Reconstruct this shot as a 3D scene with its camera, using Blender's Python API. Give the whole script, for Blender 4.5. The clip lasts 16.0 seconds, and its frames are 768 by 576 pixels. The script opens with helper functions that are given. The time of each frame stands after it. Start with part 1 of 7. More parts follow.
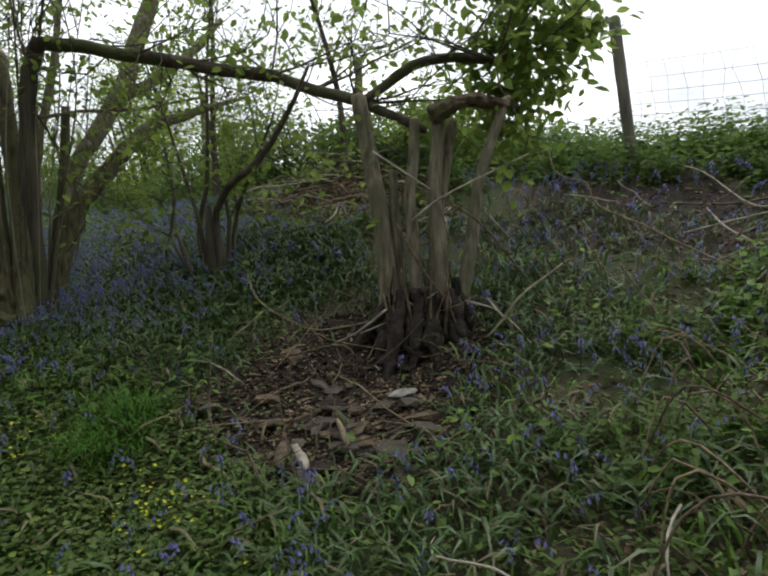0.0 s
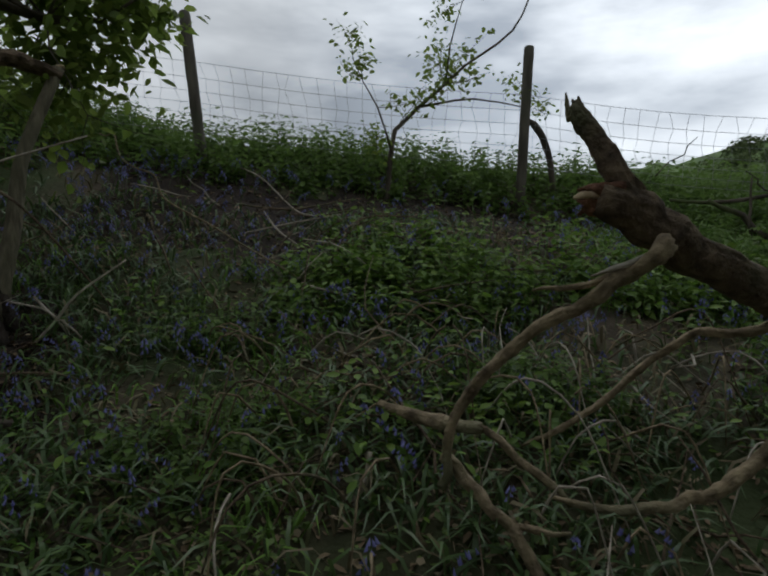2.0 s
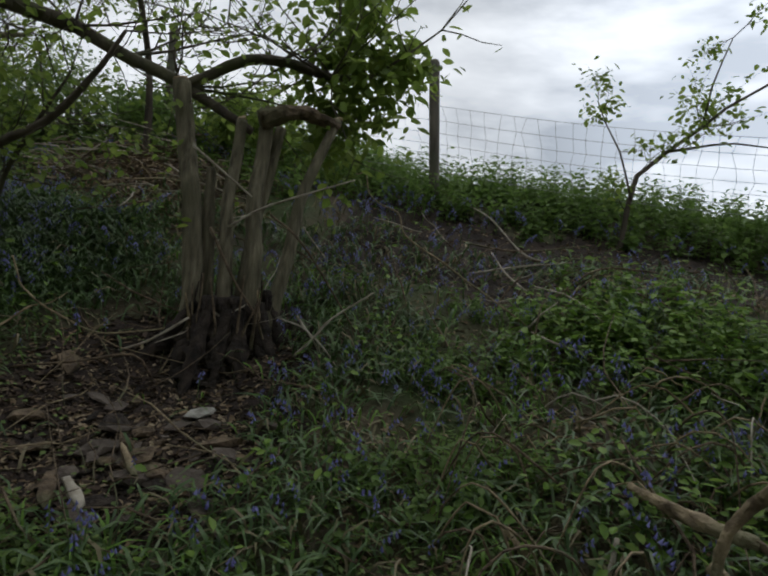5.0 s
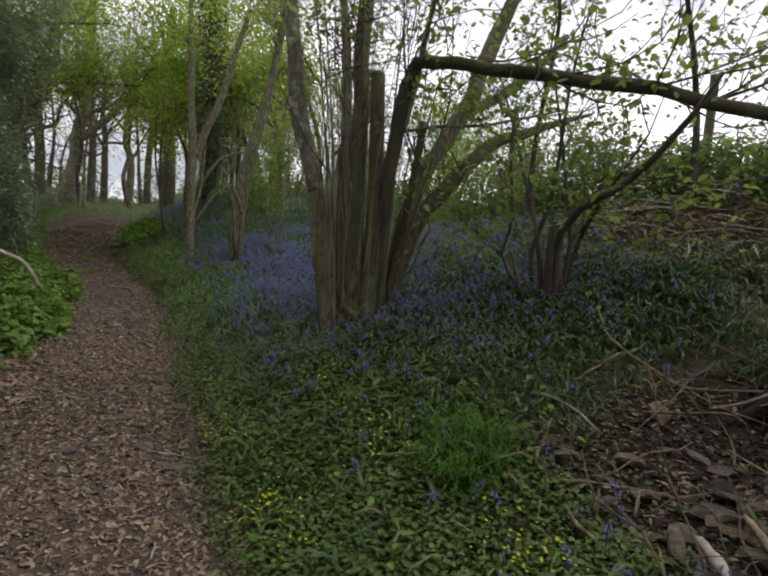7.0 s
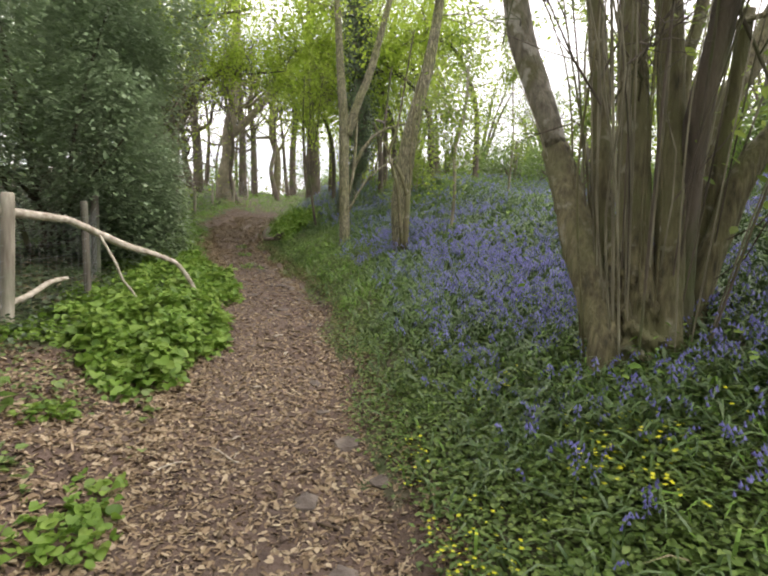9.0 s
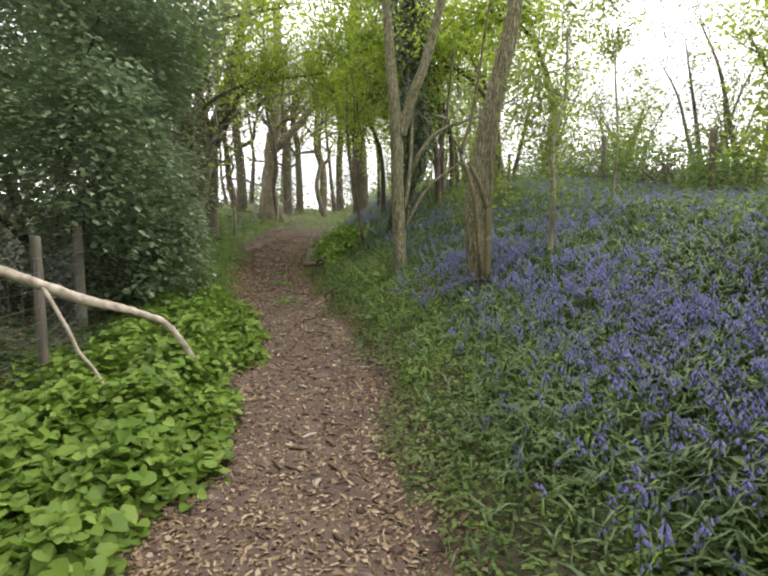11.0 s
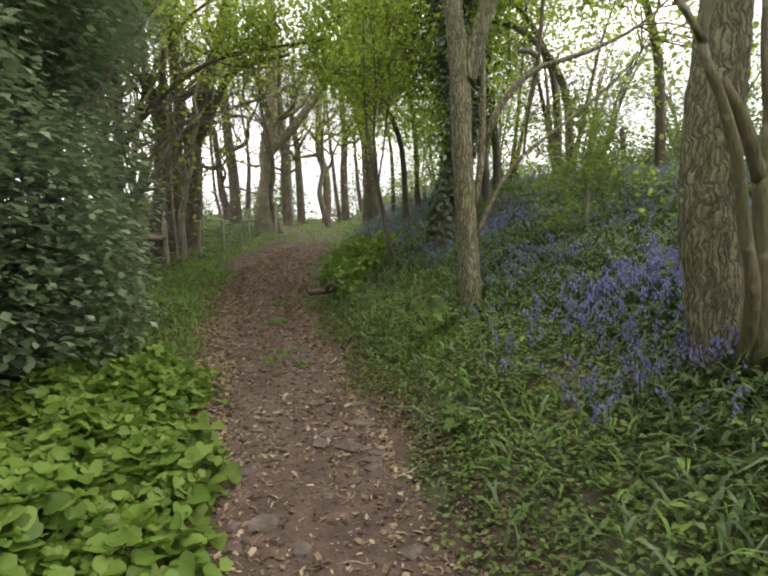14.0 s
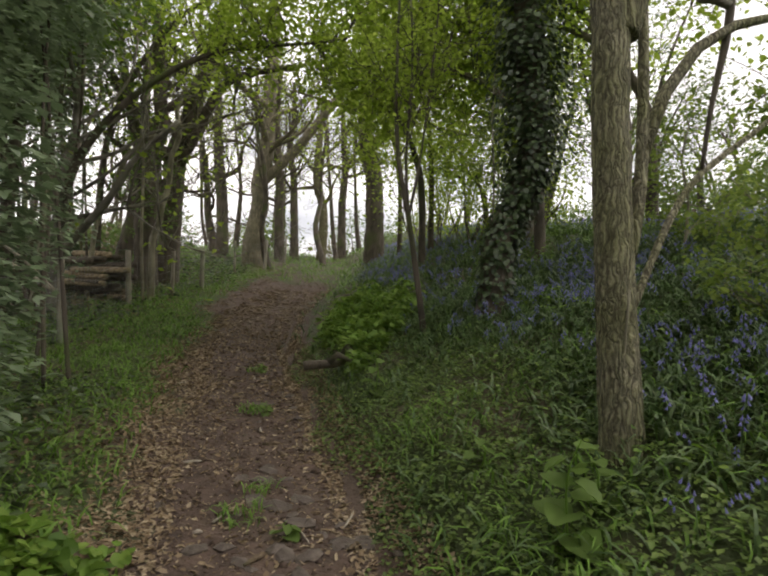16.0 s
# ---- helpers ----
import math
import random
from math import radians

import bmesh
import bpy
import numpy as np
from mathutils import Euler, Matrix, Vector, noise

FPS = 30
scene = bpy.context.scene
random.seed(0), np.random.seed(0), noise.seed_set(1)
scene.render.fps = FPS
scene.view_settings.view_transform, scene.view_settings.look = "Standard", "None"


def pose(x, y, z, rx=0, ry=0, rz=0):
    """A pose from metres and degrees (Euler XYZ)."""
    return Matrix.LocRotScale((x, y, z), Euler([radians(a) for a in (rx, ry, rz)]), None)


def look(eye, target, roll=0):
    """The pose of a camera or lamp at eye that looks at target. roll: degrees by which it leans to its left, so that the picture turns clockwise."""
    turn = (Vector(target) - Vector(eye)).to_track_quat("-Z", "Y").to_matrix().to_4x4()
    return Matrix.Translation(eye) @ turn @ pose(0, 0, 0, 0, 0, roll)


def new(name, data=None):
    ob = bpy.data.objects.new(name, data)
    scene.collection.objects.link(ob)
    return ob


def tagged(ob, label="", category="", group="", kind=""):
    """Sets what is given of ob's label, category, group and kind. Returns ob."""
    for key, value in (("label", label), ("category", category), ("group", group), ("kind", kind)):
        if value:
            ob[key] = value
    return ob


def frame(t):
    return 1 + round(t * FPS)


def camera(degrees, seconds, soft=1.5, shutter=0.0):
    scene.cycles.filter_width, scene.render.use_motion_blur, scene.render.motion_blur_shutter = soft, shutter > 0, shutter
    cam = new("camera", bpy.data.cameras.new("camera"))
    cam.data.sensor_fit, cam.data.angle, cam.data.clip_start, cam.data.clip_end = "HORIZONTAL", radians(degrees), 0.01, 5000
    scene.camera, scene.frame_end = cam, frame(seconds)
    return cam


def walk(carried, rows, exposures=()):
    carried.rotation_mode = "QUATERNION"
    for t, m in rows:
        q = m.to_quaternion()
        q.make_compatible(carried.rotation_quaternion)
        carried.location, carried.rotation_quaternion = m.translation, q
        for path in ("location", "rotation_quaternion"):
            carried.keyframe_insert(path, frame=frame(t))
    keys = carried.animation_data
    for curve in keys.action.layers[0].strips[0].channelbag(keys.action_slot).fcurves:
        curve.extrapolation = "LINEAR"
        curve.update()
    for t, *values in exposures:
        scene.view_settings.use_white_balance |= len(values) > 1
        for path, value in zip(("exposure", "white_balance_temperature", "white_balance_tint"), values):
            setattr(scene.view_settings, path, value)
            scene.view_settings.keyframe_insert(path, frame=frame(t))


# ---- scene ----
cam = camera(70.3, 16.0, soft=2.2)
PATH = [
    (0, (1.357, -0.021, 1.642), (1.26, 1.971, 1.488), -1.8),
    (0.5, (1.337, 0.091, 1.704), (1.67, 2.058, 1.572), 0.4),
    (1, (1.325, 0.057, 1.712), (2.037, 1.92, 1.568), 1.5),
    (1.5, (1.371, 0.016, 1.715), (2.376, 1.736, 1.541), 2.3),
    (2, (1.432, -0.024, 1.71), (2.702, 1.509, 1.508), 2.0),
    (2.5, (1.476, -0.026, 1.712), (2.946, 1.311, 1.492), 1.6),
    (3, (1.444, 0.028, 1.715), (2.94, 1.336, 1.49), 1.3),
    (3.2, (1.431, 0.043, 1.713), (2.893, 1.391, 1.493), 1.4),
    (5.3, (1.128, 0.087, 1.822), (1.547, 2.037, 1.671), 6.7),
    (5.5, (1.092, 0.097, 1.802), (1.325, 2.078, 1.659), 6.3),
    (6, (1.023, 0.1, 1.774), (0.838, 2.088, 1.65), 6.1),
    (6.5, (0.895, 0.113, 1.715), (0.295, 2.019, 1.628), 5.9),
    (7, (0.567, 0.123, 1.642), (-0.376, 1.884, 1.54), 5.3),
    (7.5, (0.213, 0.237, 1.591), (-0.907, 1.886, 1.432), 4.7),
    (8, (-0.187, 0.581, 1.618), (-1.408, 2.148, 1.39), 3.6),
    (8.5, (-0.665, 0.854, 1.6), (-1.969, 2.352, 1.36), 2.4),
    (9, (-1.048, 1.163, 1.647), (-2.384, 2.637, 1.444), 2.3),
    (9.5, (-1.468, 1.619, 1.707), (-2.832, 3.073, 1.554), 2.3),
    (10, (-2.012, 1.958, 1.722), (-3.453, 3.339, 1.587), 1.3),
    (10.2, (-2.153, 2.102, 1.755), (-3.62, 3.453, 1.605), 0.8),
    (12.3, (-4.049, 3.483, 1.863), (-5.513, 4.834, 1.687), -0.4),
    (12.5, (-4.263, 3.608, 1.777), (-5.741, 4.943, 1.601), -1.2),
    (13, (-4.783, 3.897, 1.879), (-6.273, 5.222, 1.72), -1.4),
    (13.5, (-5.291, 4.365, 1.868), (-6.766, 5.708, 1.726), -1.4),
    (14, (-5.795, 4.692, 1.924), (-7.274, 6.032, 1.798), -0.9),
    (14.5, (-6.329, 5.1, 2.039), (-7.822, 6.428, 1.941), -0.4),
    (15, (-6.827, 5.532, 2.118), (-8.304, 6.878, 2.045), -0.5),
    (15.5, (-7.436, 5.716, 2.12), (-8.919, 7.057, 2.096), 0.8),
    (16, (-7.929, 6.016, 2.149), (-9.382, 7.39, 2.164), 1.9),
]
EXPOSURES = [(0, 0.34, 6350, 10), (0.5, -0.38, 6250, 10), (1, -0.6, 6200, 9), (1.5, -0.9, 6150, 8), (2.5, -1.12, 6150, 8), (3.2, -1.12, 6150, 8), (5.3, -0.35, 6300, 10), (6, -0.05, 6400, 14), (6.5, 0.05, 6400, 16), (7, 0.2, 6450, 18), (7.5, 0.5, 6600, 18), (8, 1.15, 6800, 17), (9, 1.5, 6900, 17), (12.5, 1.3, 6900, 16), (14, 1.2, 7000, 16), (15, 1.0, 7000, 16), (16, 0.65, 7000, 16)]
walk(cam, [(t, look(eye, target, roll)) for t, eye, target, roll in PATH], EXPOSURES)

# ---- light ----
world = bpy.data.worlds.new("overcast_sky")
scene.world = world
world.use_nodes = True
wn, wl = world.node_tree.nodes, world.node_tree.links
bg = wn["Background"]
sky = wn.new("ShaderNodeTexSky")
sky.sky_type, sky.sun_disc = "NISHITA", False
sky.sun_elevation, sky.sun_rotation = radians(48), radians(120)
wtc = wn.new("ShaderNodeTexCoord")
wmap = wn.new("ShaderNodeMapping")
wmap.inputs["Scale"].default_value = (1.0, 1.0, 3.2)
cloud = wn.new("ShaderNodeTexNoise")
cloud.inputs["Scale"].default_value, cloud.inputs["Detail"].default_value, cloud.inputs["Roughness"].default_value = 2.3, 7.0, 0.52
ramp = wn.new("ShaderNodeValToRGB")
ramp.color_ramp.elements[0].position, ramp.color_ramp.elements[0].color = 0.34, (6.2, 6.6, 7.2, 1)
ramp.color_ramp.elements[1].position, ramp.color_ramp.elements[1].color = 0.62, (17.0, 17.2, 17.4, 1)
wmix = wn.new("ShaderNodeMix")
wmix.data_type = "RGBA"
wmix.inputs["Factor"].default_value = 0.9
wl.new(wtc.outputs["Generated"], wmap.inputs["Vector"])
wl.new(wmap.outputs["Vector"], cloud.inputs["Vector"])
wl.new(cloud.outputs["Fac"], ramp.inputs["Fac"])
wl.new(sky.outputs["Color"], wmix.inputs["A"])
wl.new(ramp.outputs["Color"], wmix.inputs["B"])
toward, span, lift = wn.new("ShaderNodeVectorMath"), wn.new("ShaderNodeMapRange"), wn.new("ShaderNodeVectorMath")
toward.operation, lift.operation = "DOT_PRODUCT", "SCALE"
toward.inputs[1].default_value = (0.82, 0.42, 0.39)
span.interpolation_type = "SMOOTHSTEP"
span.inputs["From Min"].default_value, span.inputs["From Max"].default_value = 0.80, 0.99
span.inputs["To Min"].default_value, span.inputs["To Max"].default_value = 0.85, 1.6
wl.new(wtc.outputs["Generated"], toward.inputs[0])
wl.new(toward.outputs["Value"], span.inputs["Value"])
wl.new(wmix.outputs["Result"], lift.inputs[0])
wl.new(span.outputs["Result"], lift.inputs["Scale"])
wl.new(lift.outputs["Vector"], bg.inputs["Color"])
bg.inputs["Strength"].default_value = 0.1
sun_data = bpy.data.lights.new("sun", "SUN")
sun_data.energy, sun_data.angle, sun_data.color = 0.6, radians(30), (1.0, 0.96, 0.9)
new("sun", sun_data).matrix_world = look((0, 0, 30), (-9, -14, 0))


# ---- materials ----
def material(name, dark, light, scale=6.0, rough=0.85, bump=0.3, bump_scale=40.0, stretch=(1, 1, 1), third=None, third_scale=1.2,
             third_span=(0.5, 0.68), span=(0.32, 0.68), spots=None):
    m = bpy.data.materials.new(name)
    m.use_nodes = True
    n, l = m.node_tree.nodes, m.node_tree.links
    b = n["Principled BSDF"]
    b.inputs["Roughness"].default_value = rough
    tc, mp = n.new("ShaderNodeTexCoord"), n.new("ShaderNodeMapping")
    mp.inputs["Scale"].default_value = stretch
    l.new(tc.outputs["Object"], mp.inputs["Vector"])
    t = n.new("ShaderNodeTexNoise")
    t.inputs["Scale"].default_value, t.inputs["Detail"].default_value = scale, 6
    l.new(mp.outputs["Vector"], t.inputs["Vector"])
    r = n.new("ShaderNodeValToRGB")
    r.color_ramp.elements[0].position, r.color_ramp.elements[0].color = span[0], (*dark, 1)
    r.color_ramp.elements[1].position, r.color_ramp.elements[1].color = span[1], (*light, 1)
    l.new(t.outputs["Fac"], r.inputs["Fac"])
    out = r.outputs["Color"]
    if third:
        t3, r3, mx = n.new("ShaderNodeTexNoise"), n.new("ShaderNodeMapRange"), n.new("ShaderNodeMix")
        t3.inputs["Scale"].default_value, t3.inputs["Detail"].default_value = third_scale, 4
        l.new(tc.outputs["Object"], t3.inputs["Vector"])
        r3.inputs["From Min"].default_value, r3.inputs["From Max"].default_value = third_span
        l.new(t3.outputs["Fac"], r3.inputs["Value"])
        mx.data_type = "RGBA"
        l.new(r3.outputs["Result"], mx.inputs["Factor"])
        l.new(out, mx.inputs["A"])
        mx.inputs["B"].default_value = (*third, 1)
        out = mx.outputs["Result"]
    if spots:
        t4, r4, mx4 = n.new("ShaderNodeTexNoise"), n.new("ShaderNodeMapRange"), n.new("ShaderNodeMix")
        t4.inputs["Scale"].default_value, t4.inputs["Detail"].default_value = spots[1], 7
        l.new(tc.outputs["Object"], t4.inputs["Vector"])
        r4.inputs["From Min"].default_value, r4.inputs["From Max"].default_value, r4.inputs["To Max"].default_value = spots[2], spots[2] + 0.09, 0.8
        l.new(t4.outputs["Fac"], r4.inputs["Value"])
        mx4.data_type = "RGBA"
        l.new(r4.outputs["Result"], mx4.inputs["Factor"])
        l.new(out, mx4.inputs["A"])
        mx4.inputs["B"].default_value = (*spots[0], 1)
        out = mx4.outputs["Result"]
    l.new(out, b.inputs["Base Color"])
    if bump:
        tb, bp = n.new("ShaderNodeTexNoise"), n.new("ShaderNodeBump")
        tb.inputs["Scale"].default_value, tb.inputs["Detail"].default_value = bump_scale, 5
        l.new(mp.outputs["Vector"], tb.inputs["Vector"])
        bp.inputs["Strength"].default_value, bp.inputs["Distance"].default_value = bump, 0.02
        l.new(tb.outputs["Fac"], bp.inputs["Height"])
        l.new(bp.outputs["Normal"], b.inputs["Normal"])
    return m


def bark(name, furrow, ridge, moss, wide=40.0, long=3.4):
    """Braided upright ridges with dark furrows between them."""
    m = bpy.data.materials.new(name)
    m.use_nodes = True
    n, l = m.node_tree.nodes, m.node_tree.links
    b = n["Principled BSDF"]
    b.inputs["Roughness"].default_value = 0.9
    tc, mp, bend, add = n.new("ShaderNodeTexCoord"), n.new("ShaderNodeMapping"), n.new("ShaderNodeTexNoise"), n.new("ShaderNodeMixRGB")
    bend.inputs["Scale"].default_value, bend.inputs["Detail"].default_value = 9, 3
    add.blend_type = "ADD"
    add.inputs["Fac"].default_value = 0.09
    l.new(tc.outputs["Object"], bend.inputs["Vector"])
    l.new(tc.outputs["Object"], add.inputs["Color1"])
    l.new(bend.outputs["Color"], add.inputs["Color2"])
    mp.inputs["Scale"].default_value = (wide, wide, long)
    l.new(add.outputs["Color"], mp.inputs["Vector"])
    cell = n.new("ShaderNodeTexVoronoi")
    cell.feature = "DISTANCE_TO_EDGE"
    cell.inputs["Scale"].default_value = 1.0
    l.new(mp.outputs["Vector"], cell.inputs["Vector"])
    fine = n.new("ShaderNodeTexNoise")
    fine.inputs["Scale"].default_value, fine.inputs["Detail"].default_value = 3.0, 6
    l.new(mp.outputs["Vector"], fine.inputs["Vector"])
    both = n.new("ShaderNodeMath")
    both.operation = "MULTIPLY_ADD"
    l.new(fine.outputs["Fac"], both.inputs[0])
    both.inputs[1].default_value = 0.45
    l.new(cell.outputs["Distance"], both.inputs[2])
    r = n.new("ShaderNodeValToRGB")
    r.color_ramp.elements[0].position, r.color_ramp.elements[0].color = 0.17, (*furrow, 1)
    r.color_ramp.elements[1].position, r.color_ramp.elements[1].color = 0.55, (*ridge, 1)
    l.new(both.outputs["Value"], r.inputs["Fac"])
    big, span, mx = n.new("ShaderNodeTexNoise"), n.new("ShaderNodeMapRange"), n.new("ShaderNodeMix")
    big.inputs["Scale"].default_value, big.inputs["Detail"].default_value = 3.0, 5
    l.new(tc.outputs["Object"], big.inputs["Vector"])
    span.inputs["From Min"].default_value, span.inputs["From Max"].default_value, span.inputs["To Max"].default_value = 0.42, 0.7, 0.7
    l.new(big.outputs["Fac"], span.inputs["Value"])
    mx.data_type, mx.blend_type = "RGBA", "MIX"
    l.new(span.outputs["Result"], mx.inputs["Factor"])
    l.new(r.outputs["Color"], mx.inputs["A"])
    green = n.new("ShaderNodeMix")
    green.data_type, green.blend_type = "RGBA", "MULTIPLY"
    green.inputs["Factor"].default_value = 1.0
    l.new(r.outputs["Color"], green.inputs["A"])
    green.inputs["B"].default_value = (*[min(1.0, k * 4.2) for k in moss], 1)
    l.new(green.outputs["Result"], mx.inputs["B"])
    l.new(mx.outputs["Result"], b.inputs["Base Color"])
    bp = n.new("ShaderNodeBump")
    bp.inputs["Strength"].default_value, bp.inputs["Distance"].default_value = 1.0, 0.025
    l.new(both.outputs["Value"], bp.inputs["Height"])
    l.new(bp.outputs["Normal"], b.inputs["Normal"])
    return m


def leaf_material(name, colours, through_light=0.35, rough=0.55, gloss=0.3):
    """Leaves of one mesh: each island takes its own shade from the colours; part of the light passes through."""
    m = bpy.data.materials.new(name)
    m.use_nodes = True
    n, l = m.node_tree.nodes, m.node_tree.links
    b, o = n["Principled BSDF"], n["Material Output"]
    b.inputs["Roughness"].default_value = rough
    b.inputs["Specular IOR Level"].default_value = gloss
    g, r = n.new("ShaderNodeNewGeometry"), n.new("ShaderNodeValToRGB")
    l.new(g.outputs["Random Per Island"], r.inputs["Fac"])
    for i, c in enumerate(colours):
        p = i / max(1, len(colours) - 1)
        e = r.color_ramp.elements[i] if i < 1 else (r.color_ramp.elements[-1] if i == len(colours) - 1 else r.color_ramp.elements.new(p))
        e.position, e.color = p, (*c, 1)
    l.new(r.outputs["Color"], b.inputs["Base Color"])
    if through_light:
        tr, mx = n.new("ShaderNodeBsdfTranslucent"), n.new("ShaderNodeMixShader")
        l.new(r.outputs["Color"], tr.inputs["Color"])
        mx.inputs["Fac"].default_value = through_light
        l.new(b.outputs["BSDF"], mx.inputs[1])
        l.new(tr.outputs["BSDF"], mx.inputs[2])
        l.new(mx.outputs["Shader"], o.inputs["Surface"])
    return m


BARK_HAZEL = material("hazel_bark", (0.042, 0.036, 0.018), (0.195, 0.172, 0.088), 34, 0.85, 0.9, 60, (1, 1, 0.18), (0.12, 0.118, 0.05), 2.6, (0.42, 0.62), (0.30, 0.72), ((0.27, 0.255, 0.185), 9.0, 0.60))
BARK_ROD = material("pale_rod_bark", (0.10, 0.09, 0.056), (0.29, 0.27, 0.185), 9, 0.8, 0.3, 60, (1, 1, 0.3))
BARK_DARK = material("dark_bark", (0.045, 0.036, 0.026), (0.14, 0.115, 0.085), 8, 0.9, 0.7, 45, (1, 1, 0.3), (0.08, 0.10, 0.03), 1.5)
BARK_FURROW = bark("furrowed_bark", (0.05, 0.042, 0.026), (0.30, 0.28, 0.175), (0.20, 0.225, 0.13))
BARK_MOTTLE = material("mottled_grey_bark", (0.085, 0.075, 0.05), (0.22, 0.20, 0.15), 26, 0.85, 0.8, 70, (1, 1, 0.3), (0.12, 0.115, 0.055), 4.0, (0.44, 0.58), (0.34, 0.66), ((0.37, 0.355, 0.30), 8.0, 0.54))
BARK_PALE = material("pale_bark", (0.095, 0.085, 0.065), (0.25, 0.23, 0.19), 5, 0.85, 0.4, 30, (1, 1, 0.5), (0.13, 0.13, 0.07), 0.8)
DEADWOOD = material("dead_wood", (0.06, 0.04, 0.025), (0.22, 0.16, 0.10), 20, 0.85, 0.8, 55, (1, 1, 1), (0.11, 0.115, 0.055), 2.0)
TAN = material("tan_dead_wood", (0.115, 0.083, 0.048), (0.42, 0.33, 0.20), 16, 0.85, 0.6, 60, (1, 1, 1), (0.17, 0.165, 0.09), 2.0)
STICK = material("bleached_stick", (0.24, 0.20, 0.15), (0.52, 0.47, 0.38), 14, 0.8, 0.35, 70)
BARK_STOOL = material("grey_stool_bark", (0.08, 0.068, 0.042), (0.285, 0.252, 0.17), 28, 0.85, 0.8, 60, (1, 1, 0.16), (0.12, 0.11, 0.065), 2.0, (0.46, 0.66), (0.32, 0.70))
CUTWOOD = material("cut_wood", (0.36, 0.25, 0.14), (0.58, 0.45, 0.29), 25, 0.8, 0.2, 90)
REDROT = material("red_rotten_wood", (0.07, 0.028, 0.018), (0.24, 0.115, 0.06), 18, 0.9, 0.8, 60)
POST = material("weathered_post_wood", (0.18, 0.155, 0.115), (0.40, 0.365, 0.29), 11, 0.85, 0.5, 60, (1, 1, 0.2), (0.17, 0.19, 0.12), 2.0)
# Darker copy of the post wood; the upper posts' backlit shade is in its colour
POST_SHADED = material("shaded_post_wood", (0.06, 0.05, 0.038), (0.17, 0.15, 0.118), 11, 0.85, 0.5, 60, (1, 1, 0.2), (0.10, 0.11, 0.07), 2.0)
WIRE = material("galvanised_wire", (0.15, 0.155, 0.16), (0.28, 0.285, 0.29), 30, 0.5, 0)
STONE = material("path_stone", (0.075, 0.058, 0.046), (0.185, 0.15, 0.122), 7, 0.9, 0.6, 40)
WHITE_STONE = material("pale_stone", (0.20, 0.185, 0.155), (0.50, 0.48, 0.42), 12, 0.85, 0.5, 50)
ROOT = material("rotten_stool_wood", (0.013, 0.010, 0.008), (0.06, 0.044, 0.033), 14, 0.95, 1.0, 40)

BLADE = leaf_material("bluebell_leaf", [(0.055, 0.105, 0.03), (0.09, 0.16, 0.042), (0.13, 0.205, 0.07), (0.072, 0.13, 0.045), (0.145, 0.205, 0.085)], 0.3, 0.4, 0.5)
SEDGE = leaf_material("sedge_blade", [(0.06, 0.155, 0.014), (0.10, 0.225, 0.025), (0.08, 0.185, 0.02)], 0.3, 0.5)
GRASS = leaf_material("grass_blade", [(0.115, 0.225, 0.034), (0.185, 0.325, 0.056), (0.14, 0.265, 0.046)], 0.3, 0.5)
DRYGRASS = leaf_material("dry_grass", [(0.14, 0.115, 0.065), (0.26, 0.22, 0.135), (0.12, 0.125, 0.05)], 0.2, 0.7)
BELL = leaf_material("bluebell_petal", [(0.10, 0.10, 0.265), (0.145, 0.145, 0.345), (0.205, 0.21, 0.43), (0.12, 0.115, 0.30)], 0.3, 0.6)
MERCURY = leaf_material("ground_leaf", [(0.08, 0.13, 0.032), (0.135, 0.215, 0.05), (0.20, 0.285, 0.068), (0.105, 0.16, 0.048), (0.165, 0.235, 0.055)], 0.3, 0.5, 0.35)
BRIGHT = leaf_material("bright_herb_leaf", [(0.08, 0.155, 0.026), (0.175, 0.295, 0.044), (0.13, 0.235, 0.037), (0.245, 0.36, 0.07), (0.16, 0.265, 0.048)], 0.4, 0.5)
NETTLE = leaf_material("nettle_leaf", [(0.10, 0.16, 0.04), (0.185, 0.285, 0.07), (0.14, 0.22, 0.055), (0.115, 0.19, 0.045)], 0.5, 0.55)
YELLOW = leaf_material("yellow_petal", [(0.55, 0.56, 0.02), (0.62, 0.64, 0.05)], 0.2, 0.5)
HAZEL = leaf_material("hazel_leaf", [(0.13, 0.195, 0.04), (0.20, 0.285, 0.055), (0.28, 0.36, 0.08), (0.16, 0.23, 0.05)], 0.6, 0.5)
SPRING = leaf_material("spring_leaf", [(0.20, 0.30, 0.03), (0.295, 0.405, 0.05), (0.39, 0.50, 0.09), (0.24, 0.345, 0.04)], 0.7, 0.55)
HOLLY = leaf_material("holly_leaf", [(0.125, 0.18, 0.09), (0.18, 0.25, 0.13), (0.25, 0.325, 0.19), (0.15, 0.215, 0.11)], 0.35, 0.28, 0.9)
IVY = leaf_material("ivy_leaf", [(0.025, 0.045, 0.016), (0.045, 0.075, 0.025), (0.075, 0.115, 0.04), (0.035, 0.06, 0.02)], 0.2, 0.4, 0.5)
LITTER = leaf_material("dead_leaf", [(0.11, 0.074, 0.042), (0.245, 0.175, 0.105), (0.42, 0.34, 0.225), (0.155, 0.105, 0.062), (0.33, 0.25, 0.152)], 0.0, 0.8, 0.3)
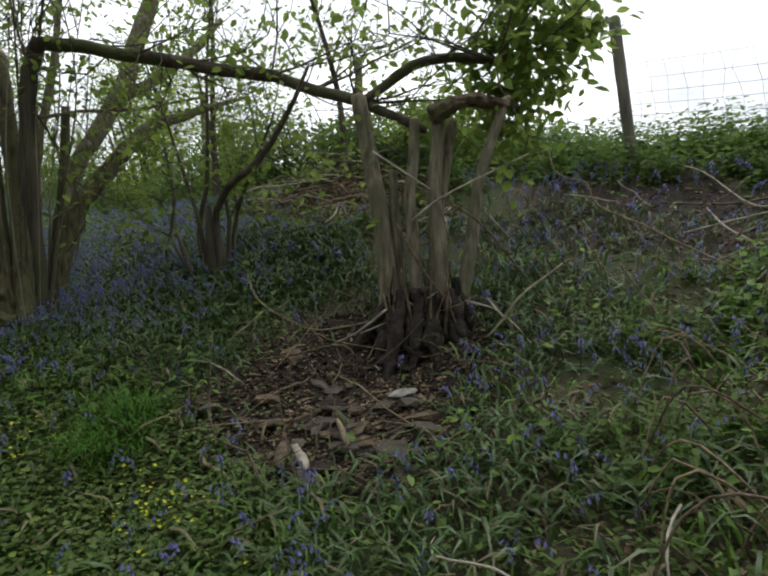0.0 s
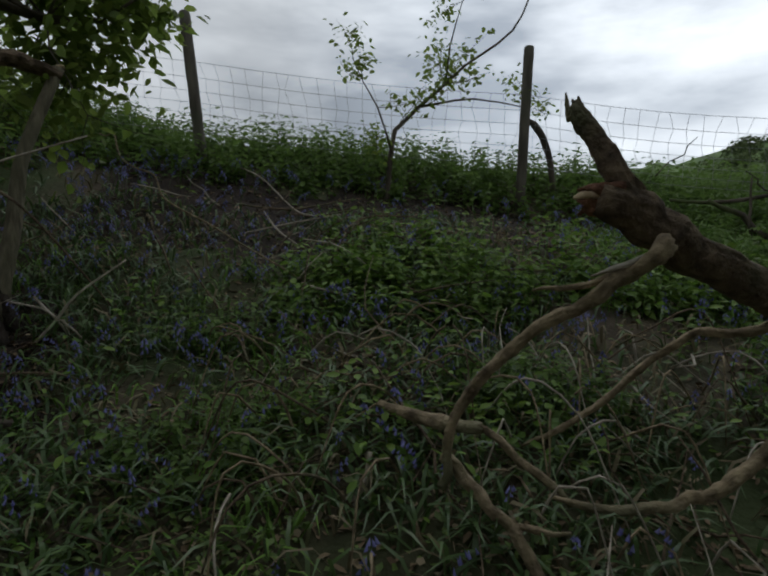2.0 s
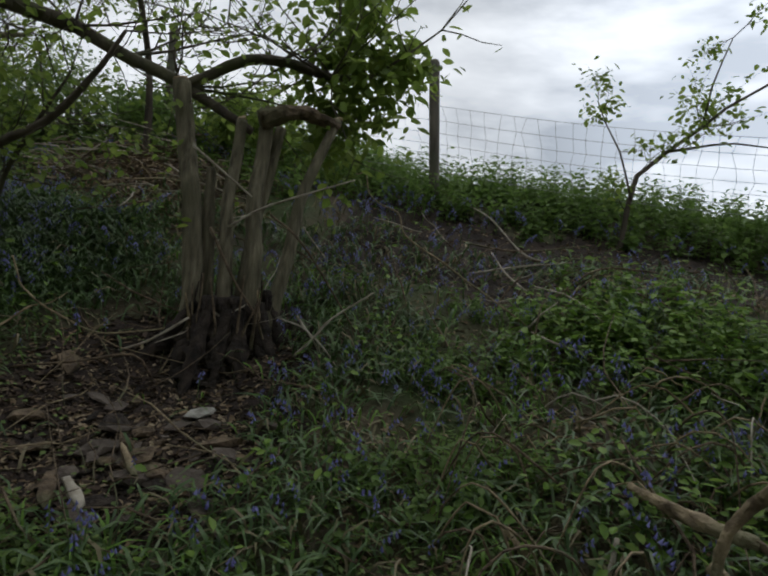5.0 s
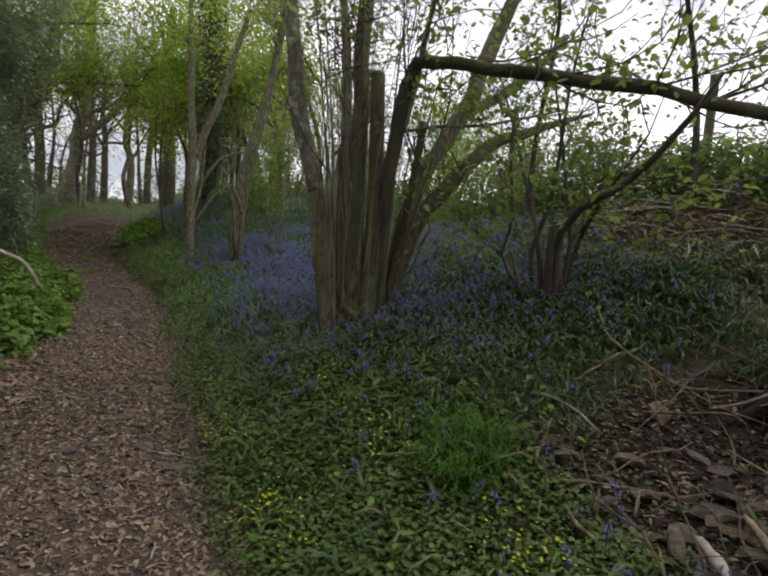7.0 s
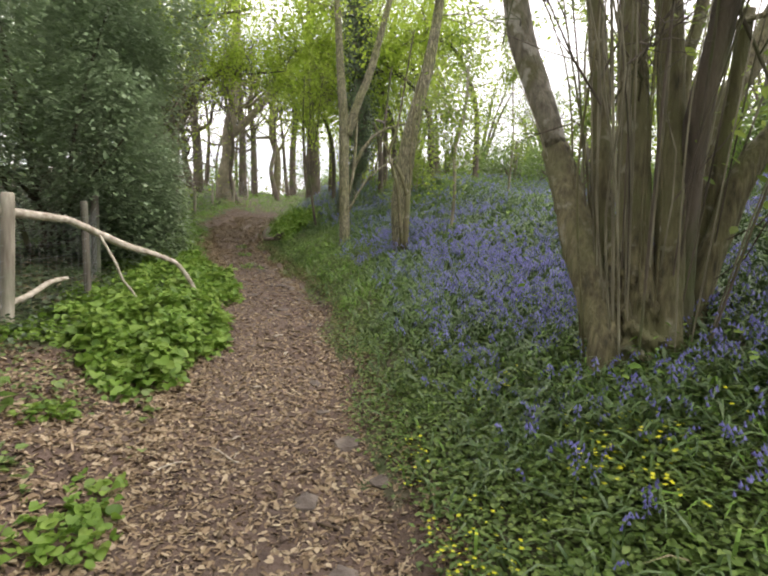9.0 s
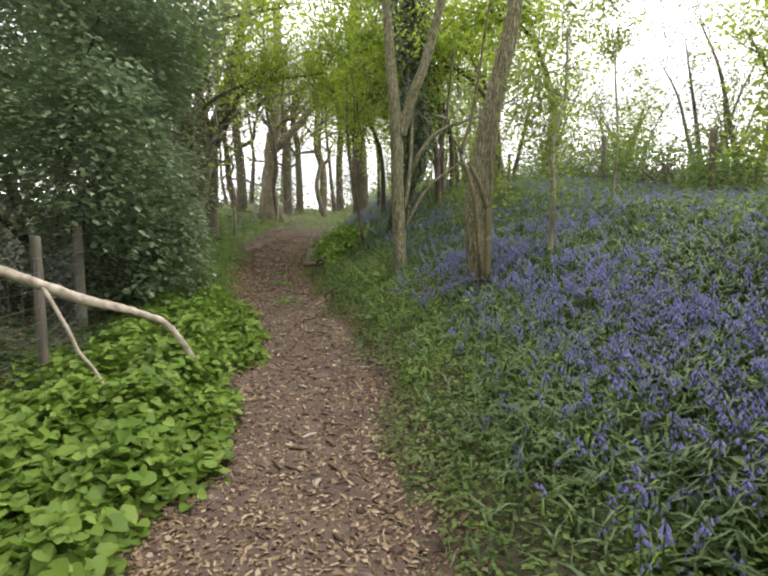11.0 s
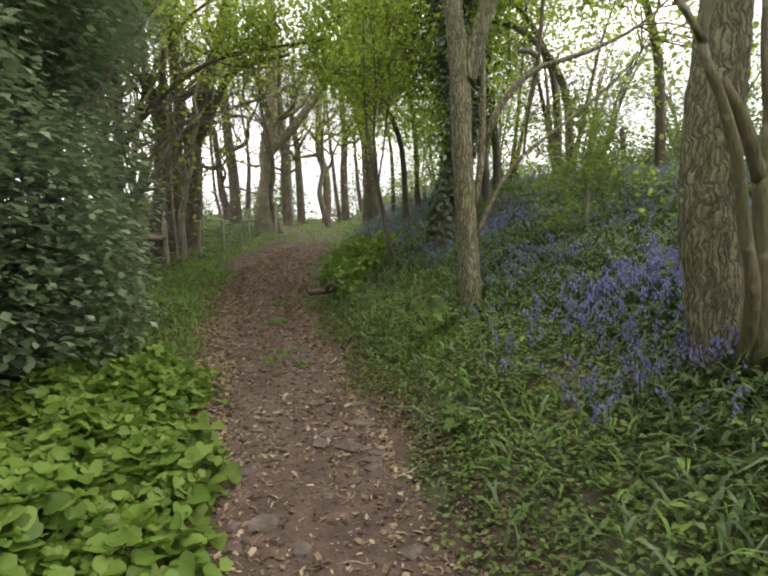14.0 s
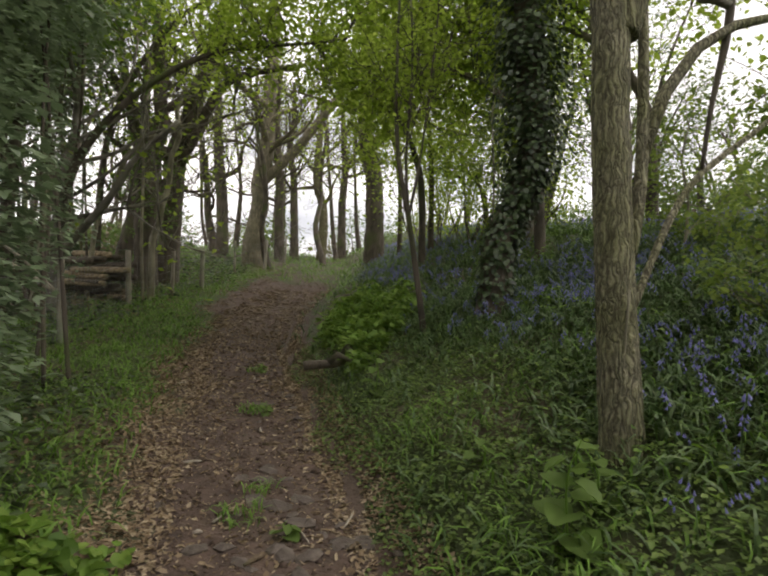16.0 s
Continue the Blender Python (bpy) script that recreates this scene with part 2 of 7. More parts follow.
CHIPS = leaf_material("rotten_bark_chip", [(0.035, 0.024, 0.018), (0.08, 0.055, 0.04), (0.13, 0.095, 0.07), (0.05, 0.035, 0.026)], 0.0, 0.85, 0.3)
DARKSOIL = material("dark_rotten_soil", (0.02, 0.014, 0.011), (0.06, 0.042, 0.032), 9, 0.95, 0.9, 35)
FARWOOD = leaf_material("far_wood_leaf", [(0.06, 0.088, 0.036), (0.10, 0.135, 0.052), (0.16, 0.20, 0.08), (0.075, 0.108, 0.045)], 0.3, 0.7)
FARLEAF = leaf_material("far_leaf", [(0.10, 0.16, 0.045), (0.17, 0.25, 0.07), (0.13, 0.20, 0.06)], 0.45, 0.6)

ground_mat = material("woodland_soil", (0.05, 0.04, 0.026), (0.13, 0.10, 0.065), 5, 0.95, 0.7, 30, (1, 1, 1), (0.055, 0.075, 0.025), 0.9, (0.42, 0.6))
path_mat = material("trodden_path_soil", (0.055, 0.036, 0.027), (0.135, 0.09, 0.066), 6, 0.95, 1.0, 38, (1, 1, 1), (0.11, 0.078, 0.058), 0.9)
field_mat = material("pasture", (0.10, 0.17, 0.05), (0.20, 0.29, 0.10), 0.2, 0.95, 0.2, 3, (1, 1, 1), (0.07, 0.11, 0.04), 0.05)


# ---- mesh helpers ----
def raw_mesh(name, verts, faces, mat, smooth=False):
    me = bpy.data.meshes.new(name)
    verts = np.asarray(verts, dtype=np.float32)
    if isinstance(faces, np.ndarray):
        k = faces.shape[1]
        me.vertices.add(len(verts))
        me.vertices.foreach_set("co", verts.ravel())
        me.loops.add(faces.size)
        me.loops.foreach_set("vertex_index", faces.astype(np.int32).ravel())
        me.polygons.add(len(faces))
        me.polygons.foreach_set("loop_start", np.arange(0, faces.size, k, dtype=np.int32))
        me.update(calc_edges=True)
    else:
        me.from_pydata([tuple(map(float, v)) for v in verts], [], faces)
        me.update()
    if smooth:
        me.polygons.foreach_set("use_smooth", np.ones(len(me.polygons), dtype=bool))
    me.materials.append(mat)
    return me


def thing(name, at, label, category, group="", kind=""):
    ob = new(name)
    ob.location = at
    return tagged(ob, label, category, group, kind)


def part(name, geo, mat, parent, label="", smooth=True):
    """Links geometry given in the world's metres as one mesh under its thing."""
    v, f = geo
    at = np.array(parent.location if parent.parent is None else parent.parent.location)
    ob = new(name, raw_mesh(name, np.asarray(v) - at, f, mat, smooth))
    ob.parent = parent
    if name in ("branchwork", "crown", "foliage", "ivy"):
        ob["kind"] = "stuff"
    if label:
        ob["label"] = label
    return ob


def solo(name, geo, mat, label, category, group="", kind="", smooth=True):
    v, f = geo
    v = np.asarray(v, dtype=np.float64)
    at = np.array([v[:, 0].mean(), v[:, 1].mean(), v[:, 2].min()])
    ob = new(name, raw_mesh(name, v - at, f, mat, smooth))
    ob.location = at
    return tagged(ob, label, category, group, kind)


def merged(geos):
    vs, fs, k = [], [], 0
    for v, f in geos:
        vs.append(np.asarray(v))
        fs.append(np.asarray(f) + k)
        k += len(v)
    return np.concatenate(vs), np.concatenate(fs)


def curve_points(pts, step):
    """Catmull-Rom through the points."""
    p = np.array(pts, dtype=float)
    q = np.vstack([2 * p[0] - p[1], p, 2 * p[-1] - p[-2]])
    out, where = [], []
    for i in range(len(p) - 1):
        a, b, c, d = q[i:i + 4]
        n = max(1, int(np.linalg.norm(c - b) / step))
        for k in range(n):
            t = k / n
            out.append(0.5 * (2 * b + (c - a) * t + (2 * a - 5 * b + 4 * c - d) * t * t + (3 * b - a - 3 * c + d) * t ** 3))
            where.append((i + t) / (len(p) - 1))
    out.append(p[-1])
    where.append(1.0)
    return np.array(out), np.array(where)


def tube(pts, radii, sides=8, step=0.12, lumps=0.08, seed=0, cap=True, furrow=0.0, twist=0.0):
    """A bent, tapering, slightly uneven limb made of quads."""
    rg = np.random.RandomState(seed)
    c, w = curve_points(pts, step)
    r = np.interp(w, np.linspace(0, 1, len(radii)), radii)
    d = np.gradient(c, axis=0)
    d /= np.linalg.norm(d, axis=1)[:, None] + 1e-9
    ref = np.array([0.31, 0.95, 0.05]) if abs(d[0] @ np.array([0.31, 0.95, 0.05])) < 0.9 else np.array([1.0, 0, 0])
    u = np.cross(d, ref)
    u /= np.linalg.norm(u, axis=1)[:, None] + 1e-9
    e = np.cross(d, u)
    a = np.linspace(0, 2 * np.pi, sides, endpoint=False)
    wob = 1 + lumps * rg.randn(1, sides) + 0.6 * lumps * rg.randn(len(c), sides)
    if furrow:
        run = np.concatenate([[0], np.cumsum(np.linalg.norm(np.diff(c, axis=0), axis=1))])[:, None]
        aa = a[None] + twist * run + 0.35 * np.sin(run * 5 + 2 * a[None]) + 0.18 * np.sin(run * 13 - 3 * a[None])
        wob = 1 + lumps * np.sin(2 * a[None] + seed + run) + furrow * (0.5 - np.abs(np.sin(aa * 8.5 + seed))) + 0.5 * furrow * np.sin(run * 31 + aa * 9) + 0.35 * furrow * rg.randn(len(c), sides)
    ring = (np.cos(a)[None, :, None] * u[:, None] + np.sin(a)[None, :, None] * e[:, None]) * (r[:, None] * wob)[:, :, None]
    v = (c[:, None] + ring).reshape(-1, 3)
    n = len(c)
    i, j = np.meshgrid(np.arange(n - 1), np.arange(sides), indexing="ij")
    k = (j + 1) % sides
    f = np.stack([i * sides + j, i * sides + k, (i + 1) * sides + k, (i + 1) * sides + j], -1).reshape(-1, 4)
    if cap:
        v = np.vstack([v, c[:1], c[-1:]])
        b, t = n * sides, n * sides + 1
        j = np.arange(0, sides, 2)
        f = np.vstack([f, np.stack([np.full_like(j, b), (j + 2) % sides, (j + 1) % sides, j], -1),
                       np.stack([np.full_like(j, t), (n - 1) * sides + j, (n - 1) * sides + (j + 1) % sides, (n - 1) * sides + (j + 2) % sides], -1)])
    return v, f


def gnarled(pts, amount, seed):
    """The same line with a small crook between each two bends."""
    q = np.random.RandomState(seed)
    p = np.array(pts, float)
    mid = (p[:-1] + p[1:]) / 2 + q.randn(len(p) - 1, 3) * amount
    line = [p[0]]
    for a, b in zip(mid, p[1:]):
        line += [a, b]
    return [tuple(a) for a in line]


def strewn(template, at, size, yaw, tilt=None, lean=None):
    """Many small pieces of one shape as one mesh: template (verts, triangles)."""
    tv, tf = np.asarray(template[0], float), np.asarray(template[1])
    at = np.asarray(at, float)
    n = len(at)
    tilt = np.zeros(n) if tilt is None else np.asarray(tilt)
    lean = np.zeros(n) if lean is None else np.asarray(lean)
    size = np.asarray(size, float)
    size = np.repeat(size[:, None], 3, 1) if size.ndim == 1 else size
    ct, st, cl, sl, cy, sy = np.cos(tilt), np.sin(tilt), np.cos(lean), np.sin(lean), np.cos(yaw), np.sin(yaw)
    v = tv[None] * size[:, None]
    x, y, z = v[..., 0], v[..., 1], v[..., 2]
    y, z = y * ct[:, None] - z * st[:, None], y * st[:, None] + z * ct[:, None]
    x, z = x * cl[:, None] + z * sl[:, None], -x * sl[:, None] + z * cl[:, None]
    x, y = x * cy[:, None] - y * sy[:, None], x * sy[:, None] + y * cy[:, None]
    v = np.stack([x, y, z], -1) + at[:, None]
    f = tf[None] + (np.arange(n) * len(tv))[:, None, None]
    return v.reshape(-1, 3), f.reshape(-1, tf.shape[1])


LEAF = ([(0, 0, 0), (0.27, 0.35, 0.06), (0.22, 0.72, 0.03), (0, 1, -0.06), (-0.22, 0.72, 0.03), (-0.27, 0.35, 0.06)],
        [(0, 1, 2), (0, 2, 3), (0, 3, 4), (0, 4, 5)])
ROUND = ([(0, 0, 0), (0.38, 0.12, 0.09), (0.46, 0.55, 0.1), (0.22, 0.92, 0.0), (-0.22, 0.92, 0.0), (-0.46, 0.55, 0.1), (-0.38, 0.12, 0.09), (0, 0.5, 0.0)],
         [(7, 0, 1), (7, 1, 2), (7, 2, 3), (7, 3, 4), (7, 4, 5), (7, 5, 6), (7, 6, 0)])
rim = [(0.08, 0.02), (0.3, 0.0), (0.48, 0.14), (0.52, 0.4), (0.43, 0.62), (0.3, 0.8), (0.12, 0.93), (0.0, 1.0)]
rim = rim + [(-x, y) for x, y in rim[-2::-1]]
KIDNEY = ([(0, 0.12, 0)] + [(x * (1 if k % 2 else 0.93), y, 0.34 * abs(x) - 0.10 * y * y + (0.03 if k % 2 else -0.02)) for k, (x, y) in enumerate(rim)], [(0, k + 1, k + 2) for k in range(len(rim) - 1)])
DIAMOND = ([(0, 0, 0), (0.34, 0.5, 0.12), (0, 1, 0), (-0.34, 0.5, 0.12)], [(0, 1, 2), (0, 2, 3)])
STRAP = ([(-0.022, 0, 0), (0.022, 0, 0), (-0.028, 0.16, 0.40), (0.028, 0.16, 0.40), (-0.02, 0.5, 0.56), (0.02, 0.5, 0.56), (0, 0.95, 0.40)],
         [(0, 1, 3), (0, 3, 2), (2, 3, 5), (2, 5, 4), (4, 5, 6)])
CHIP = ([(-0.5, -0.22, 0.0), (0.1, -0.3, 0.12), (0.5, 0.02, 0.02), (0.12, 0.28, 0.14), (-0.42, 0.2, 0.05)], [(0, 1, 2), (0, 2, 3), (0, 3, 4)])


def bluebell():
    """One drooping flower spike: a bent stalk and a row of bells along its top."""
    v = [(-0.012, 0, 0), (0.012, 0, 0), (-0.012, 0.06, 0.6), (0.012, 0.06, 0.6), (0, 0.3, 0.95)]
    f = [(0, 1, 3), (0, 3, 2), (2, 3, 4)]
    stalk = (v, f)
    bv, bf = [], []
    for k, (y, z) in enumerate([(0.05, 0.64), (0.08, 0.74), (0.12, 0.82), (0.17, 0.88), (0.23, 0.92), (0.3, 0.95)]):
        side = (-1) ** k * 0.05
        b = len(bv)
        bv += [(side * 0.4, y, z), (side + 0.035, y + 0.02, z - 0.10), (side - 0.038, y + 0.0, z - 0.10), (side, y + 0.06, z - 0.09)]
        bf += [(b, b + 1, b + 3), (b, b + 3, b + 2), (b, b + 2, b + 1)]
    return stalk, (bv, bf)


STALK, BELLS = bluebell()


# ---- ground ----
def smooth_step(a, b, x):
    t = np.clip((x - a) / (b - a), 0, 1)
    return t * t * (3 - 2 * t)


def along(x, y):
    """Metres along the path and metres to its upper side."""
    return -0.8 * x + 0.6 * y, 0.6 * x + 0.8 * y


def plan(s, v):
    return -0.8 * s + 0.6 * v, 0.6 * s + 0.8 * v


def centre(s):
    return 0.3 - 0.15 * np.clip(s - 9.5, 0, 9.2) + 0.14 * np.clip(s - 22, 0, 12)


def rumple(x, y):
    return (0.035 * np.sin(2.1 * x + 1.3 * y) * np.sin(1.7 * y - 0.6 * x) + 0.02 * np.sin(5.3 * x + 2) * np.sin(4.7 * y)
            + 0.012 * np.sin(11 * x - 3 * y) * np.sin(9 * y + x))


def height(x, y):
    x, y = np.asarray(x, float), np.asarray(y, float)
    s, v = along(x, y)
    q = np.clip(s - 17, 0, 13)
    z = 0.064 * np.clip(s, -12, 400) + 0.004 * q * q + np.clip(np.minimum(s, 40) - 30, 0, 100) * 0.07 - np.clip(s - 40, 0, 400) * 0.075
    r = v - centre(s)
    crest = 6.4 - 2.5 * smooth_step(1.5, 6, s) - 0.5 * smooth_step(6, 8, s) + 1.0 * smooth_step(11, 16, s)
    up = np.minimum(np.clip(r - 0.6, 0, 100), crest)
    z = z + 0.42 * smooth_step(1, 3.5, s) * (1 - np.exp(-up)) + 0.27 * up + 0.02 * up * up
    z = z + 0.06 * np.clip(r - 0.6 - crest, 0, 40) - 0.05 * np.clip(r - 60, 0, 300)
    z = z + 0.1 * np.clip(-r - 0.7, 0, 3) - 0.05 * np.clip(-r - 8, 0, 60)
    z = z - 0.13 * np.exp(-((s - 1.15) ** 2 / 0.5 + (v - 3.0) ** 2 / 0.5))
    z = z + 0.28 * smooth_step(-0.4, -1.3, s) * smooth_step(1.0, 2.2, r) * smooth_step(6.4, 4.4, r)
    off = smooth_step(0.55, 1.2, np.abs(r))
    return z + rumple(x, y) * (0.3 + 0.9 * off) + 0.05 * (off - 1)


def on(x, y, lift=0.0):
    return np.stack([x, y, height(x, y) + lift], -1)


def ground_sheet():
    fine_s = np.concatenate([np.linspace(-600, -25, 18), np.linspace(-22, -6, 26), np.linspace(-5.9, 20, 215), np.linspace(20.3, 60, 80), np.linspace(64, 900, 26)])
    fine_v = np.concatenate([np.linspace(-700, -40, 18), np.linspace(-36, -7, 24), np.linspace(-6.8, 10, 130), np.linspace(10.4, 40, 36), np.linspace(44, 800, 26)])
    S, V = np.meshgrid(fine_s, fine_v, indexing="ij")
    X, Y = plan(S, V)
    Z = height(X, Y)
    v = np.stack([X, Y, Z], -1).reshape(-1, 3)
    ns, nv = len(fine_s), len(fine_v)
    i, j = np.meshgrid(np.arange(ns - 1), np.arange(nv - 1), indexing="ij")
    f = np.stack([i * nv + j, i * nv + j + 1, (i + 1) * nv + j + 1, (i + 1) * nv + j], -1).reshape(-1, 4)
    me = raw_mesh("ground", v, f, ground_mat, True)
    me.materials.append(path_mat)
    me.materials.append(field_mat)
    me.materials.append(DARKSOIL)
    sc, vc = S[:-1, :-1] + np.diff(S, axis=0)[:, :-1] / 2, V[:-1, :-1] + np.diff(V, axis=1)[:-1] / 2
    rc = vc - centre(sc)
    wob = 0.1 * np.sin(sc * 2.3) + 0.07 * np.sin(sc * 5.1 + 1)
    idx = np.zeros(sc.shape, dtype=np.int32)
    idx[(np.abs(rc + 0.02) < 0.68 + 0.1 * smooth_step(10, 14, sc) + wob) & (sc < 27)] = 1
    idx[(rc > -0.7 - 1.0 * smooth_step(20.5, 23.5, sc)) & (rc < 0.95) & (sc > 18) & (sc < 28.5)] = 1
    idx[(rc > -3.4 - 4 * wob) & (rc < 0) & (sc > 0.5) & (sc < 6.3 + 3 * np.sin(rc * 3) * 0.15)] = 1
    idx[(rc > 7.6) & (sc < 6)] = 2
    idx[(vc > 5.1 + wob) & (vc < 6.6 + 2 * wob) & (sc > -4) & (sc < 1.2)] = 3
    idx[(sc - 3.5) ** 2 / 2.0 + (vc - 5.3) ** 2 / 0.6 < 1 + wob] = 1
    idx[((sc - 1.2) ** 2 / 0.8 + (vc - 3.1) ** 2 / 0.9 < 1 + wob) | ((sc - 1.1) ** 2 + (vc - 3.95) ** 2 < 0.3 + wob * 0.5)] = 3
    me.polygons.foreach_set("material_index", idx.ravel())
    return tagged(new("ground", me), "sloping woodland ground with a trodden earth path", "ground", kind="structure")


ground_sheet()
rg = np.random.RandomState(7)


def patch(n, s0, s1, v0, v1, keep=None):
    """n random places on the ground inside a stretch of the plan, thinned by keep(s, v)."""
    s, v = rg.uniform(s0, s1, n), rg.uniform(v0, v1, n)
    if keep is not None:
        ok = rg.rand(n) < keep(s, v)
        s, v = s[ok], v[ok]
    x, y = plan(s, v)
    return on(x, y)


def mottle(s, v, k=1.0, o=0.0):
    return 0.5 + 0.5 * np.sin(1.3 * k * s + 1.7 * k * v + o) * np.sin(0.9 * k * s - 1.9 * k * v + 2 * o)


def beyond(s, v):
    return v - centre(s)


def stuff(name, geo, mat, label, category):
    return solo(name, geo, mat, label, category, kind="stuff", smooth=False)


# ---- trees ----
def twigs_from(limbs, count, length, radius, seed, levels=2, droop=0.0, start=0.35, spread=0.9):
    """Thin branches that leave the given limbs, and the places where their leaves sit."""
    r = np.random.RandomState(seed)
    geos, tips = [], []

    def grow(p, d, ln, rad, level):
        pts, q, dd = [p], p.copy(), d.copy()
        for _ in range(3):
            dd = dd + r.randn(3) * 0.22 + np.array([0, 0, 0.10 - droop])
            dd /= np.linalg.norm(dd)
            q = q + dd * ln / 3
            pts.append(q.copy())
        geos.append(tube(pts, [rad, rad * 0.7, rad * 0.35], 3 if level == 0 else 5, ln / 3, 0.05, r.randint(9999), False))
        for k in range(1, 4):
            if level == 0:
                for _ in range(3):
                    tips.append(pts[k] + r.randn(3) * ln * 0.10)
            else:
                for _ in range(2):
                    e = dd + r.randn(3) * 0.75
                    grow(pts[k], e / np.linalg.norm(e), ln * r.uniform(0.45, 0.7), rad * 0.55, level - 1)

    for _ in range(count):
        c, w = limbs[r.randint(len(limbs))]
        i = r.randint(int(len(c) * start), len(c))
        d = c[min(i + 1, len(c) - 1)] - c[max(i - 1, 0)]
        d = d / (np.linalg.norm(d) + 1e-9) * 0.7 + r.randn(3) * spread + np.array([0, 0, 0.25])
        grow(c[i], d / np.linalg.norm(d), length * r.uniform(0.6, 1.2), radius * r.uniform(0.7, 1.2), levels - 1)
    return merged(geos), np.array(tips)


def leaves_at(tips, per, size, spread, seed, template=LEAF, flat=0.5):
    r = np.random.RandomState(seed)
    at = np.repeat(tips, per, 0) + r.randn(len(tips) * per, 3) * spread
    n = len(at)
    return strewn(template, at, size * r.uniform(0.6, 1.3, n), r.uniform(0, 6.28, n), r.uniform(-1.2, 0.4, n) * (1 - flat) - 0.3, r.randn(n) * 0.5)


def tree(label, limbs, bark, leaf=None, twig=(20, 1.0, 0.012), leafing=(2, 0.06, 0.05), seed=1, levels=2, name="tree", category="tree", sides=10, template=LEAF,
         lumps=0.06, start=0.35, group="", foot=1.35, droop=0.0, twig_bark=None, furrow=0.0, twist=0.0, bearing=None):
    """A standing tree: limbs as (points, radii), the first one its trunk with a spreading foot."""
    b = limbs[0][0][0]
    t = thing(name, b, label, category, group)
    lines = []
    for i, (pts, rad) in enumerate(limbs):
        pts = [tuple(p) for p in pts]
        if i == 0:
            low = (pts[0][0], pts[0][1], float(height(pts[0][0], pts[0][1])) - 0.12)
            up = np.array(low) + (np.array(pts[1]) - np.array(low)) * 0.16
            pts = [low, tuple(up)] + pts[1:]
            rad = [rad[0] * foot, rad[0]] + list(rad[1:])
        lines.append(curve_points(pts, 0.25))
        deep = furrow if rad[0] > 0.04 else 0.0
        part("trunk" if i == 0 else "limb", tube(pts, rad, (44 if i == 0 else 24) if deep else (sides if i < 3 else max(6, sides - 3)), 0.045 if deep else (0.14 if rad[0] > 0.05 else 0.2), lumps, seed + i, True, deep, twist), bark, t)
    if twig:
        g, tips = twigs_from([lines[i] for i in bearing] if bearing else lines, *twig, seed, levels, droop, start)
        part("branchwork", g, twig_bark or bark, t)
        if leaf:
            part("crown", leaves_at(tips[::3] if name == "woodland_tree" else tips, leafing[0], leafing[1], leafing[2], seed, template), leaf, t, smooth=False)
    return t


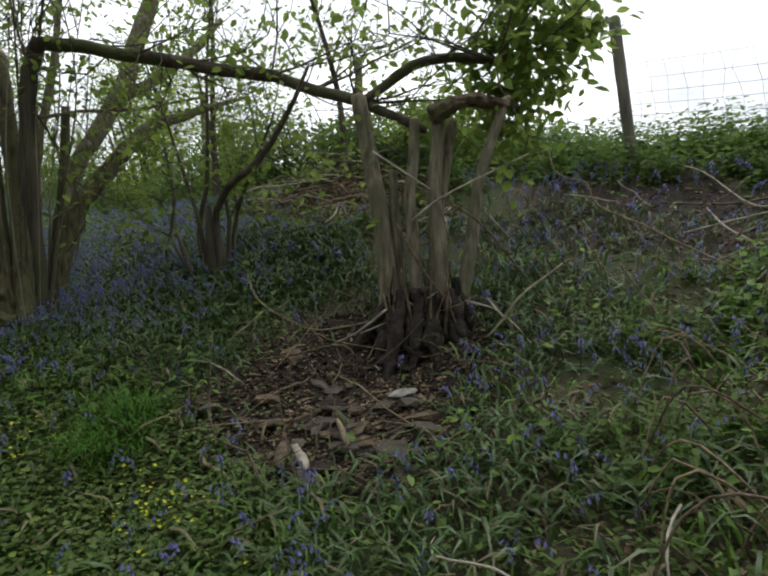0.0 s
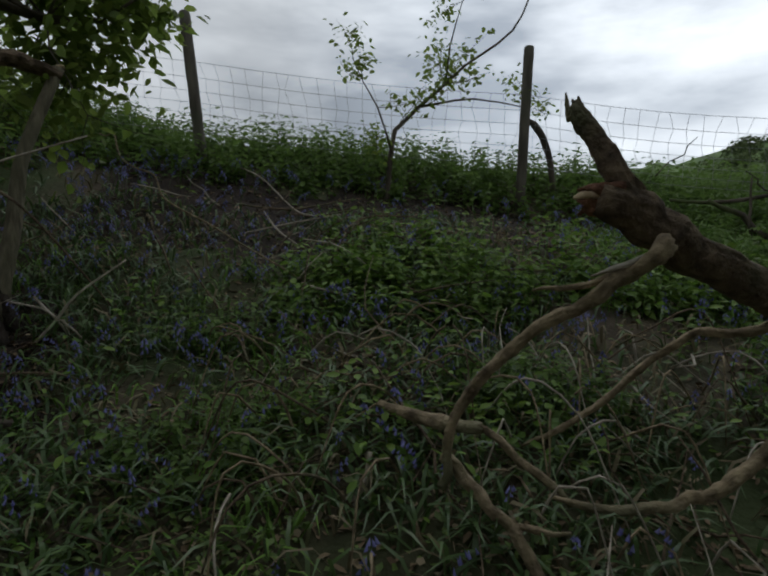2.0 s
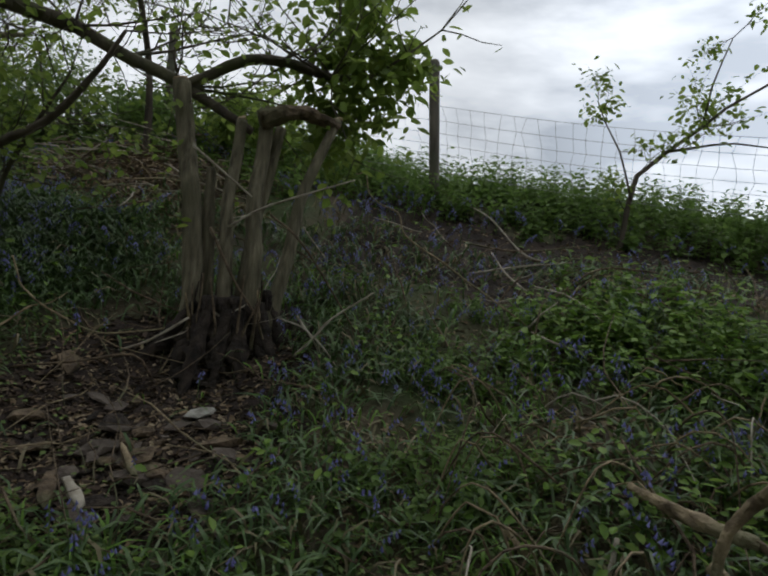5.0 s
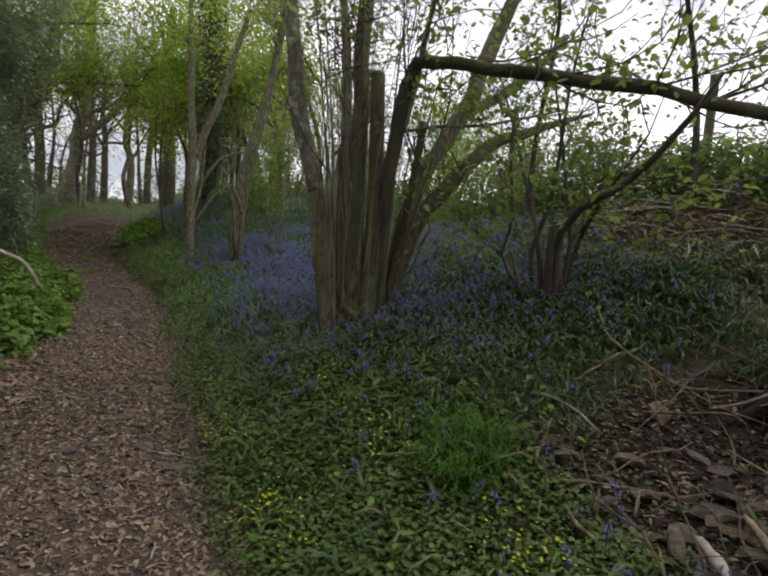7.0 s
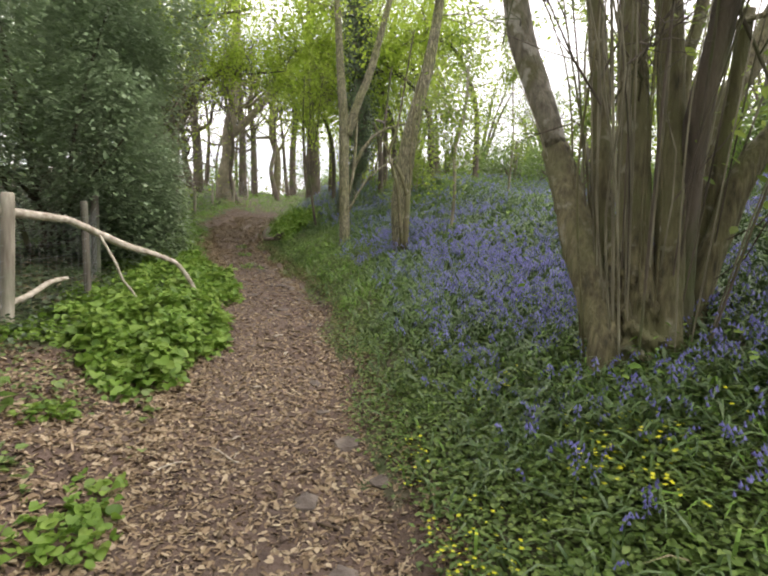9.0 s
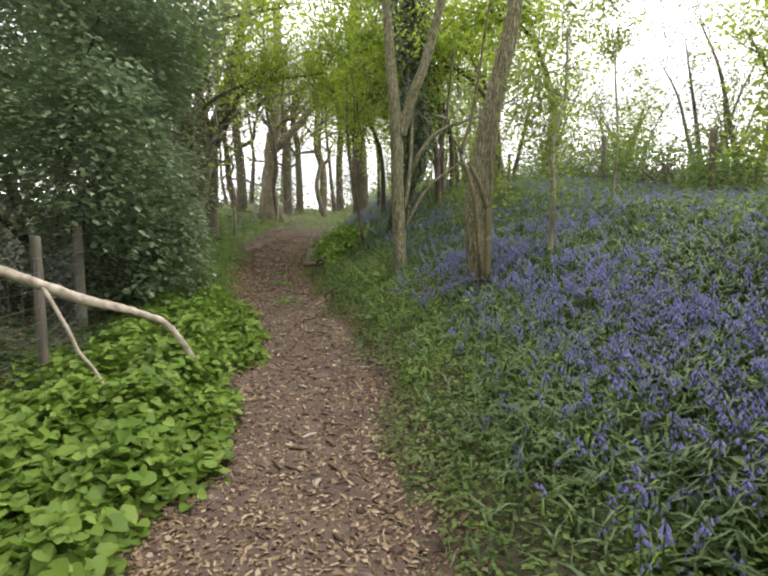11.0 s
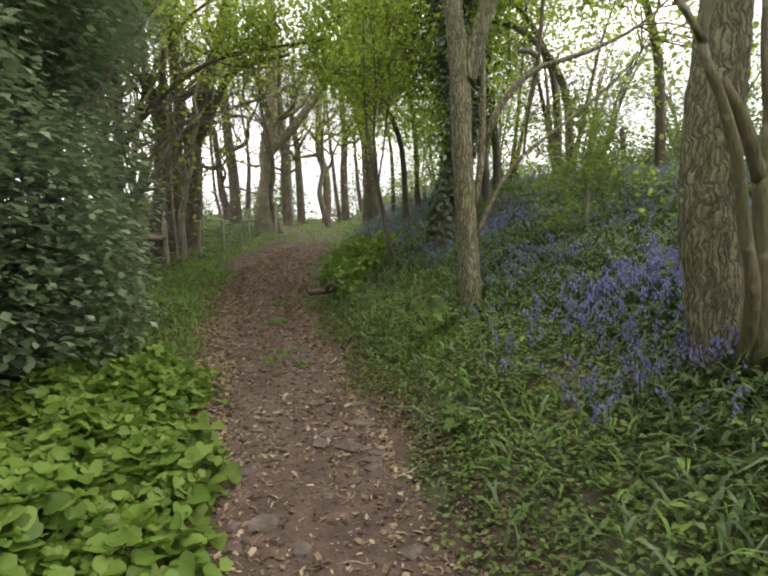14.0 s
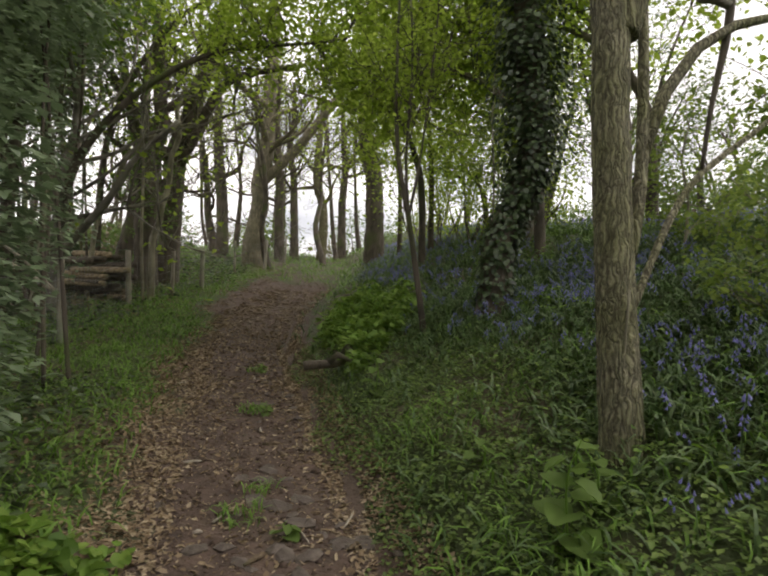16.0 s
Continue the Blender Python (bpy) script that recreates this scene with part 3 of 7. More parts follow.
# the many-stemmed hazel beside the path
hazel_at = (-2.02, 4.5, 1.0)
hazel = thing("hazel_coppice", hazel_at, "old multi-stemmed hazel coppice with pale upright rods among bluebells", "tree")
STEMS = [
    ([(-2.09, 4.19, 0.85), (-2.13, 4.22, 1.08), (-2.3, 4.33, 1.43), (-2.48, 4.44, 1.81), (-2.69, 4.59, 2.23), (-2.91, 4.68, 2.7), (-3.06, 4.68, 3.09), (-3.19, 4.72, 3.63), (-3.32, 4.76, 4.12), (-3.5, 4.8, 5.2)], [0.12, 0.10, 0.092, 0.083, 0.079, 0.088, 0.09, 0.078, 0.072, 0.06]),
    ([(-2.2, 4.5, 0.9), (-2.24, 4.53, 1.2), (-2.35, 4.6, 1.75), (-2.42, 4.66, 2.19), (-2.5, 4.8, 2.65), (-2.61, 4.9, 3.1), (-2.74, 5.01, 3.64), (-2.9, 5.11, 4.29), (-3.1, 5.2, 5.3)], [0.065, 0.059, 0.06, 0.057, 0.054, 0.055, 0.056, 0.048, 0.04]),
    ([(-1.97, 4.3, 0.85), (-1.99, 4.33, 1.07), (-2.07, 4.39, 1.52), (-2.14, 4.47, 1.97), (-2.21, 4.55, 2.47), (-2.3, 4.69, 3.07), (-2.39, 4.75, 3.48), (-2.49, 4.9, 4.17), (-2.6, 5.0, 5.5)], [0.11, 0.095, 0.092, 0.09, 0.088, 0.086, 0.085, 0.078, 0.06]),
    ([(-1.9, 4.85, 0.95), (-1.91, 4.87, 1.3), (-1.93, 5.01, 1.95), (-1.92, 5.21, 2.37), (-1.87, 5.35, 2.63), (-1.77, 5.61, 3.01), (-1.67, 5.81, 3.38), (-1.64, 6.01, 3.77), (-1.56, 6.29, 4.36), (-1.4, 6.6, 5.2)], [0.075, 0.068, 0.069, 0.074, 0.078, 0.086, 0.09, 0.09, 0.085, 0.06]),
    ([(-1.68, 5.79, 3.29), (-1.62, 5.91, 3.38), (-1.44, 6.14, 3.57), (-1.27, 6.37, 3.82), (-1.07, 6.64, 4.13), (-0.9, 6.9, 4.5)], [0.052, 0.06, 0.06, 0.056, 0.045, 0.03]),
    ([(-1.84, 4.7, 0.95), (-1.83, 4.73, 1.24), (-1.77, 4.77, 1.63), (-1.72, 4.85, 1.9), (-1.65, 4.94, 2.15), (-1.5, 5.1, 2.41), (-1.35, 5.25, 2.67), (-1.26, 5.39, 2.84), (-1.15, 5.51, 2.95), (-0.95, 5.68, 3.05), (-0.69, 5.9, 3.2), (-0.4, 6.15, 3.35)], [0.085, 0.077, 0.076, 0.076, 0.076, 0.073, 0.069, 0.062, 0.058, 0.046, 0.031, 0.015]),
    ([(-1.86, 4.69, 2.85), (-1.64, 5.0, 2.97), (-1.26, 5.45, 3.09), (-0.95, 5.77, 3.24), (-0.7, 6.05, 3.38)], [0.017, 0.017, 0.015, 0.014, 0.01]),
    ([(-2.0, 4.78, 1.0), (-2.02, 4.82, 1.93), (-2.06, 4.91, 2.41), (-2.07, 5.03, 2.82), (-2.04, 5.18, 3.25), (-2.03, 5.31, 3.68), (-2.0, 5.5, 4.6)], [0.045, 0.036, 0.036, 0.038, 0.038, 0.034, 0.022]),
]
lines = []
for i, (pts, rad) in enumerate(STEMS):
    if i == 0:
        part("stem_foot", tube(gnarled(pts[:5], 0.006, 130), [0.115, 0.102, 0.098, 0.09, 0.084], 48, 0.04, 0.07, 30, True, 0.07, 0.15), BARK_HAZEL, hazel, "brown lower stem with a swollen collar")
        part("stem", tube(gnarled(pts[4:], 0.006, 131), rad[4:], 36, 0.05, 0.06, 29, True, 0.02, 0.15), BARK_MOTTLE, hazel, "pale mottled grey upper stem")
    else:
        part("stem", tube(gnarled(pts, 0.008, 130 + i), rad, 40, 0.05, 0.07, 30 + i, True, 0.05, 0.15), BARK_HAZEL, hazel)
    lines.append(curve_points(pts, 0.2))
part("cut_stem", tube([(-1.84, 4.33, 0.85), (-1.87, 4.37, 1.12), (-1.93, 4.47, 1.72), (-1.99, 4.55, 2.28), (-2.06, 4.6, 2.85), (-2.13, 4.64, 3.38)], [0.10, 0.08, 0.074, 0.074, 0.075, 0.075], 36, 0.05, 0.07, 51, True, 0.04, 0.1), BARK_HAZEL, hazel, "thick stem sawn off flat")
part("bole", tube([(-2.05, 4.45, 0.55), (-2.05, 4.46, 0.9), (-2.06, 4.46, 1.12), (-2.12, 4.46, 1.45), (-2.2, 4.5, 1.8)], [0.40, 0.31, 0.25, 0.15, 0.05], 84, 0.03, 0.12, 53, True, 0.26, 0.4), BARK_HAZEL, hazel, "swollen fluted base of the stems")
for k, (x, y, z, r) in enumerate(((-1.75, 4.95, 3.0, 0.035), (-2.5, 4.66, 2.7, 0.03))):
    part("cut_stem", tube(gnarled([(-2.02 + (x + 2.02) * 0.5, 4.5 + (y - 4.5) * 0.6, 1.0), (-2.02 + (x + 2.02) * 0.75, 4.5 + (y - 4.5) * 0.8, 2.0), (x, y, z)], 0.02, 150 + k), [r * 1.3, r * 1.1, r], 20, 0.06, 0.08, 55 + k, True, 0.06, 0.2), BARK_HAZEL, hazel, "broken grey stem")
part("cut_face", tube([(-2.13, 4.64, 3.38), (-2.132, 4.642, 3.395)], [0.07, 0.067], 12, 0.1, 0.03, 52), CUTWOOD, hazel, "weathered sawn face")
for k in range(44):
    a = rg.choice([rg.uniform(0, 6.28), rg.normal(-0.6, 0.4), rg.normal(3.4, 0.3), rg.normal(-1.7, 0.5)])
    d = np.array([math.cos(a), math.sin(a)]) * rg.uniform(0.15, 0.5)
    x0, y0 = -2.02 + d[0] * 0.72, 4.5 + d[1] * 0.75
    out = d * rg.uniform(0.5, 1.9)
    top, thick = rg.uniform(1.6, 4.6), rg.uniform(0.004, 0.0105)
    pts = [(x0, y0, 0.9), (x0 + out[0] * 0.3 + rg.randn() * 0.03, y0 + out[1] * 0.3, 0.9 + top * 0.4),
           (x0 + out[0] * 0.65 + rg.randn() * 0.06, y0 + out[1] * 0.65, 0.9 + top * 0.72), (x0 + out[0] + rg.randn() * 0.1, y0 + out[1] + rg.randn() * 0.1, 0.9 + top)]
    part("rod", tube(pts, [thick, thick * 0.8, thick * 0.4], 6, 0.2, 0.08, 80 + k), (BARK_ROD, BARK_HAZEL, BARK_ROD, BARK_DARK)[k % 4], hazel)
    lines.append(curve_points(pts, 0.2))
g, tips = twigs_from(lines, 80, 0.75, 0.007, 5, 2, 0.0, 0.55)
part("branchwork", g, BARK_DARK, hazel)
tips = [p for p in tips if 0.6 * p[0] + 0.8 * p[1] > 2.5 or p[2] > 3.7]
part("crown", leaves_at(tips[::2], 1, 0.075, 0.06, 5), HAZEL, hazel, smooth=False)

# the bough that has fallen over onto the cut stool
bough = thing("fallen_bough", (-0.2, 4.5, 1.0), "long dark leaning bough arching from the coppice to a cut stool", "branch")
ARCH = [(-1.85, 4.56, 0.95), (-1.88, 4.56, 1.84), (-1.86, 4.53, 2.28), (-1.79, 4.47, 2.64), (-1.69, 4.41, 3.16), (-1.57, 4.36, 3.34), (-1.19, 4.38, 3.31), (-0.75, 4.41, 3.22), (-0.17, 4.49, 3.12), (0.27, 4.52, 3.06)]
ARCH_END = [(0.27, 4.52, 3.06), (0.62, 4.45, 2.91), (0.96, 4.32, 2.78), (1.21, 4.28, 2.66), (1.51, 4.25, 2.51)]
ARCH_UP = [(0.99, 4.25, 2.73), (1.19, 4.28, 2.86), (1.42, 4.3, 3.02), (1.73, 4.32, 3.07), (2.06, 4.3, 3.03), (2.4, 4.35, 3.12)]
part("bough", tube(gnarled(ARCH, 0.008, 160), [0.075, 0.072, 0.066, 0.058, 0.052, 0.05, 0.05], 24, 0.05, 0.06, 3, True, 0.05, 0.2), BARK_DARK, bough)
part("bough_end", tube(ARCH_END, [0.05, 0.045, 0.03], 10, 0.1, 0.07, 4), BARK_DARK, bough)
part("side_branch", tube(ARCH_UP, [0.03, 0.04, 0.036, 0.02], 8, 0.1, 0.08, 5), BARK_DARK, bough)
blines = [curve_points(p, 0.2) for p in (ARCH[3:], ARCH_END, ARCH_UP)]
g, tips = twigs_from(blines, 36, 0.95, 0.011, 9, 2, -0.04, 0.05)
part("branchwork", g, BARK_DARK, bough)
part("foliage", leaves_at(tips[::3], 1, 0.08, 0.05, 9), HAZEL, bough, smooth=False)
c = np.array([2.25, 4.4, 3.12])
blob = c + rg.randn(420, 3) * np.array([0.26, 0.2, 0.25])
blob = np.vstack([blob, c + np.array([-0.1, 0, -0.45]) + rg.randn(180, 3) * np.array([0.12, 0.12, 0.25]), c + np.array([0.42, 0.05, 0.18]) + rg.randn(140, 3) * np.array([0.14, 0.12, 0.1])])
blob = np.vstack([blob, c + np.array([0.05, 0.1, 0.5]) + rg.randn(160, 3) * np.array([0.2, 0.16, 0.2])])
part("foliage", leaves_at(blob, 2, 0.105, 0.05, 12, LEAF, 0.2), HAZEL, bough, "dense mass of fresh green leaves", smooth=False)

# cut stool
stool = thing("cut_stool", (1.45, 3.85, 0.9), "old cut hazel stool with upright sawn stems and a rotten base", "tree stump")
for nm, pts, rad in (
        ("stem", [(1.22, 3.85, 0.7), (1.20, 3.9, 1.3), (1.14, 3.96, 1.96), (1.01, 4.11, 2.74)], [0.08, 0.068, 0.058, 0.055]),
        ("stem", [(1.40, 3.86, 0.7), (1.40, 3.86, 1.3), (1.37, 3.94, 1.98), (1.42, 4.05, 2.55)], [0.08, 0.045, 0.04, 0.035]),
        ("stem", [(1.57, 3.85, 0.7), (1.57, 3.82, 1.3), (1.54, 3.92, 2.00), (1.59, 4.03, 2.60)], [0.07, 0.056, 0.05, 0.047]),
        ("stem", [(1.68, 3.82, 0.7), (1.72, 3.78, 1.3), (1.85, 3.89, 2.04), (2.07, 3.98, 2.65)], [0.065, 0.05, 0.04, 0.036]),
        ("stem", [(1.52, 4.0, 0.7), (1.55, 3.98, 1.63), (1.62, 4.05, 2.11), (1.7, 4.12, 2.55)], [0.07, 0.05, 0.045, 0.04]),
        ("stem", [(1.30, 4.0, 0.7), (1.26, 4.02, 1.80), (1.25, 4.1, 2.2)], [0.06, 0.045, 0.03]),
        ("torn_stem", [(1.53, 3.95, 2.55), (1.72, 3.95, 2.63), (1.92, 3.97, 2.64), (2.08, 3.98, 2.6)], [0.05, 0.053, 0.047, 0.04])):
    part(nm, tube(gnarled(pts, 0.008, 240 + len(stool.children)), [rad[0] * 1.5] + list(rad[1:]), 32, 0.03, 0.06 if nm == "stem" else 0.16, 200 + len(stool.children), True, 0.07 if nm == "stem" else 0.2, 0.2), BARK_STOOL if nm == "stem" else DEADWOOD, stool)
for x, y, z, r in ((1.005, 4.115, 2.742, 0.053), (2.075, 3.985, 2.652, 0.034), (1.42, 4.05, 2.552, 0.03)):
    part("cut_face", tube([(x, y, z), (x - 0.003, y + 0.003, z + 0.012)], [r, r * 0.95], 12, 0.1, 0.03, 60), CUTWOOD, stool, "weathered sawn face")
part("stump", tube([(1.46, 3.87, 0.55), (1.46, 3.87, 0.85), (1.45, 3.87, 1.1), (1.44, 3.88, 1.34)], [0.46, 0.36, 0.28, 0.16], 60, 0.03, 0.12, 219, True, 0.2, 0.5), ROOT, stool, "dark rotten stump base")
for k in range(20):
    a = k * 0.32 + 0.12 * rg.randn()
    x, y = 1.46 + math.cos(a) * 0.24, 3.86 + math.sin(a) * 0.17
    x2, y2 = 1.45 + math.cos(a) * (0.4 + 0.25 * rg.rand()), 3.86 + math.sin(a) * (0.36 + 0.22 * rg.rand())
    part("root", tube([(x, y, 1.3 + 0.13 * rg.randn()), ((x + x2) / 2, (y + y2) / 2, 1.02), (x2, y2, float(height(x2, y2)) - 0.08)], [0.02 + 0.02 * rg.rand(), 0.03 + 0.03 * rg.rand(), 0.016], 18, 0.03, 0.2, 220 + k, True, 0.3, 0.4), ROOT, stool,
         "dark crumbling root buttress")

for k in range(24):
    a = rg.uniform(0, 6.28)
    x, y = 1.45 + math.cos(a) * 0.27, 3.85 + math.sin(a) * 0.25
    part("splinter", tube([(x, y, 0.85), (x * 0.98 + 0.03, y, 1.1), (x * 0.96 + 0.058 + 0.05 * rg.randn(), y + 0.04 * rg.randn(), 1.32 + 0.2 * rg.rand())], [0.014, 0.011, 0.004], 6, 0.05, 0.16, 260 + k), (ROOT, DEADWOOD, ROOT, TAN, DEADWOOD)[k % 5], stool)

for k, pts in enumerate((
        [(1.27, 3.73, 1.79), (1.45, 3.68, 1.46), (1.61, 3.64, 1.23), (1.73, 3.6, 0.85)], [(1.19, 3.7, 1.21), (0.97, 3.76, 1.04), (0.77, 3.8, 0.95)], [(1.86, 3.62, 1.28), (2.01, 3.58, 1.08), (2.08, 3.55, 0.9)],
        [(1.63, 3.7, 1.92), (1.86, 3.64, 1.74), (2.26, 3.55, 1.2)], [(1.38, 3.74, 1.81), (1.61, 3.72, 1.97), (2.16, 3.66, 2.22)], [(1.12, 3.86, 2.3), (1.3, 3.8, 2.17), (1.51, 3.76, 2.02)],
        [(1.19, 3.72, 1.15), (1.21, 3.68, 1.0), (1.25, 3.64, 0.88)], [(1.28, 3.7, 1.29), (1.38, 3.68, 1.23), (1.55, 3.68, 1.33)], [(2.0, 3.58, 1.15), (2.03, 3.55, 1.03), (2.15, 3.52, 0.92), (2.18, 3.52, 1.0)],
        [(1.0, 3.6, 0.85), (0.9, 3.5, 1.0), (0.6, 3.5, 0.95), (0.3, 3.55, 0.9)], [(1.8, 3.6, 0.95), (1.95, 3.5, 1.15), (2.05, 3.45, 1.3), (2.3, 3.4, 1.5)])):
    solo("dead_stick", tube(pts, [0.009, 0.008, 0.005], 7, 0.06, 0.09, 970 + k), STICK if k % 3 else DEADWOOD, "thin dead stick leaning on the cut stool", "stick", "dead sticks")

for k, pts in enumerate((
        [(-0.40, 2.70, 0.57), (-0.33, 2.74, 0.61), (-0.13, 2.84, 0.70), (0.04, 3.07, 0.75)], [(-0.14, 3.47, 0.93), (0.16, 3.37, 0.88), (0.29, 3.33, 0.80)], [(0.22, 2.74, 0.59), (0.39, 2.58, 0.54), (0.52, 2.43, 0.50)],
        [(0.09, 4.17, 1.46), (0.18, 4.03, 1.30), (0.34, 3.88, 1.20), (0.66, 3.81, 1.06), (1.09, 3.84, 1.12), (1.16, 3.87, 1.23)], [(0.05, 3.70, 0.98), (0.11, 3.73, 1.05), (0.28, 3.85, 1.19), (0.42, 4.16, 1.25)],
        [(1.74, 3.68, 1.25), (1.90, 3.61, 1.21), (2.03, 3.45, 1.10), (2.15, 3.35, 0.95)], [(1.43, 3.61, 0.95), (1.22, 3.65, 0.93), (1.05, 3.61, 0.86)], [(1.05, 3.59, 0.88), (1.13, 3.80, 1.04)])):
    r = 0.011 if k == 2 else 0.0065
    solo("dead_stick", tube(gnarled(pts, 0.012, 985 + k), [r, r, r * 0.9, r * 0.5], 7, 0.05, 0.1, 985 + k), (TAN, STICK, TAN, TAN)[k % 4], "bare crooked dead stick beside the cut stool", "stick", "dead sticks")

# young shoots between coppice and stool
clump = [
    ([(-0.32, 4.7, 1.37), (-0.32, 4.7, 1.65), (-0.31, 4.69, 1.99), (-0.17, 4.58, 2.17), (0.18, 4.32, 2.35), (0.4, 4.16, 2.56), (0.54, 4.05, 2.73), (0.67, 3.96, 2.94)], [0.04, 0.034, 0.031, 0.03, 0.027, 0.023, 0.018, 0.011]),
    ([(-0.52, 4.97, 1.34), (-0.61, 5.04, 1.81), (-0.48, 4.94, 2.22), (-0.43, 4.91, 2.66), (-0.4, 4.88, 3.23), (-0.34, 4.84, 3.6), (-0.25, 4.77, 3.94)], [0.03, 0.024, 0.02, 0.017, 0.014, 0.011, 0.007]),
    ([(-0.48, 4.69, 1.35), (-0.86, 4.98, 1.79), (-0.77, 4.91, 2.11), (-0.86, 4.98, 2.57), (-0.88, 4.99, 3.08)], [0.02, 0.016, 0.013, 0.01, 0.006]),
    ([(-0.31, 4.87, 1.37), (-0.25, 4.83, 1.92), (-0.34, 4.9, 2.36), (-0.49, 5.01, 3.04), (-0.68, 5.15, 3.68)], [0.026, 0.02, 0.016, 0.012, 0.007]),
    ([(-0.39, 4.69, 1.36), (-0.52, 4.78, 1.98), (-0.69, 4.91, 2.43), (-0.94, 5.1, 3.06), (-1.25, 5.33, 3.76)], [0.024, 0.018, 0.014, 0.011, 0.006]),
    ([(-0.3, 4.93, 1.37), (-0.18, 4.85, 1.97), (0.1, 4.63, 2.46), (0.27, 4.51, 2.73)], [0.028, 0.02, 0.015, 0.008]),
    ([(-0.35, 4.64, 1.37), (-0.37, 4.66, 1.73), (-0.37, 4.66, 2.04)], [0.045, 0.04, 0.03]),
    ([(-0.5, 4.68, 1.33), (-0.66, 4.8, 1.62), (-0.77, 4.89, 1.88)], [0.03, 0.022, 0.012]),
    ([(-0.28, 4.73, 1.36), (-0.3, 4.74, 1.65), (-0.36, 4.79, 1.91)], [0.045, 0.038, 0.022])]
tree("clump of hazel shoots fanning from a stubby base", clump, BARK_DARK, HAZEL, (34, 0.7, 0.006), (1, 0.075, 0.06), 14, 2, "hazel_shoots", "shrub", 9, bearing=(0, 1, 2, 3, 4, 5))

# trees along the path
fork = tree("forked tree with deeply furrowed grey-brown bark", [
    ([(-9.08, 8.80, 1.3), (-9.15, 8.81, 2.18), (-9.2, 8.81, 2.99), (-9.23, 8.81, 3.75), (-9.36, 8.79, 4.8), (-9.73, 8.85, 7.5)], [0.115, 0.102, 0.098, 0.096, 0.075, 0.05]),
    ([(-9.19, 8.87, 3.55), (-9.05, 9.0, 4.2), (-8.9, 9.2, 4.9), (-8.6, 9.6, 7.0)], [0.095, 0.08, 0.075, 0.04]),
    ([(-9.11, 8.84, 2.2), (-9.10, 8.92, 2.55), (-9.12, 9.02, 2.95), (-9.16, 9.09, 3.6), (-9.22, 9.16, 4.4)], [0.022, 0.034, 0.03, 0.018]),
    ([(-9.12, 9.03, 2.95), (-9.08, 9.2, 3.3), (-8.98, 9.41, 3.60), (-8.86, 9.64, 3.77), (-8.6, 10.1, 3.95), (-8.3, 10.6, 4.25), (-8.1, 11.1, 4.7)], [0.04, 0.036, 0.03, 0.02, 0.008]),
    ([(-9.12, 8.86, 2.0), (-9.04, 9.22, 2.6), (-8.97, 9.5, 2.9), (-8.8, 9.9, 3.2), (-8.6, 10.4, 3.6), (-8.4, 10.9, 4.1), (-8.35, 11.3, 4.8)], [0.022, 0.019, 0.015, 0.006])], BARK_FURROW, SPRING, (30, 1.3, 0.012), (3, 0.07, 0.12), 21, 2, sides=16, lumps=0.05, start=0.72, furrow=0.045, twist=0.06, bearing=(0, 1, 3, 4))
part("ivy_stem", tube([(-9.0, 8.72, 1.3), (-9.06, 8.72, 1.7), (-9.05, 8.74, 2.2)], [0.012, 0.009, 0.006], 6, 0.1, 0.1, 5), BARK_ROD, fork)

part("hanging_stem", tube([(-8.97, 9.5, 2.92), (-8.94, 9.54, 3.3), (-8.89, 9.6, 3.7), (-8.87, 9.64, 4.1), (-8.82, 9.7, 5.0)], [0.012, 0.015, 0.024, 0.024, 0.018], 10, 0.07, 0.06, 96), BARK_DARK, fork, "dark upright stem between the limbs")
part("stub", tube([(-8.88, 9.61, 3.88), (-8.94, 9.56, 3.92), (-9.0, 9.51, 3.93), (-9.02, 9.5, 3.93)], [0.026, 0.03, 0.03, 0.018], 12, 0.02, 0.05, 97), BARK_PALE, fork, "rounded pale branch stub")

ivy_tree = tree("leaning trunk wrapped in dark ivy", [
    ([(-11.35, 10.85, 1.7), (-11.36, 10.98, 2.73), (-11.26, 11.2, 3.29), (-11.2, 11.3, 3.85), (-11.24, 11.24, 4.69), (-11.28, 11.2, 5.52), (-11.4, 11.1, 8.5)], [0.17, 0.15, 0.145, 0.14, 0.09])],
    BARK_DARK, SPRING, (14, 1.8, 0.018), (4, 0.085, 0.16), 22, 2, sides=12, start=0.6)
c, w = curve_points([(-11.35, 10.85, 2.1), (-11.36, 10.98, 2.73), (-11.26, 11.2, 3.29), (-11.2, 11.3, 3.85), (-11.24, 11.24, 4.69), (-11.28, 11.2, 5.52), (-11.4, 11.1, 8.5)], 0.02)
pick = rg.randint(0, len(c), 13000)
swell = np.clip((c[pick, 2] - 2.0) / 2.2, 0.12, 1)
a = rg.uniform(0, 6.28, len(pick))
rad = 0.14 + np.abs(rg.randn(len(pick))) * (0.04 + 0.17 * smooth_step(2.7, 4.6, c[pick, 2]))
at = c[pick] + np.stack([np.cos(a) * rad, np.sin(a) * rad, rg.randn(len(pick)) * 0.05], -1)
keep = rg.rand(len(pick)) < 0.25 + swell
part("ivy", strewn(ROUND, at[keep], rg.uniform(0.032, 0.068, keep.sum()), a[keep] - 1.57, rg.uniform(-1.4, -0.5, keep.sum())), IVY, ivy_tree, "dark ivy leaves", smooth=False)

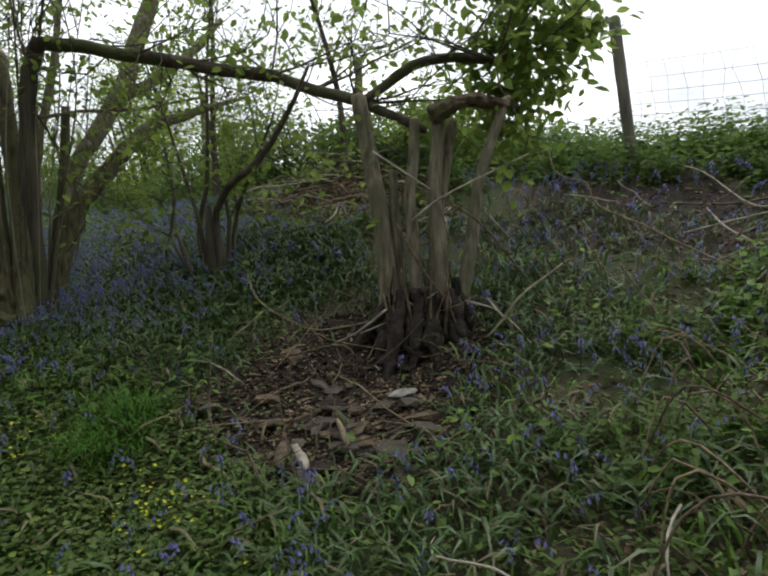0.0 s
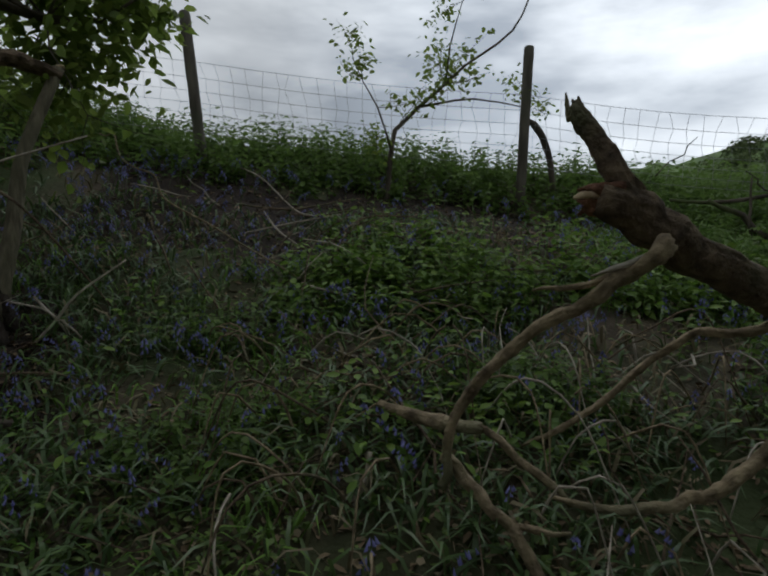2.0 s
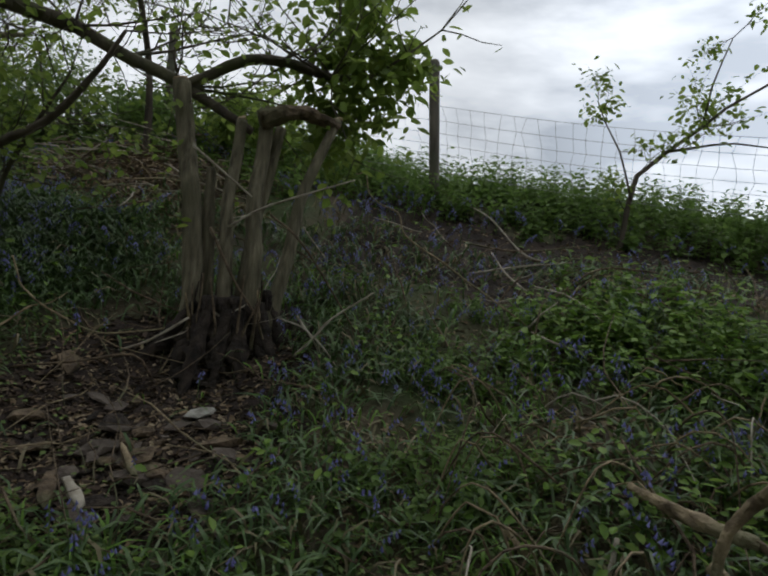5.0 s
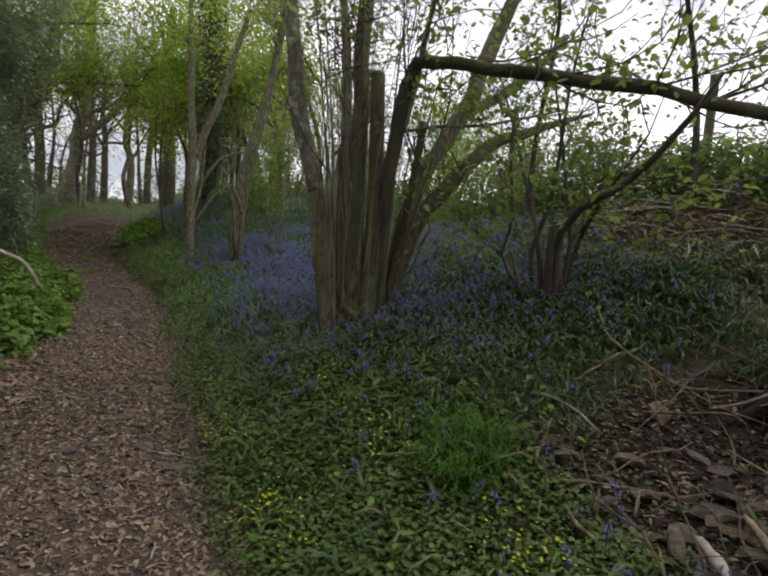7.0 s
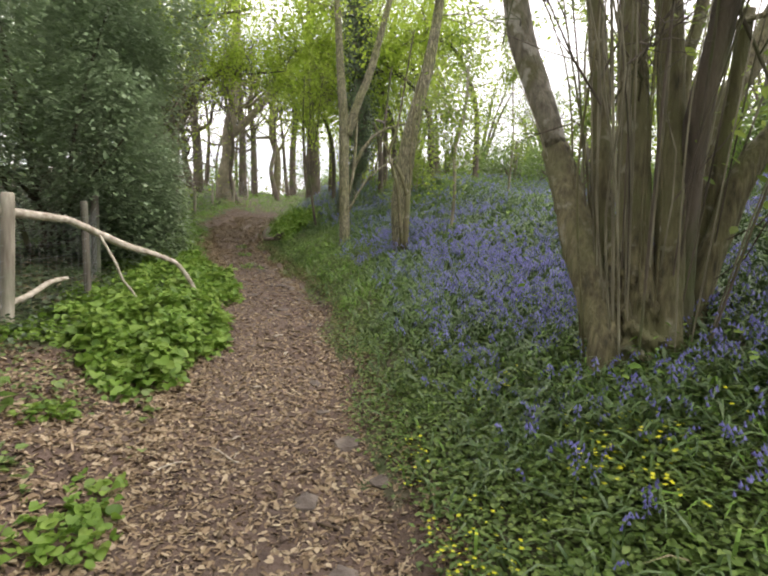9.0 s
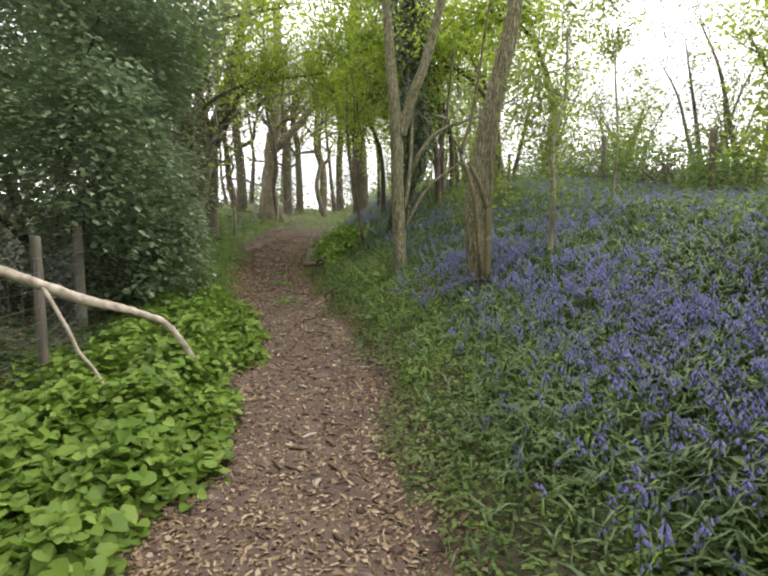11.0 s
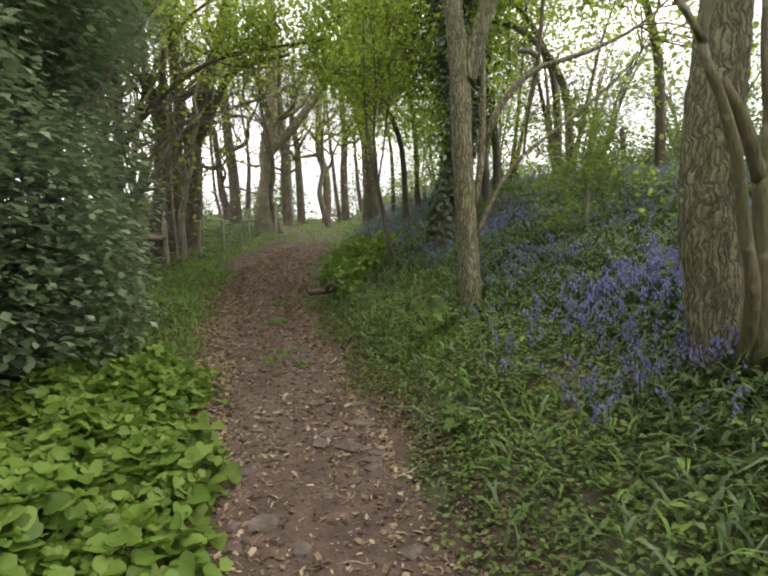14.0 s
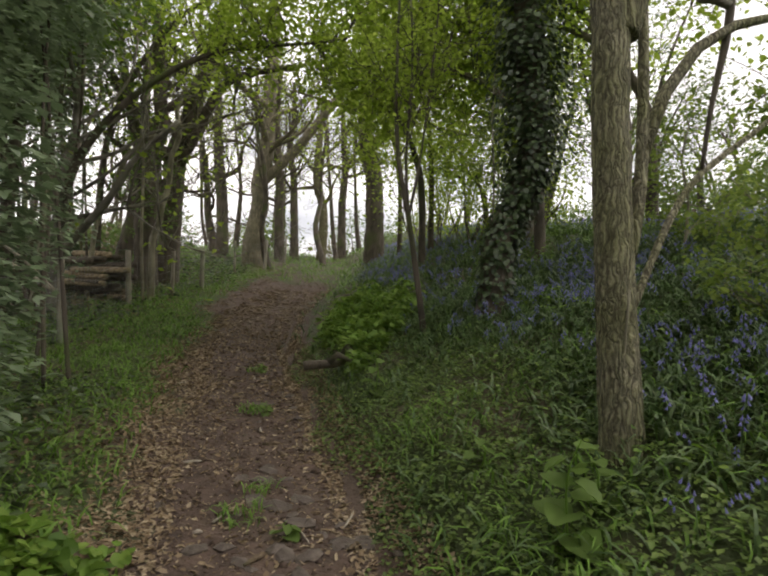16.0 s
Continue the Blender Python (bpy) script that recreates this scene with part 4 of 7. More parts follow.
knot = tree("stout trunk with ribbed braided bark and smooth side stems", [
    ([(-6.65, 7.72, 1.2), (-6.72, 7.73, 1.92), (-6.74, 7.78, 2.45), (-6.72, 7.88, 3.12), (-6.68, 8.02, 3.75), (-6.6, 8.2, 4.6), (-6.5, 8.4, 6.5)], [0.125, 0.14, 0.125, 0.10, 0.088, 0.06])],
    BARK_FURROW, SPRING, (30, 1.2, 0.011), (2, 0.075, 0.12), 23, 2, sides=16, lumps=0.07, start=0.7, furrow=0.06, twist=0.3)
for k, (pts, rad) in enumerate((
        ([(-6.53, 7.7, 1.2), (-6.47, 7.58, 1.55), (-6.46, 7.59, 1.8), (-6.48, 7.61, 2.23)], [0.06, 0.05, 0.042, 0.04]),
        ([(-6.48, 7.61, 2.2), (-6.47, 7.65, 2.48), (-6.49, 7.65, 2.76), (-6.5, 7.68, 3.06), (-6.51, 7.72, 3.6), (-6.4, 7.8, 4.4)], [0.026, 0.02, 0.016, 0.008]),
        ([(-6.48, 7.6, 2.2), (-6.53, 7.52, 2.47), (-6.61, 7.46, 2.67)], [0.03, 0.028, 0.024]),
        ([(-6.56, 7.66, 1.25), (-6.47, 7.47, 1.71), (-6.5, 7.45, 2.0), (-6.53, 7.42, 2.32), (-6.58, 7.38, 2.56), (-6.65, 7.34, 2.83), (-6.6, 7.41, 3.12), (-6.57, 7.47, 3.5), (-6.4, 7.5, 4.6)], [0.04, 0.028, 0.024, 0.021, 0.019, 0.010]),
        ([(-6.64, 7.34, 2.8), (-6.7, 7.3, 2.94), (-6.74, 7.27, 3.02)], [0.018, 0.016, 0.014]))):
    part("side_stem", tube(pts, rad, 12, 0.06, 0.05, 910 + k), BARK_HAZEL, knot, "smooth olive side stem")


tree("slender sapling with a bent stem", [
    ([(-12.07, 10.6, 1.4), (-12.15, 10.5, 2.37), (-12.22, 10.42, 2.99), (-12.32, 10.33, 3.66), (-12.36, 10.3, 4.40), (-12.36, 10.3, 5.53)], [0.04, 0.036, 0.032, 0.022, 0.014]),
    ([(-12.22, 10.42, 2.99), (-12.27, 10.4, 3.67), (-12.24, 10.42, 4.69), (-12.28, 10.4, 5.5)], [0.02, 0.016, 0.01]),
    ([(-12.22, 10.42, 3.0), (-12.14, 10.5, 3.7), (-12.1, 10.6, 4.7), (-12.0, 10.6, 5.6)], [0.018, 0.014, 0.008])], BARK_DARK, SPRING, (26, 0.9, 0.008), (2, 0.055, 0.06), 24, 2, "sapling", "sapling", 8)
tree("thin young sapling among bluebells", [
    ([(-6.0, 8.1, 1.5), (-6.02, 8.18, 2.29), (-6.07, 8.22, 2.98), (-6.01, 8.33, 3.46), (-6.02, 8.37, 4.2)], [0.028, 0.024, 0.018, 0.01])], BARK_ROD, HAZEL, (22, 0.7, 0.007), (2, 0.055, 0.05), 25, 2, "sapling", "sapling", 8)
for k, (s, v, hh) in enumerate(((13.2, 3.0, 1.1), (15.0, 3.6, 1.3), (7.3, 3.6, 2.6), (17.5, 2.4, 3.2), (21, 3.6, 3.6), (11.6, 4.6, 2.8))):
    x, y = plan(s, v)
    z = float(height(x, y))
    tree("thin leafy sapling on the bluebell bank", [([(x, y, z), (x + 0.04, y + 0.03, z + hh * 0.4), (x - 0.05, y + 0.06, z + hh * 0.75), (x + 0.03, y, z + hh)], [0.018, 0.014, 0.006])],
         BARK_ROD, HAZEL, (16, 0.5, 0.006), (2, 0.055, 0.05), 300 + k, 2, "sapling", "sapling", 6, group="saplings on the bank")

# hawthorn by the upper fence
tree("small hawthorn in young leaf beside the fence", [
    ([(4.96, 4.25, 1.7), (5.07, 4.28, 2.74), (5.32, 4.21, 3.00), (5.60, 4.12, 3.27), (5.81, 4.07, 3.48), (6.32, 3.86, 3.92), (6.6, 3.8, 4.5)], [0.026, 0.021, 0.017, 0.013, 0.008]),
    ([(5.02, 4.25, 2.5), (4.9, 4.36, 2.95), (4.78, 4.46, 3.2), (4.7, 4.52, 3.4)], [0.011, 0.007, 0.004]),
    ([(5.6, 4.12, 3.27), (5.62, 4.1, 3.65), (5.72, 4.05, 4.1)], [0.013, 0.009, 0.005]),
    ([(5.32, 4.21, 3.0), (5.9, 4.0, 3.15), (6.4, 3.7, 3.1)], [0.014, 0.01, 0.006])], BARK_DARK, HAZEL, (17, 0.42, 0.005), (1, 0.066, 0.04), 31, 2, "hawthorn", "tree", 8, start=0.25, bearing=(0, 0, 2, 3, 1))
# leafy sprays at the wood's edge over the bank
for k, (x, y, tx, ty, tz) in enumerate(((0.6, 6.9, 0.3, 5.9, 4.6), (-1.4, 7.8, -1.0, 6.8, 4.8))):
    z = float(height(x, y))
    tree("slender hedge tree with sparse spring leaves", [([(x, y, z), (x * 0.8 + tx * 0.2, y * 0.8 + ty * 0.2, z * 0.5 + tz * 0.5), (tx, ty, tz), (tx - 0.3, ty - 0.3, tz + 1.0)], [0.05, 0.035, 0.02, 0.01])],
         BARK_DARK, HAZEL, (26, 0.9, 0.008), (1, 0.075, 0.07), 330 + k, 2, "hedge_tree", "tree", 8, group="hedge trees", start=0.4)

# far wood along the path's end
FAR = [
    ([(-26.68, 16.74, 2.6), (-26.53, 16.87, 5.31), (-26.38, 17.01, 7.59), (-26.30, 17.07, 10.42), (-26.28, 17.05, 13.25)], [0.34, 0.29, 0.24, 0.17], BARK_STOOL, [([(-26.49, 16.91, 6.2), (-25.66, 17.77, 7.43), (-25.03, 18.42, 8.59), (-24.16, 19.33, 10.33), (-23.28, 20.24, 12.26)], [0.2, 0.18, 0.1])]),
    ([(-29.79, 20.72, 3.3), (-29.84, 20.65, 6.12), (-30.02, 20.43, 8.92), (-29.93, 20.50, 12.0)], [0.21, 0.18, 0.14, 0.08], BARK_DARK, []),
    ([(-28.53, 19.14, 3.2), (-28.58, 19.07, 6.23), (-28.74, 18.87, 9.45), (-28.62, 18.96, 12.0)], [0.2, 0.17, 0.1], BARK_DARK, []),
    ([(-30.54, 22.83, 4.2), (-30.52, 22.83, 6.48), (-30.73, 22.58, 8.73), (-30.57, 22.73, 12.0)], [0.22, 0.2, 0.12], BARK_HAZEL, []),
    ([(-22.36, 19.12, 3.9), (-22.43, 19.01, 6.45), (-22.60, 18.81, 9.07), (-22.56, 18.81, 13.0)], [0.33, 0.29, 0.25, 0.17], BARK_DARK, [([(-22.5, 18.9, 7.2), (-21.9, 19.6, 8.6), (-21.5, 20.1, 11)], [0.18, 0.14, 0.08])]),
    ([(-30.33, 17.24, 3.0), (-30.33, 17.22, 5.71), (-30.49, 17.02, 8.29), (-30.62, 16.85, 12)], [0.26, 0.22, 0.12], BARK_DARK, []),
    ([(-32.52, 17.84, 3.2), (-32.64, 17.69, 5.52), (-32.91, 17.38, 9.0)], [0.2, 0.16, 0.1], BARK_DARK, []),
    ([(-22.64, 11.82, 1.87), (-22.54, 11.92, 4.82), (-22.29, 12.16, 6.55), (-21.96, 12.50, 8.14), (-21.34, 13.00, 11.02)], [0.30, 0.26, 0.21, 0.13], BARK_DARK, [([(-22.36, 11.99, 5.37), (-21.08, 12.36, 7.07), (-20.42, 12.71, 7.46), (-19.31, 13.46, 7.63)], [0.14, 0.11, 0.06]), ([(-22.59, 11.76, 4.24), (-23.38, 11.20, 6.05), (-23.83, 10.74, 9.33)], [0.2, 0.15, 0.08])]),
    ([(-22.30, 11.18, 2.0), (-22.24, 11.23, 4.67), (-22.10, 11.37, 6.31), (-22.21, 11.22, 9.19)], [0.24, 0.2, 0.12], BARK_DARK, []),
    ([(-24.89, 11.36, 2.2), (-24.62, 11.63, 4.30), (-24.50, 11.73, 6.17), (-24.43, 11.80, 9)], [0.22, 0.18, 0.1], BARK_DARK, []),
    ([(-31.33, 24.90, 4.8), (-31.30, 24.89, 8.71), (-31.46, 24.68, 12.75)], [0.22, 0.18, 0.1], BARK_DARK, []),
    ([(-18.6, 8.3, 1.6), (-18.7, 8.4, 3.2), (-18.84, 8.6, 4.64), (-18.83, 8.7, 7)], [0.11, 0.09, 0.06], BARK_PALE, [([(-18.6, 8.4, 2.6), (-17.59, 8.88, 3.6), (-17.2, 9.12, 4.2), (-16.65, 9.57, 4.80)], [0.06, 0.05, 0.03])]),
]
def rising_limbs(pts, rad, count, seed):
    """Crooked limbs that leave a tall trunk and climb outwards."""
    q = np.random.RandomState(seed)
    c, w = curve_points(pts, 0.3)
    out = []
    for i in range(count):
        k = int(len(c) * q.uniform(0.3, 0.75))
        a0, ln = q.uniform(0, 6.28), q.uniform(1.8, 4.2)
        p, d, line = c[k].copy(), np.array([math.cos(a0), math.sin(a0), q.uniform(0.2, 0.9)]), [c[k].copy()]
        for _ in range(4):
            d = d / np.linalg.norm(d) + q.randn(3) * 0.28 + np.array([0, 0, 0.15])
            p = p + d / np.linalg.norm(d) * ln / 4
            line.append(p.copy())
        r0 = float(np.interp(w[k], np.linspace(0, 1, len(rad)), rad)) * q.uniform(0.35, 0.6)
        out.append((line, [r0, r0 * 0.75, r0 * 0.45, r0 * 0.2]))
    return out


for k, (pts, rad, bark, more) in enumerate(FAR):
    more = more + rising_limbs(pts, rad, 8, 2400 + k)
    tree("tall woodland trunk with sparse spring foliage", [(gnarled(pts, 0.09, 2500 + k), rad)] + more, bark, SPRING, (34, 1.7, 0.02), (1, 0.13, 0.22), 400 + k, 2, "woodland_tree", "tree", 10, DIAMOND, group="woodland trees", start=0.4)
for k in range(30):
    s, v = rg.uniform(30, 50), rg.uniform(-16, 3)
    if k > 19:
        s, v = rg.uniform(24, 36), rg.uniform(-18, -8)
    x, y = plan(s, v)
    z = float(height(x, y))
    top = rg.uniform(8, 13)
    lean = rg.randn(2) * 0.9
    pts = [(x, y, z), (x + lean[0] * 0.3 + 0.35 * rg.randn(), y + lean[1] * 0.3 + 0.35 * rg.randn(), z + top * 0.3), (x + lean[0] * 0.5 + 0.35 * rg.randn(), y + lean[1] * 0.6 + 0.3 * rg.randn(), z + top * 0.6), (x + lean[0], y + lean[1], z + top)]
    rad = [rg.uniform(0.07, 0.15), 0.085, 0.06, 0.03]
    tree("thin crooked woodland tree seen against the sky", [(gnarled(pts, 0.12, 2550 + k), rad)] + rising_limbs(pts, rad, 6, 2450 + k), BARK_DARK, SPRING, (30, 1.6, 0.014), (1, 0.08, 0.25), 450 + k, 2, "woodland_tree", "tree", 8, DIAMOND, group="woodland trees", start=0.35)


# ---- shrubs ----
def bush(name, label, category, blobs, n, size, mat, template, seed, stems=8, wild=1.0, bark=BARK_DARK, thick=1.0):
    """A shrub: stems from its foot and leaves in lumpy shells round several centres."""
    r = np.random.RandomState(seed)
    c0 = blobs[0][0]
    z0 = float(height(c0[0], c0[1]))
    t = thing(name, (c0[0], c0[1], z0), label, category)
    for k in range(stems):
        b = blobs[r.randint(len(blobs))]
        p = np.array(b[0]) + r.randn(3) * np.array(b[1]) * 0.3
        f0 = np.array([c0[0] + r.randn() * 0.25, c0[1] + r.randn() * 0.25, z0 - 0.1])
        part("stem", tube([f0, f0 * 0.5 + p * 0.5 + r.randn(3) * 0.15, p], [0.05 * thick, 0.035 * thick, 0.012], 7, 0.25, 0.08, seed + k), bark, t)
    at, tl, yw = [], [], []
    for cen, ext in blobs:
        m = int(n * np.prod(ext) ** 0.6 / sum(np.prod(b[1]) ** 0.6 for b in blobs))
        d = r.randn(m, 3)
        d /= np.linalg.norm(d, axis=1)[:, None]
        lump = 1 + 0.16 * np.sin(5 * d[:, 0] + 3 * d[:, 2] + seed) * np.sin(6 * d[:, 1] - 4 * d[:, 2]) + 0.1 * np.sin(13 * d[:, 2] + 9 * d[:, 0])
        rad = (0.35 + 0.65 * r.rand(m) ** 0.5) * lump
        p = np.array(cen) + d * rad[:, None] * np.array(ext) + r.randn(m, 3) * 0.03
        at.append(p)
        yw.append(np.arctan2(d[:, 1], d[:, 0]) - 1.57 + r.randn(m) * 0.8)
        tl.append(-0.25 + wild * r.uniform(-0.85, 0.85, m))
    at, yw, tl = np.concatenate(at), np.concatenate(yw), np.concatenate(tl)
    ok = at[:, 2] > height(at[:, 0], at[:, 1]) + 0.03
    at, yw, tl = at[ok], yw[ok], tl[ok]
    part("foliage", strewn(template, at, size * r.uniform(0.6, 1.3, len(at)), yw, tl, r.randn(len(at)) * 0.4 * wild), mat, t, smooth=False)
    return t


def blob(s, v, z, es, ev, ez):
    x, y = plan(s, v)
    return ((x, y, float(height(x, y)) + z), ((es + ev) / 2, (es + ev) / 2, ez))


bush("holly", "large dark holly with glossy prickly leaves beyond the fence", "shrub",
     [blob(12.0, -3.6, 2.6, 2.2, 1.7, 3.0), blob(9.8, -4.3, 3.2, 1.8, 1.5, 2.8), blob(10.6, -2.4, 2.0, 1.0, 0.9, 1.3), blob(12.5, -2.6, 4.8, 2.0, 1.5, 2.2), blob(8.6, -4.8, 4.4, 1.8, 1.5, 2.4), blob(14.4, -3.6, 3.8, 1.5, 1.3, 2.4), blob(13.0, -2.6, 1.2, 1.1, 0.7, 1.1), blob(11.5, -2.5, 0.7, 1.3, 0.6, 0.8), blob(12.6, -2.0, 0.7, 0.75, 0.55, 0.85), blob(11.9, -2.1, 1.3, 0.8, 0.6, 1.0), blob(13.6, -2.3, 1.6, 0.8, 0.6, 1.2), blob(13.8, -2.8, 3.6, 1.0, 0.8, 1.2), blob(15.2, -3.2, 4.0, 1.0, 0.8, 1.1)], 98000, 0.092, HOLLY, DIAMOND, 61, 10, 0.55)
for k, (s, v, e, hh) in enumerate(((17.6, 0.45, 0.42, 0.34), (16.8, 0.6, 0.3, 0.24), (18.4, 0.6, 0.36, 0.26), (16.1, 0.62, 0.24, 0.17), (17.2, 0.95, 0.36, 0.3))):
    bush("herb_clump", "bright green leafy herb clump at the path edge", "plant", [blob(s, v, hh * 0.3, e, e, hh), blob(s + 0.3, v + 0.25, hh * 0.4, e * 0.6, e * 0.6, hh * 1.1), blob(s - 0.35, v - 0.1, hh * 0.2, e * 0.6, e * 0.6, hh * 0.6)], 2200, 0.09, BRIGHT, LEAF, 70 + k, 4)
# hedge and scrub along the crest of the bank
for k in range(16):
    s = -7 + k * 2.6 + rg.uniform(-0.6, 0.6)
    v = (8.2 if s < 4 else 6.9) + rg.uniform(-0.5, 1.4)
    big = rg.uniform(0.6, 1.1) * (0.55 if s < 2 else (1.05 if s < 7.5 else 0.6))
    if -6 < s < 1.2:
        continue
    bush("hedge_shrub", "sprawling green scrub along the top of the bank", "shrub", [blob(s, v, 0.5, 1.4, 1.0, 0.9 * big), blob(s + 0.8, v + 0.6, 1.0 * big, 1.1, 0.9, 1.0 * big)], 3600 if s < 7.5 else 1100, 0.07, FARLEAF if k % 2 else NETTLE, DIAMOND, 500 + k, 6)
for k, (s, v, hh, spread) in enumerate(((11.5, 7.6, 2.6, 0.8), (13.6, 8.4, 3.4, 1.0), (16.0, 9.2, 3.0, 1.1), (18.6, 8.4, 2.2, 1.0), (21.0, 9.6, 2.6, 1.1), (24.0, 8.4, 3.6, 1.3), (27.5, 9.6, 5.0, 1.6), (31, 7.4, 5.2, 1.7), (35, 5.6, 5.0, 1.8), (14.2, 11.5, 3.0, 1.2), (19.5, 12.5, 2.8, 1.3), (26, 13, 3.4, 1.6), (9.6, 8.6, 2.6, 0.8), (40, 8, 6.0, 2.2), (20.2, 5.8, 4.8, 1.4), (23.2, 5.4, 5.4, 1.5))):
    x, y = plan(s, v)
    z = float(height(x, y))
    q = np.random.RandomState(540 + k)
    boles = []
    for b in range(3):
        a0 = q.uniform(0, 6.28)
        ox, oy = math.cos(a0), math.sin(a0)
        boles.append(([(x + ox * 0.1, y + oy * 0.1, z - 0.1), (x + ox * spread * 0.35, y + oy * spread * 0.35, z + hh * 0.35), (x + ox * spread * 0.6, y + oy * spread * 0.75, z + hh * 0.7), (x + ox * spread, y + oy * spread, z + hh)], [0.05 + 0.008 * hh, 0.05, 0.03, 0.012]))
    tree("crooked scrub tree with thin pale green leaves on the bank top", boles, BARK_DARK, FARLEAF if k % 3 else SPRING, (50 if v < 8 else 26, 0.45 * hh ** 0.75, 0.01), (2, 0.08, 0.18) if v < 8 else (1, 0.075, 0.14), 540 + k, 2, "scrub_tree", "tree", 7, DIAMOND, group="scrub trees", start=0.25, bearing=(0, 1, 2))
for k, (s, v, r, hh) in enumerate(((12.5, 7.0, 0.9, 0.55), (15.2, 7.2, 1.0, 0.75), (17.6, 7.0, 1.1, 0.8), (20.4, 7.0, 1.2, 0.9), (10.2, 7.0, 0.8, 0.5), (16.4, 7.8, 1.2, 1.2), (19.0, 8.0, 1.2, 1.3), (22.0, 8.0, 1.3, 1.3), (13.8, 7.8, 1.0, 0.9), (23.6, 6.6, 1.3, 0.6), (8.0, 6.6, 0.9, 0.5), (6.4, 6.6, 0.9, 0.55))):
    bush("bramble_bush", "low bramble and fern scrub on the brow of the bank", "shrub", [blob(s, v, hh * 0.5, r, r * 0.7, hh), blob(s + r * 0.6, v + 0.4, hh * 0.6, r * 0.7, r * 0.6, hh * 0.8)], 2200, 0.08, (NETTLE, FARLEAF, MERCURY)[k % 3], DIAMOND, 555 + k, 5, thick=0.3)
for k, (s, v, r, hh) in enumerate(((5.4, 6.3, 0.8, 1.5), (3.9, 6.4, 0.7, 0.85), (6.6, 6.4, 0.8, 1.1), (7.4, 6.6, 0.8, 1.7), (8.6, 6.6, 0.9, 1.4), (2.8, 6.6, 0.7, 0.75), (4.7, 6.9, 0.8, 1.2))):
    bush("brow_scrub", "tangled green scrub on the brow behind the stool", "shrub", [blob(s, v, hh * 0.45, r, r * 0.7, hh * 0.55), blob(s + r * 0.5, v + 0.3, hh * 0.55, r * 0.6, r * 0.5, hh * 0.5)], 3600, 0.075, (MERCURY, NETTLE, HAZEL)[k % 3], LEAF, 1570 + k, 8, thick=0.3)
for k, (s, v, z, r, hh) in enumerate(((22.0, 3.4, 1.6, 0.9, 1.3), (24.6, 3.4, 1.8, 1.1, 1.5), (21.0, 4.6, 1.7, 0.9, 1.3), (27.2, 3.0, 1.8, 1.2, 1.6))):
    bush("beech_shrub", "young beech shrub in thin yellow-green leaf", "shrub", [blob(s, v, z, r, r, hh), blob(s + 0.5, v + 0.4, z * 0.6, r * 0.8, r * 0.8, hh * 0.7)], 1700, 0.085, SPRING, DIAMOND, 1590 + k, 7, thick=0.4)
# unseen trees added along the wood's edge, lower side of the path, for shade
for k, (s, v, r, hh) in enumerate(((-5.5, -5, 2.4, 3.0), (-1.5, -6, 2.6, 3.4), (2.5, -5.6, 2.2, 3.2), (5.8, -6.4, 2.2, 3.4), (-9, -2, 2.6, 3.0), (-10, 4, 2.4, 2.6), (0.5, -9, 3.0, 4.2), (7.5, -8.0, 2.6, 4.2))):
    bush("edge_shade_tree", "unseen dense dark tree added for shade at the edge of the wood", "tree", [blob(s, v, hh * 0.9, r, r * 0.9, hh * 0.8), blob(s + 0.6, v + 0.8, hh * 1.7, r, r, hh * 0.6)], 2600, 0.28, IVY if k % 2 else NETTLE, DIAMOND, 560 + k, 7)
# high crowns over the start of the path, mostly unseen, added to block skylight
for k, (s, v, z) in enumerate(((-3.5, -2.5, 6.0), (0.5, -3.4, 6.4), (-1.5, 0.2, 7.2), (3.5, -3.8, 6.0))):
    bush("shade_tree", "mostly unseen leafy crown added over the path to block sky light", "tree", [blob(s, v, z, 1.9, 1.7, 1.0), blob(s - 0.8, v - 1.0, z + 0.8, 1.8, 1.8, 1.0)], 3600, 0.16, NETTLE, DIAMOND, 590 + k, 3)
# more added crowns further back, darkening the ground by the fallen log
for k, (s, v, z) in enumerate(((-4.5, 1.2, 6.6), (-7.0, 0.5, 5.6), (-6.5, -2.5, 4.8))):
    bush("shade_tree", "mostly unseen leafy crown added over the path to block sky light", "tree", [blob(s, v, z, 2.2, 2.0, 1.1), blob(s - 0.8, v - 1.0, z + 0.8, 2.0, 1.8, 1.0)], 4600, 0.16, NETTLE, DIAMOND, 720 + k, 3)
for k, (s, v, z, r) in enumerate(((17.3, -4.3, 3.6, 1.0), (16.3, -4.3, 3.6, 1.0), (18.4, -4.4, 4.8, 1.0), (19.6, -5.0, 4.6, 1.0), (15.4, -4.0, 4.4, 0.9), (14.9, -3.3, 3.9, 0.8), (16.6, -3.3, 4.2, 0.8), (15.6, -2.8, 4.6, 0.7), (17.0, -4.6, 5.0, 1.1), (18.2, -5.0, 4.2, 1.1), (16.2, -5.2, 3.4, 1.2))):
    bush("undergrowth_tree", "dark mossy undergrowth tree beyond the fence", "tree", [blob(s, v, z, r, r, r * 0.8), blob(s - 0.3, v - 1.2, z * 0.7, r, r, r)], 2800, 0.11, (HOLLY, NETTLE, NETTLE)[k % 3], DIAMOND, 740 + k, 2, thick=0.5)
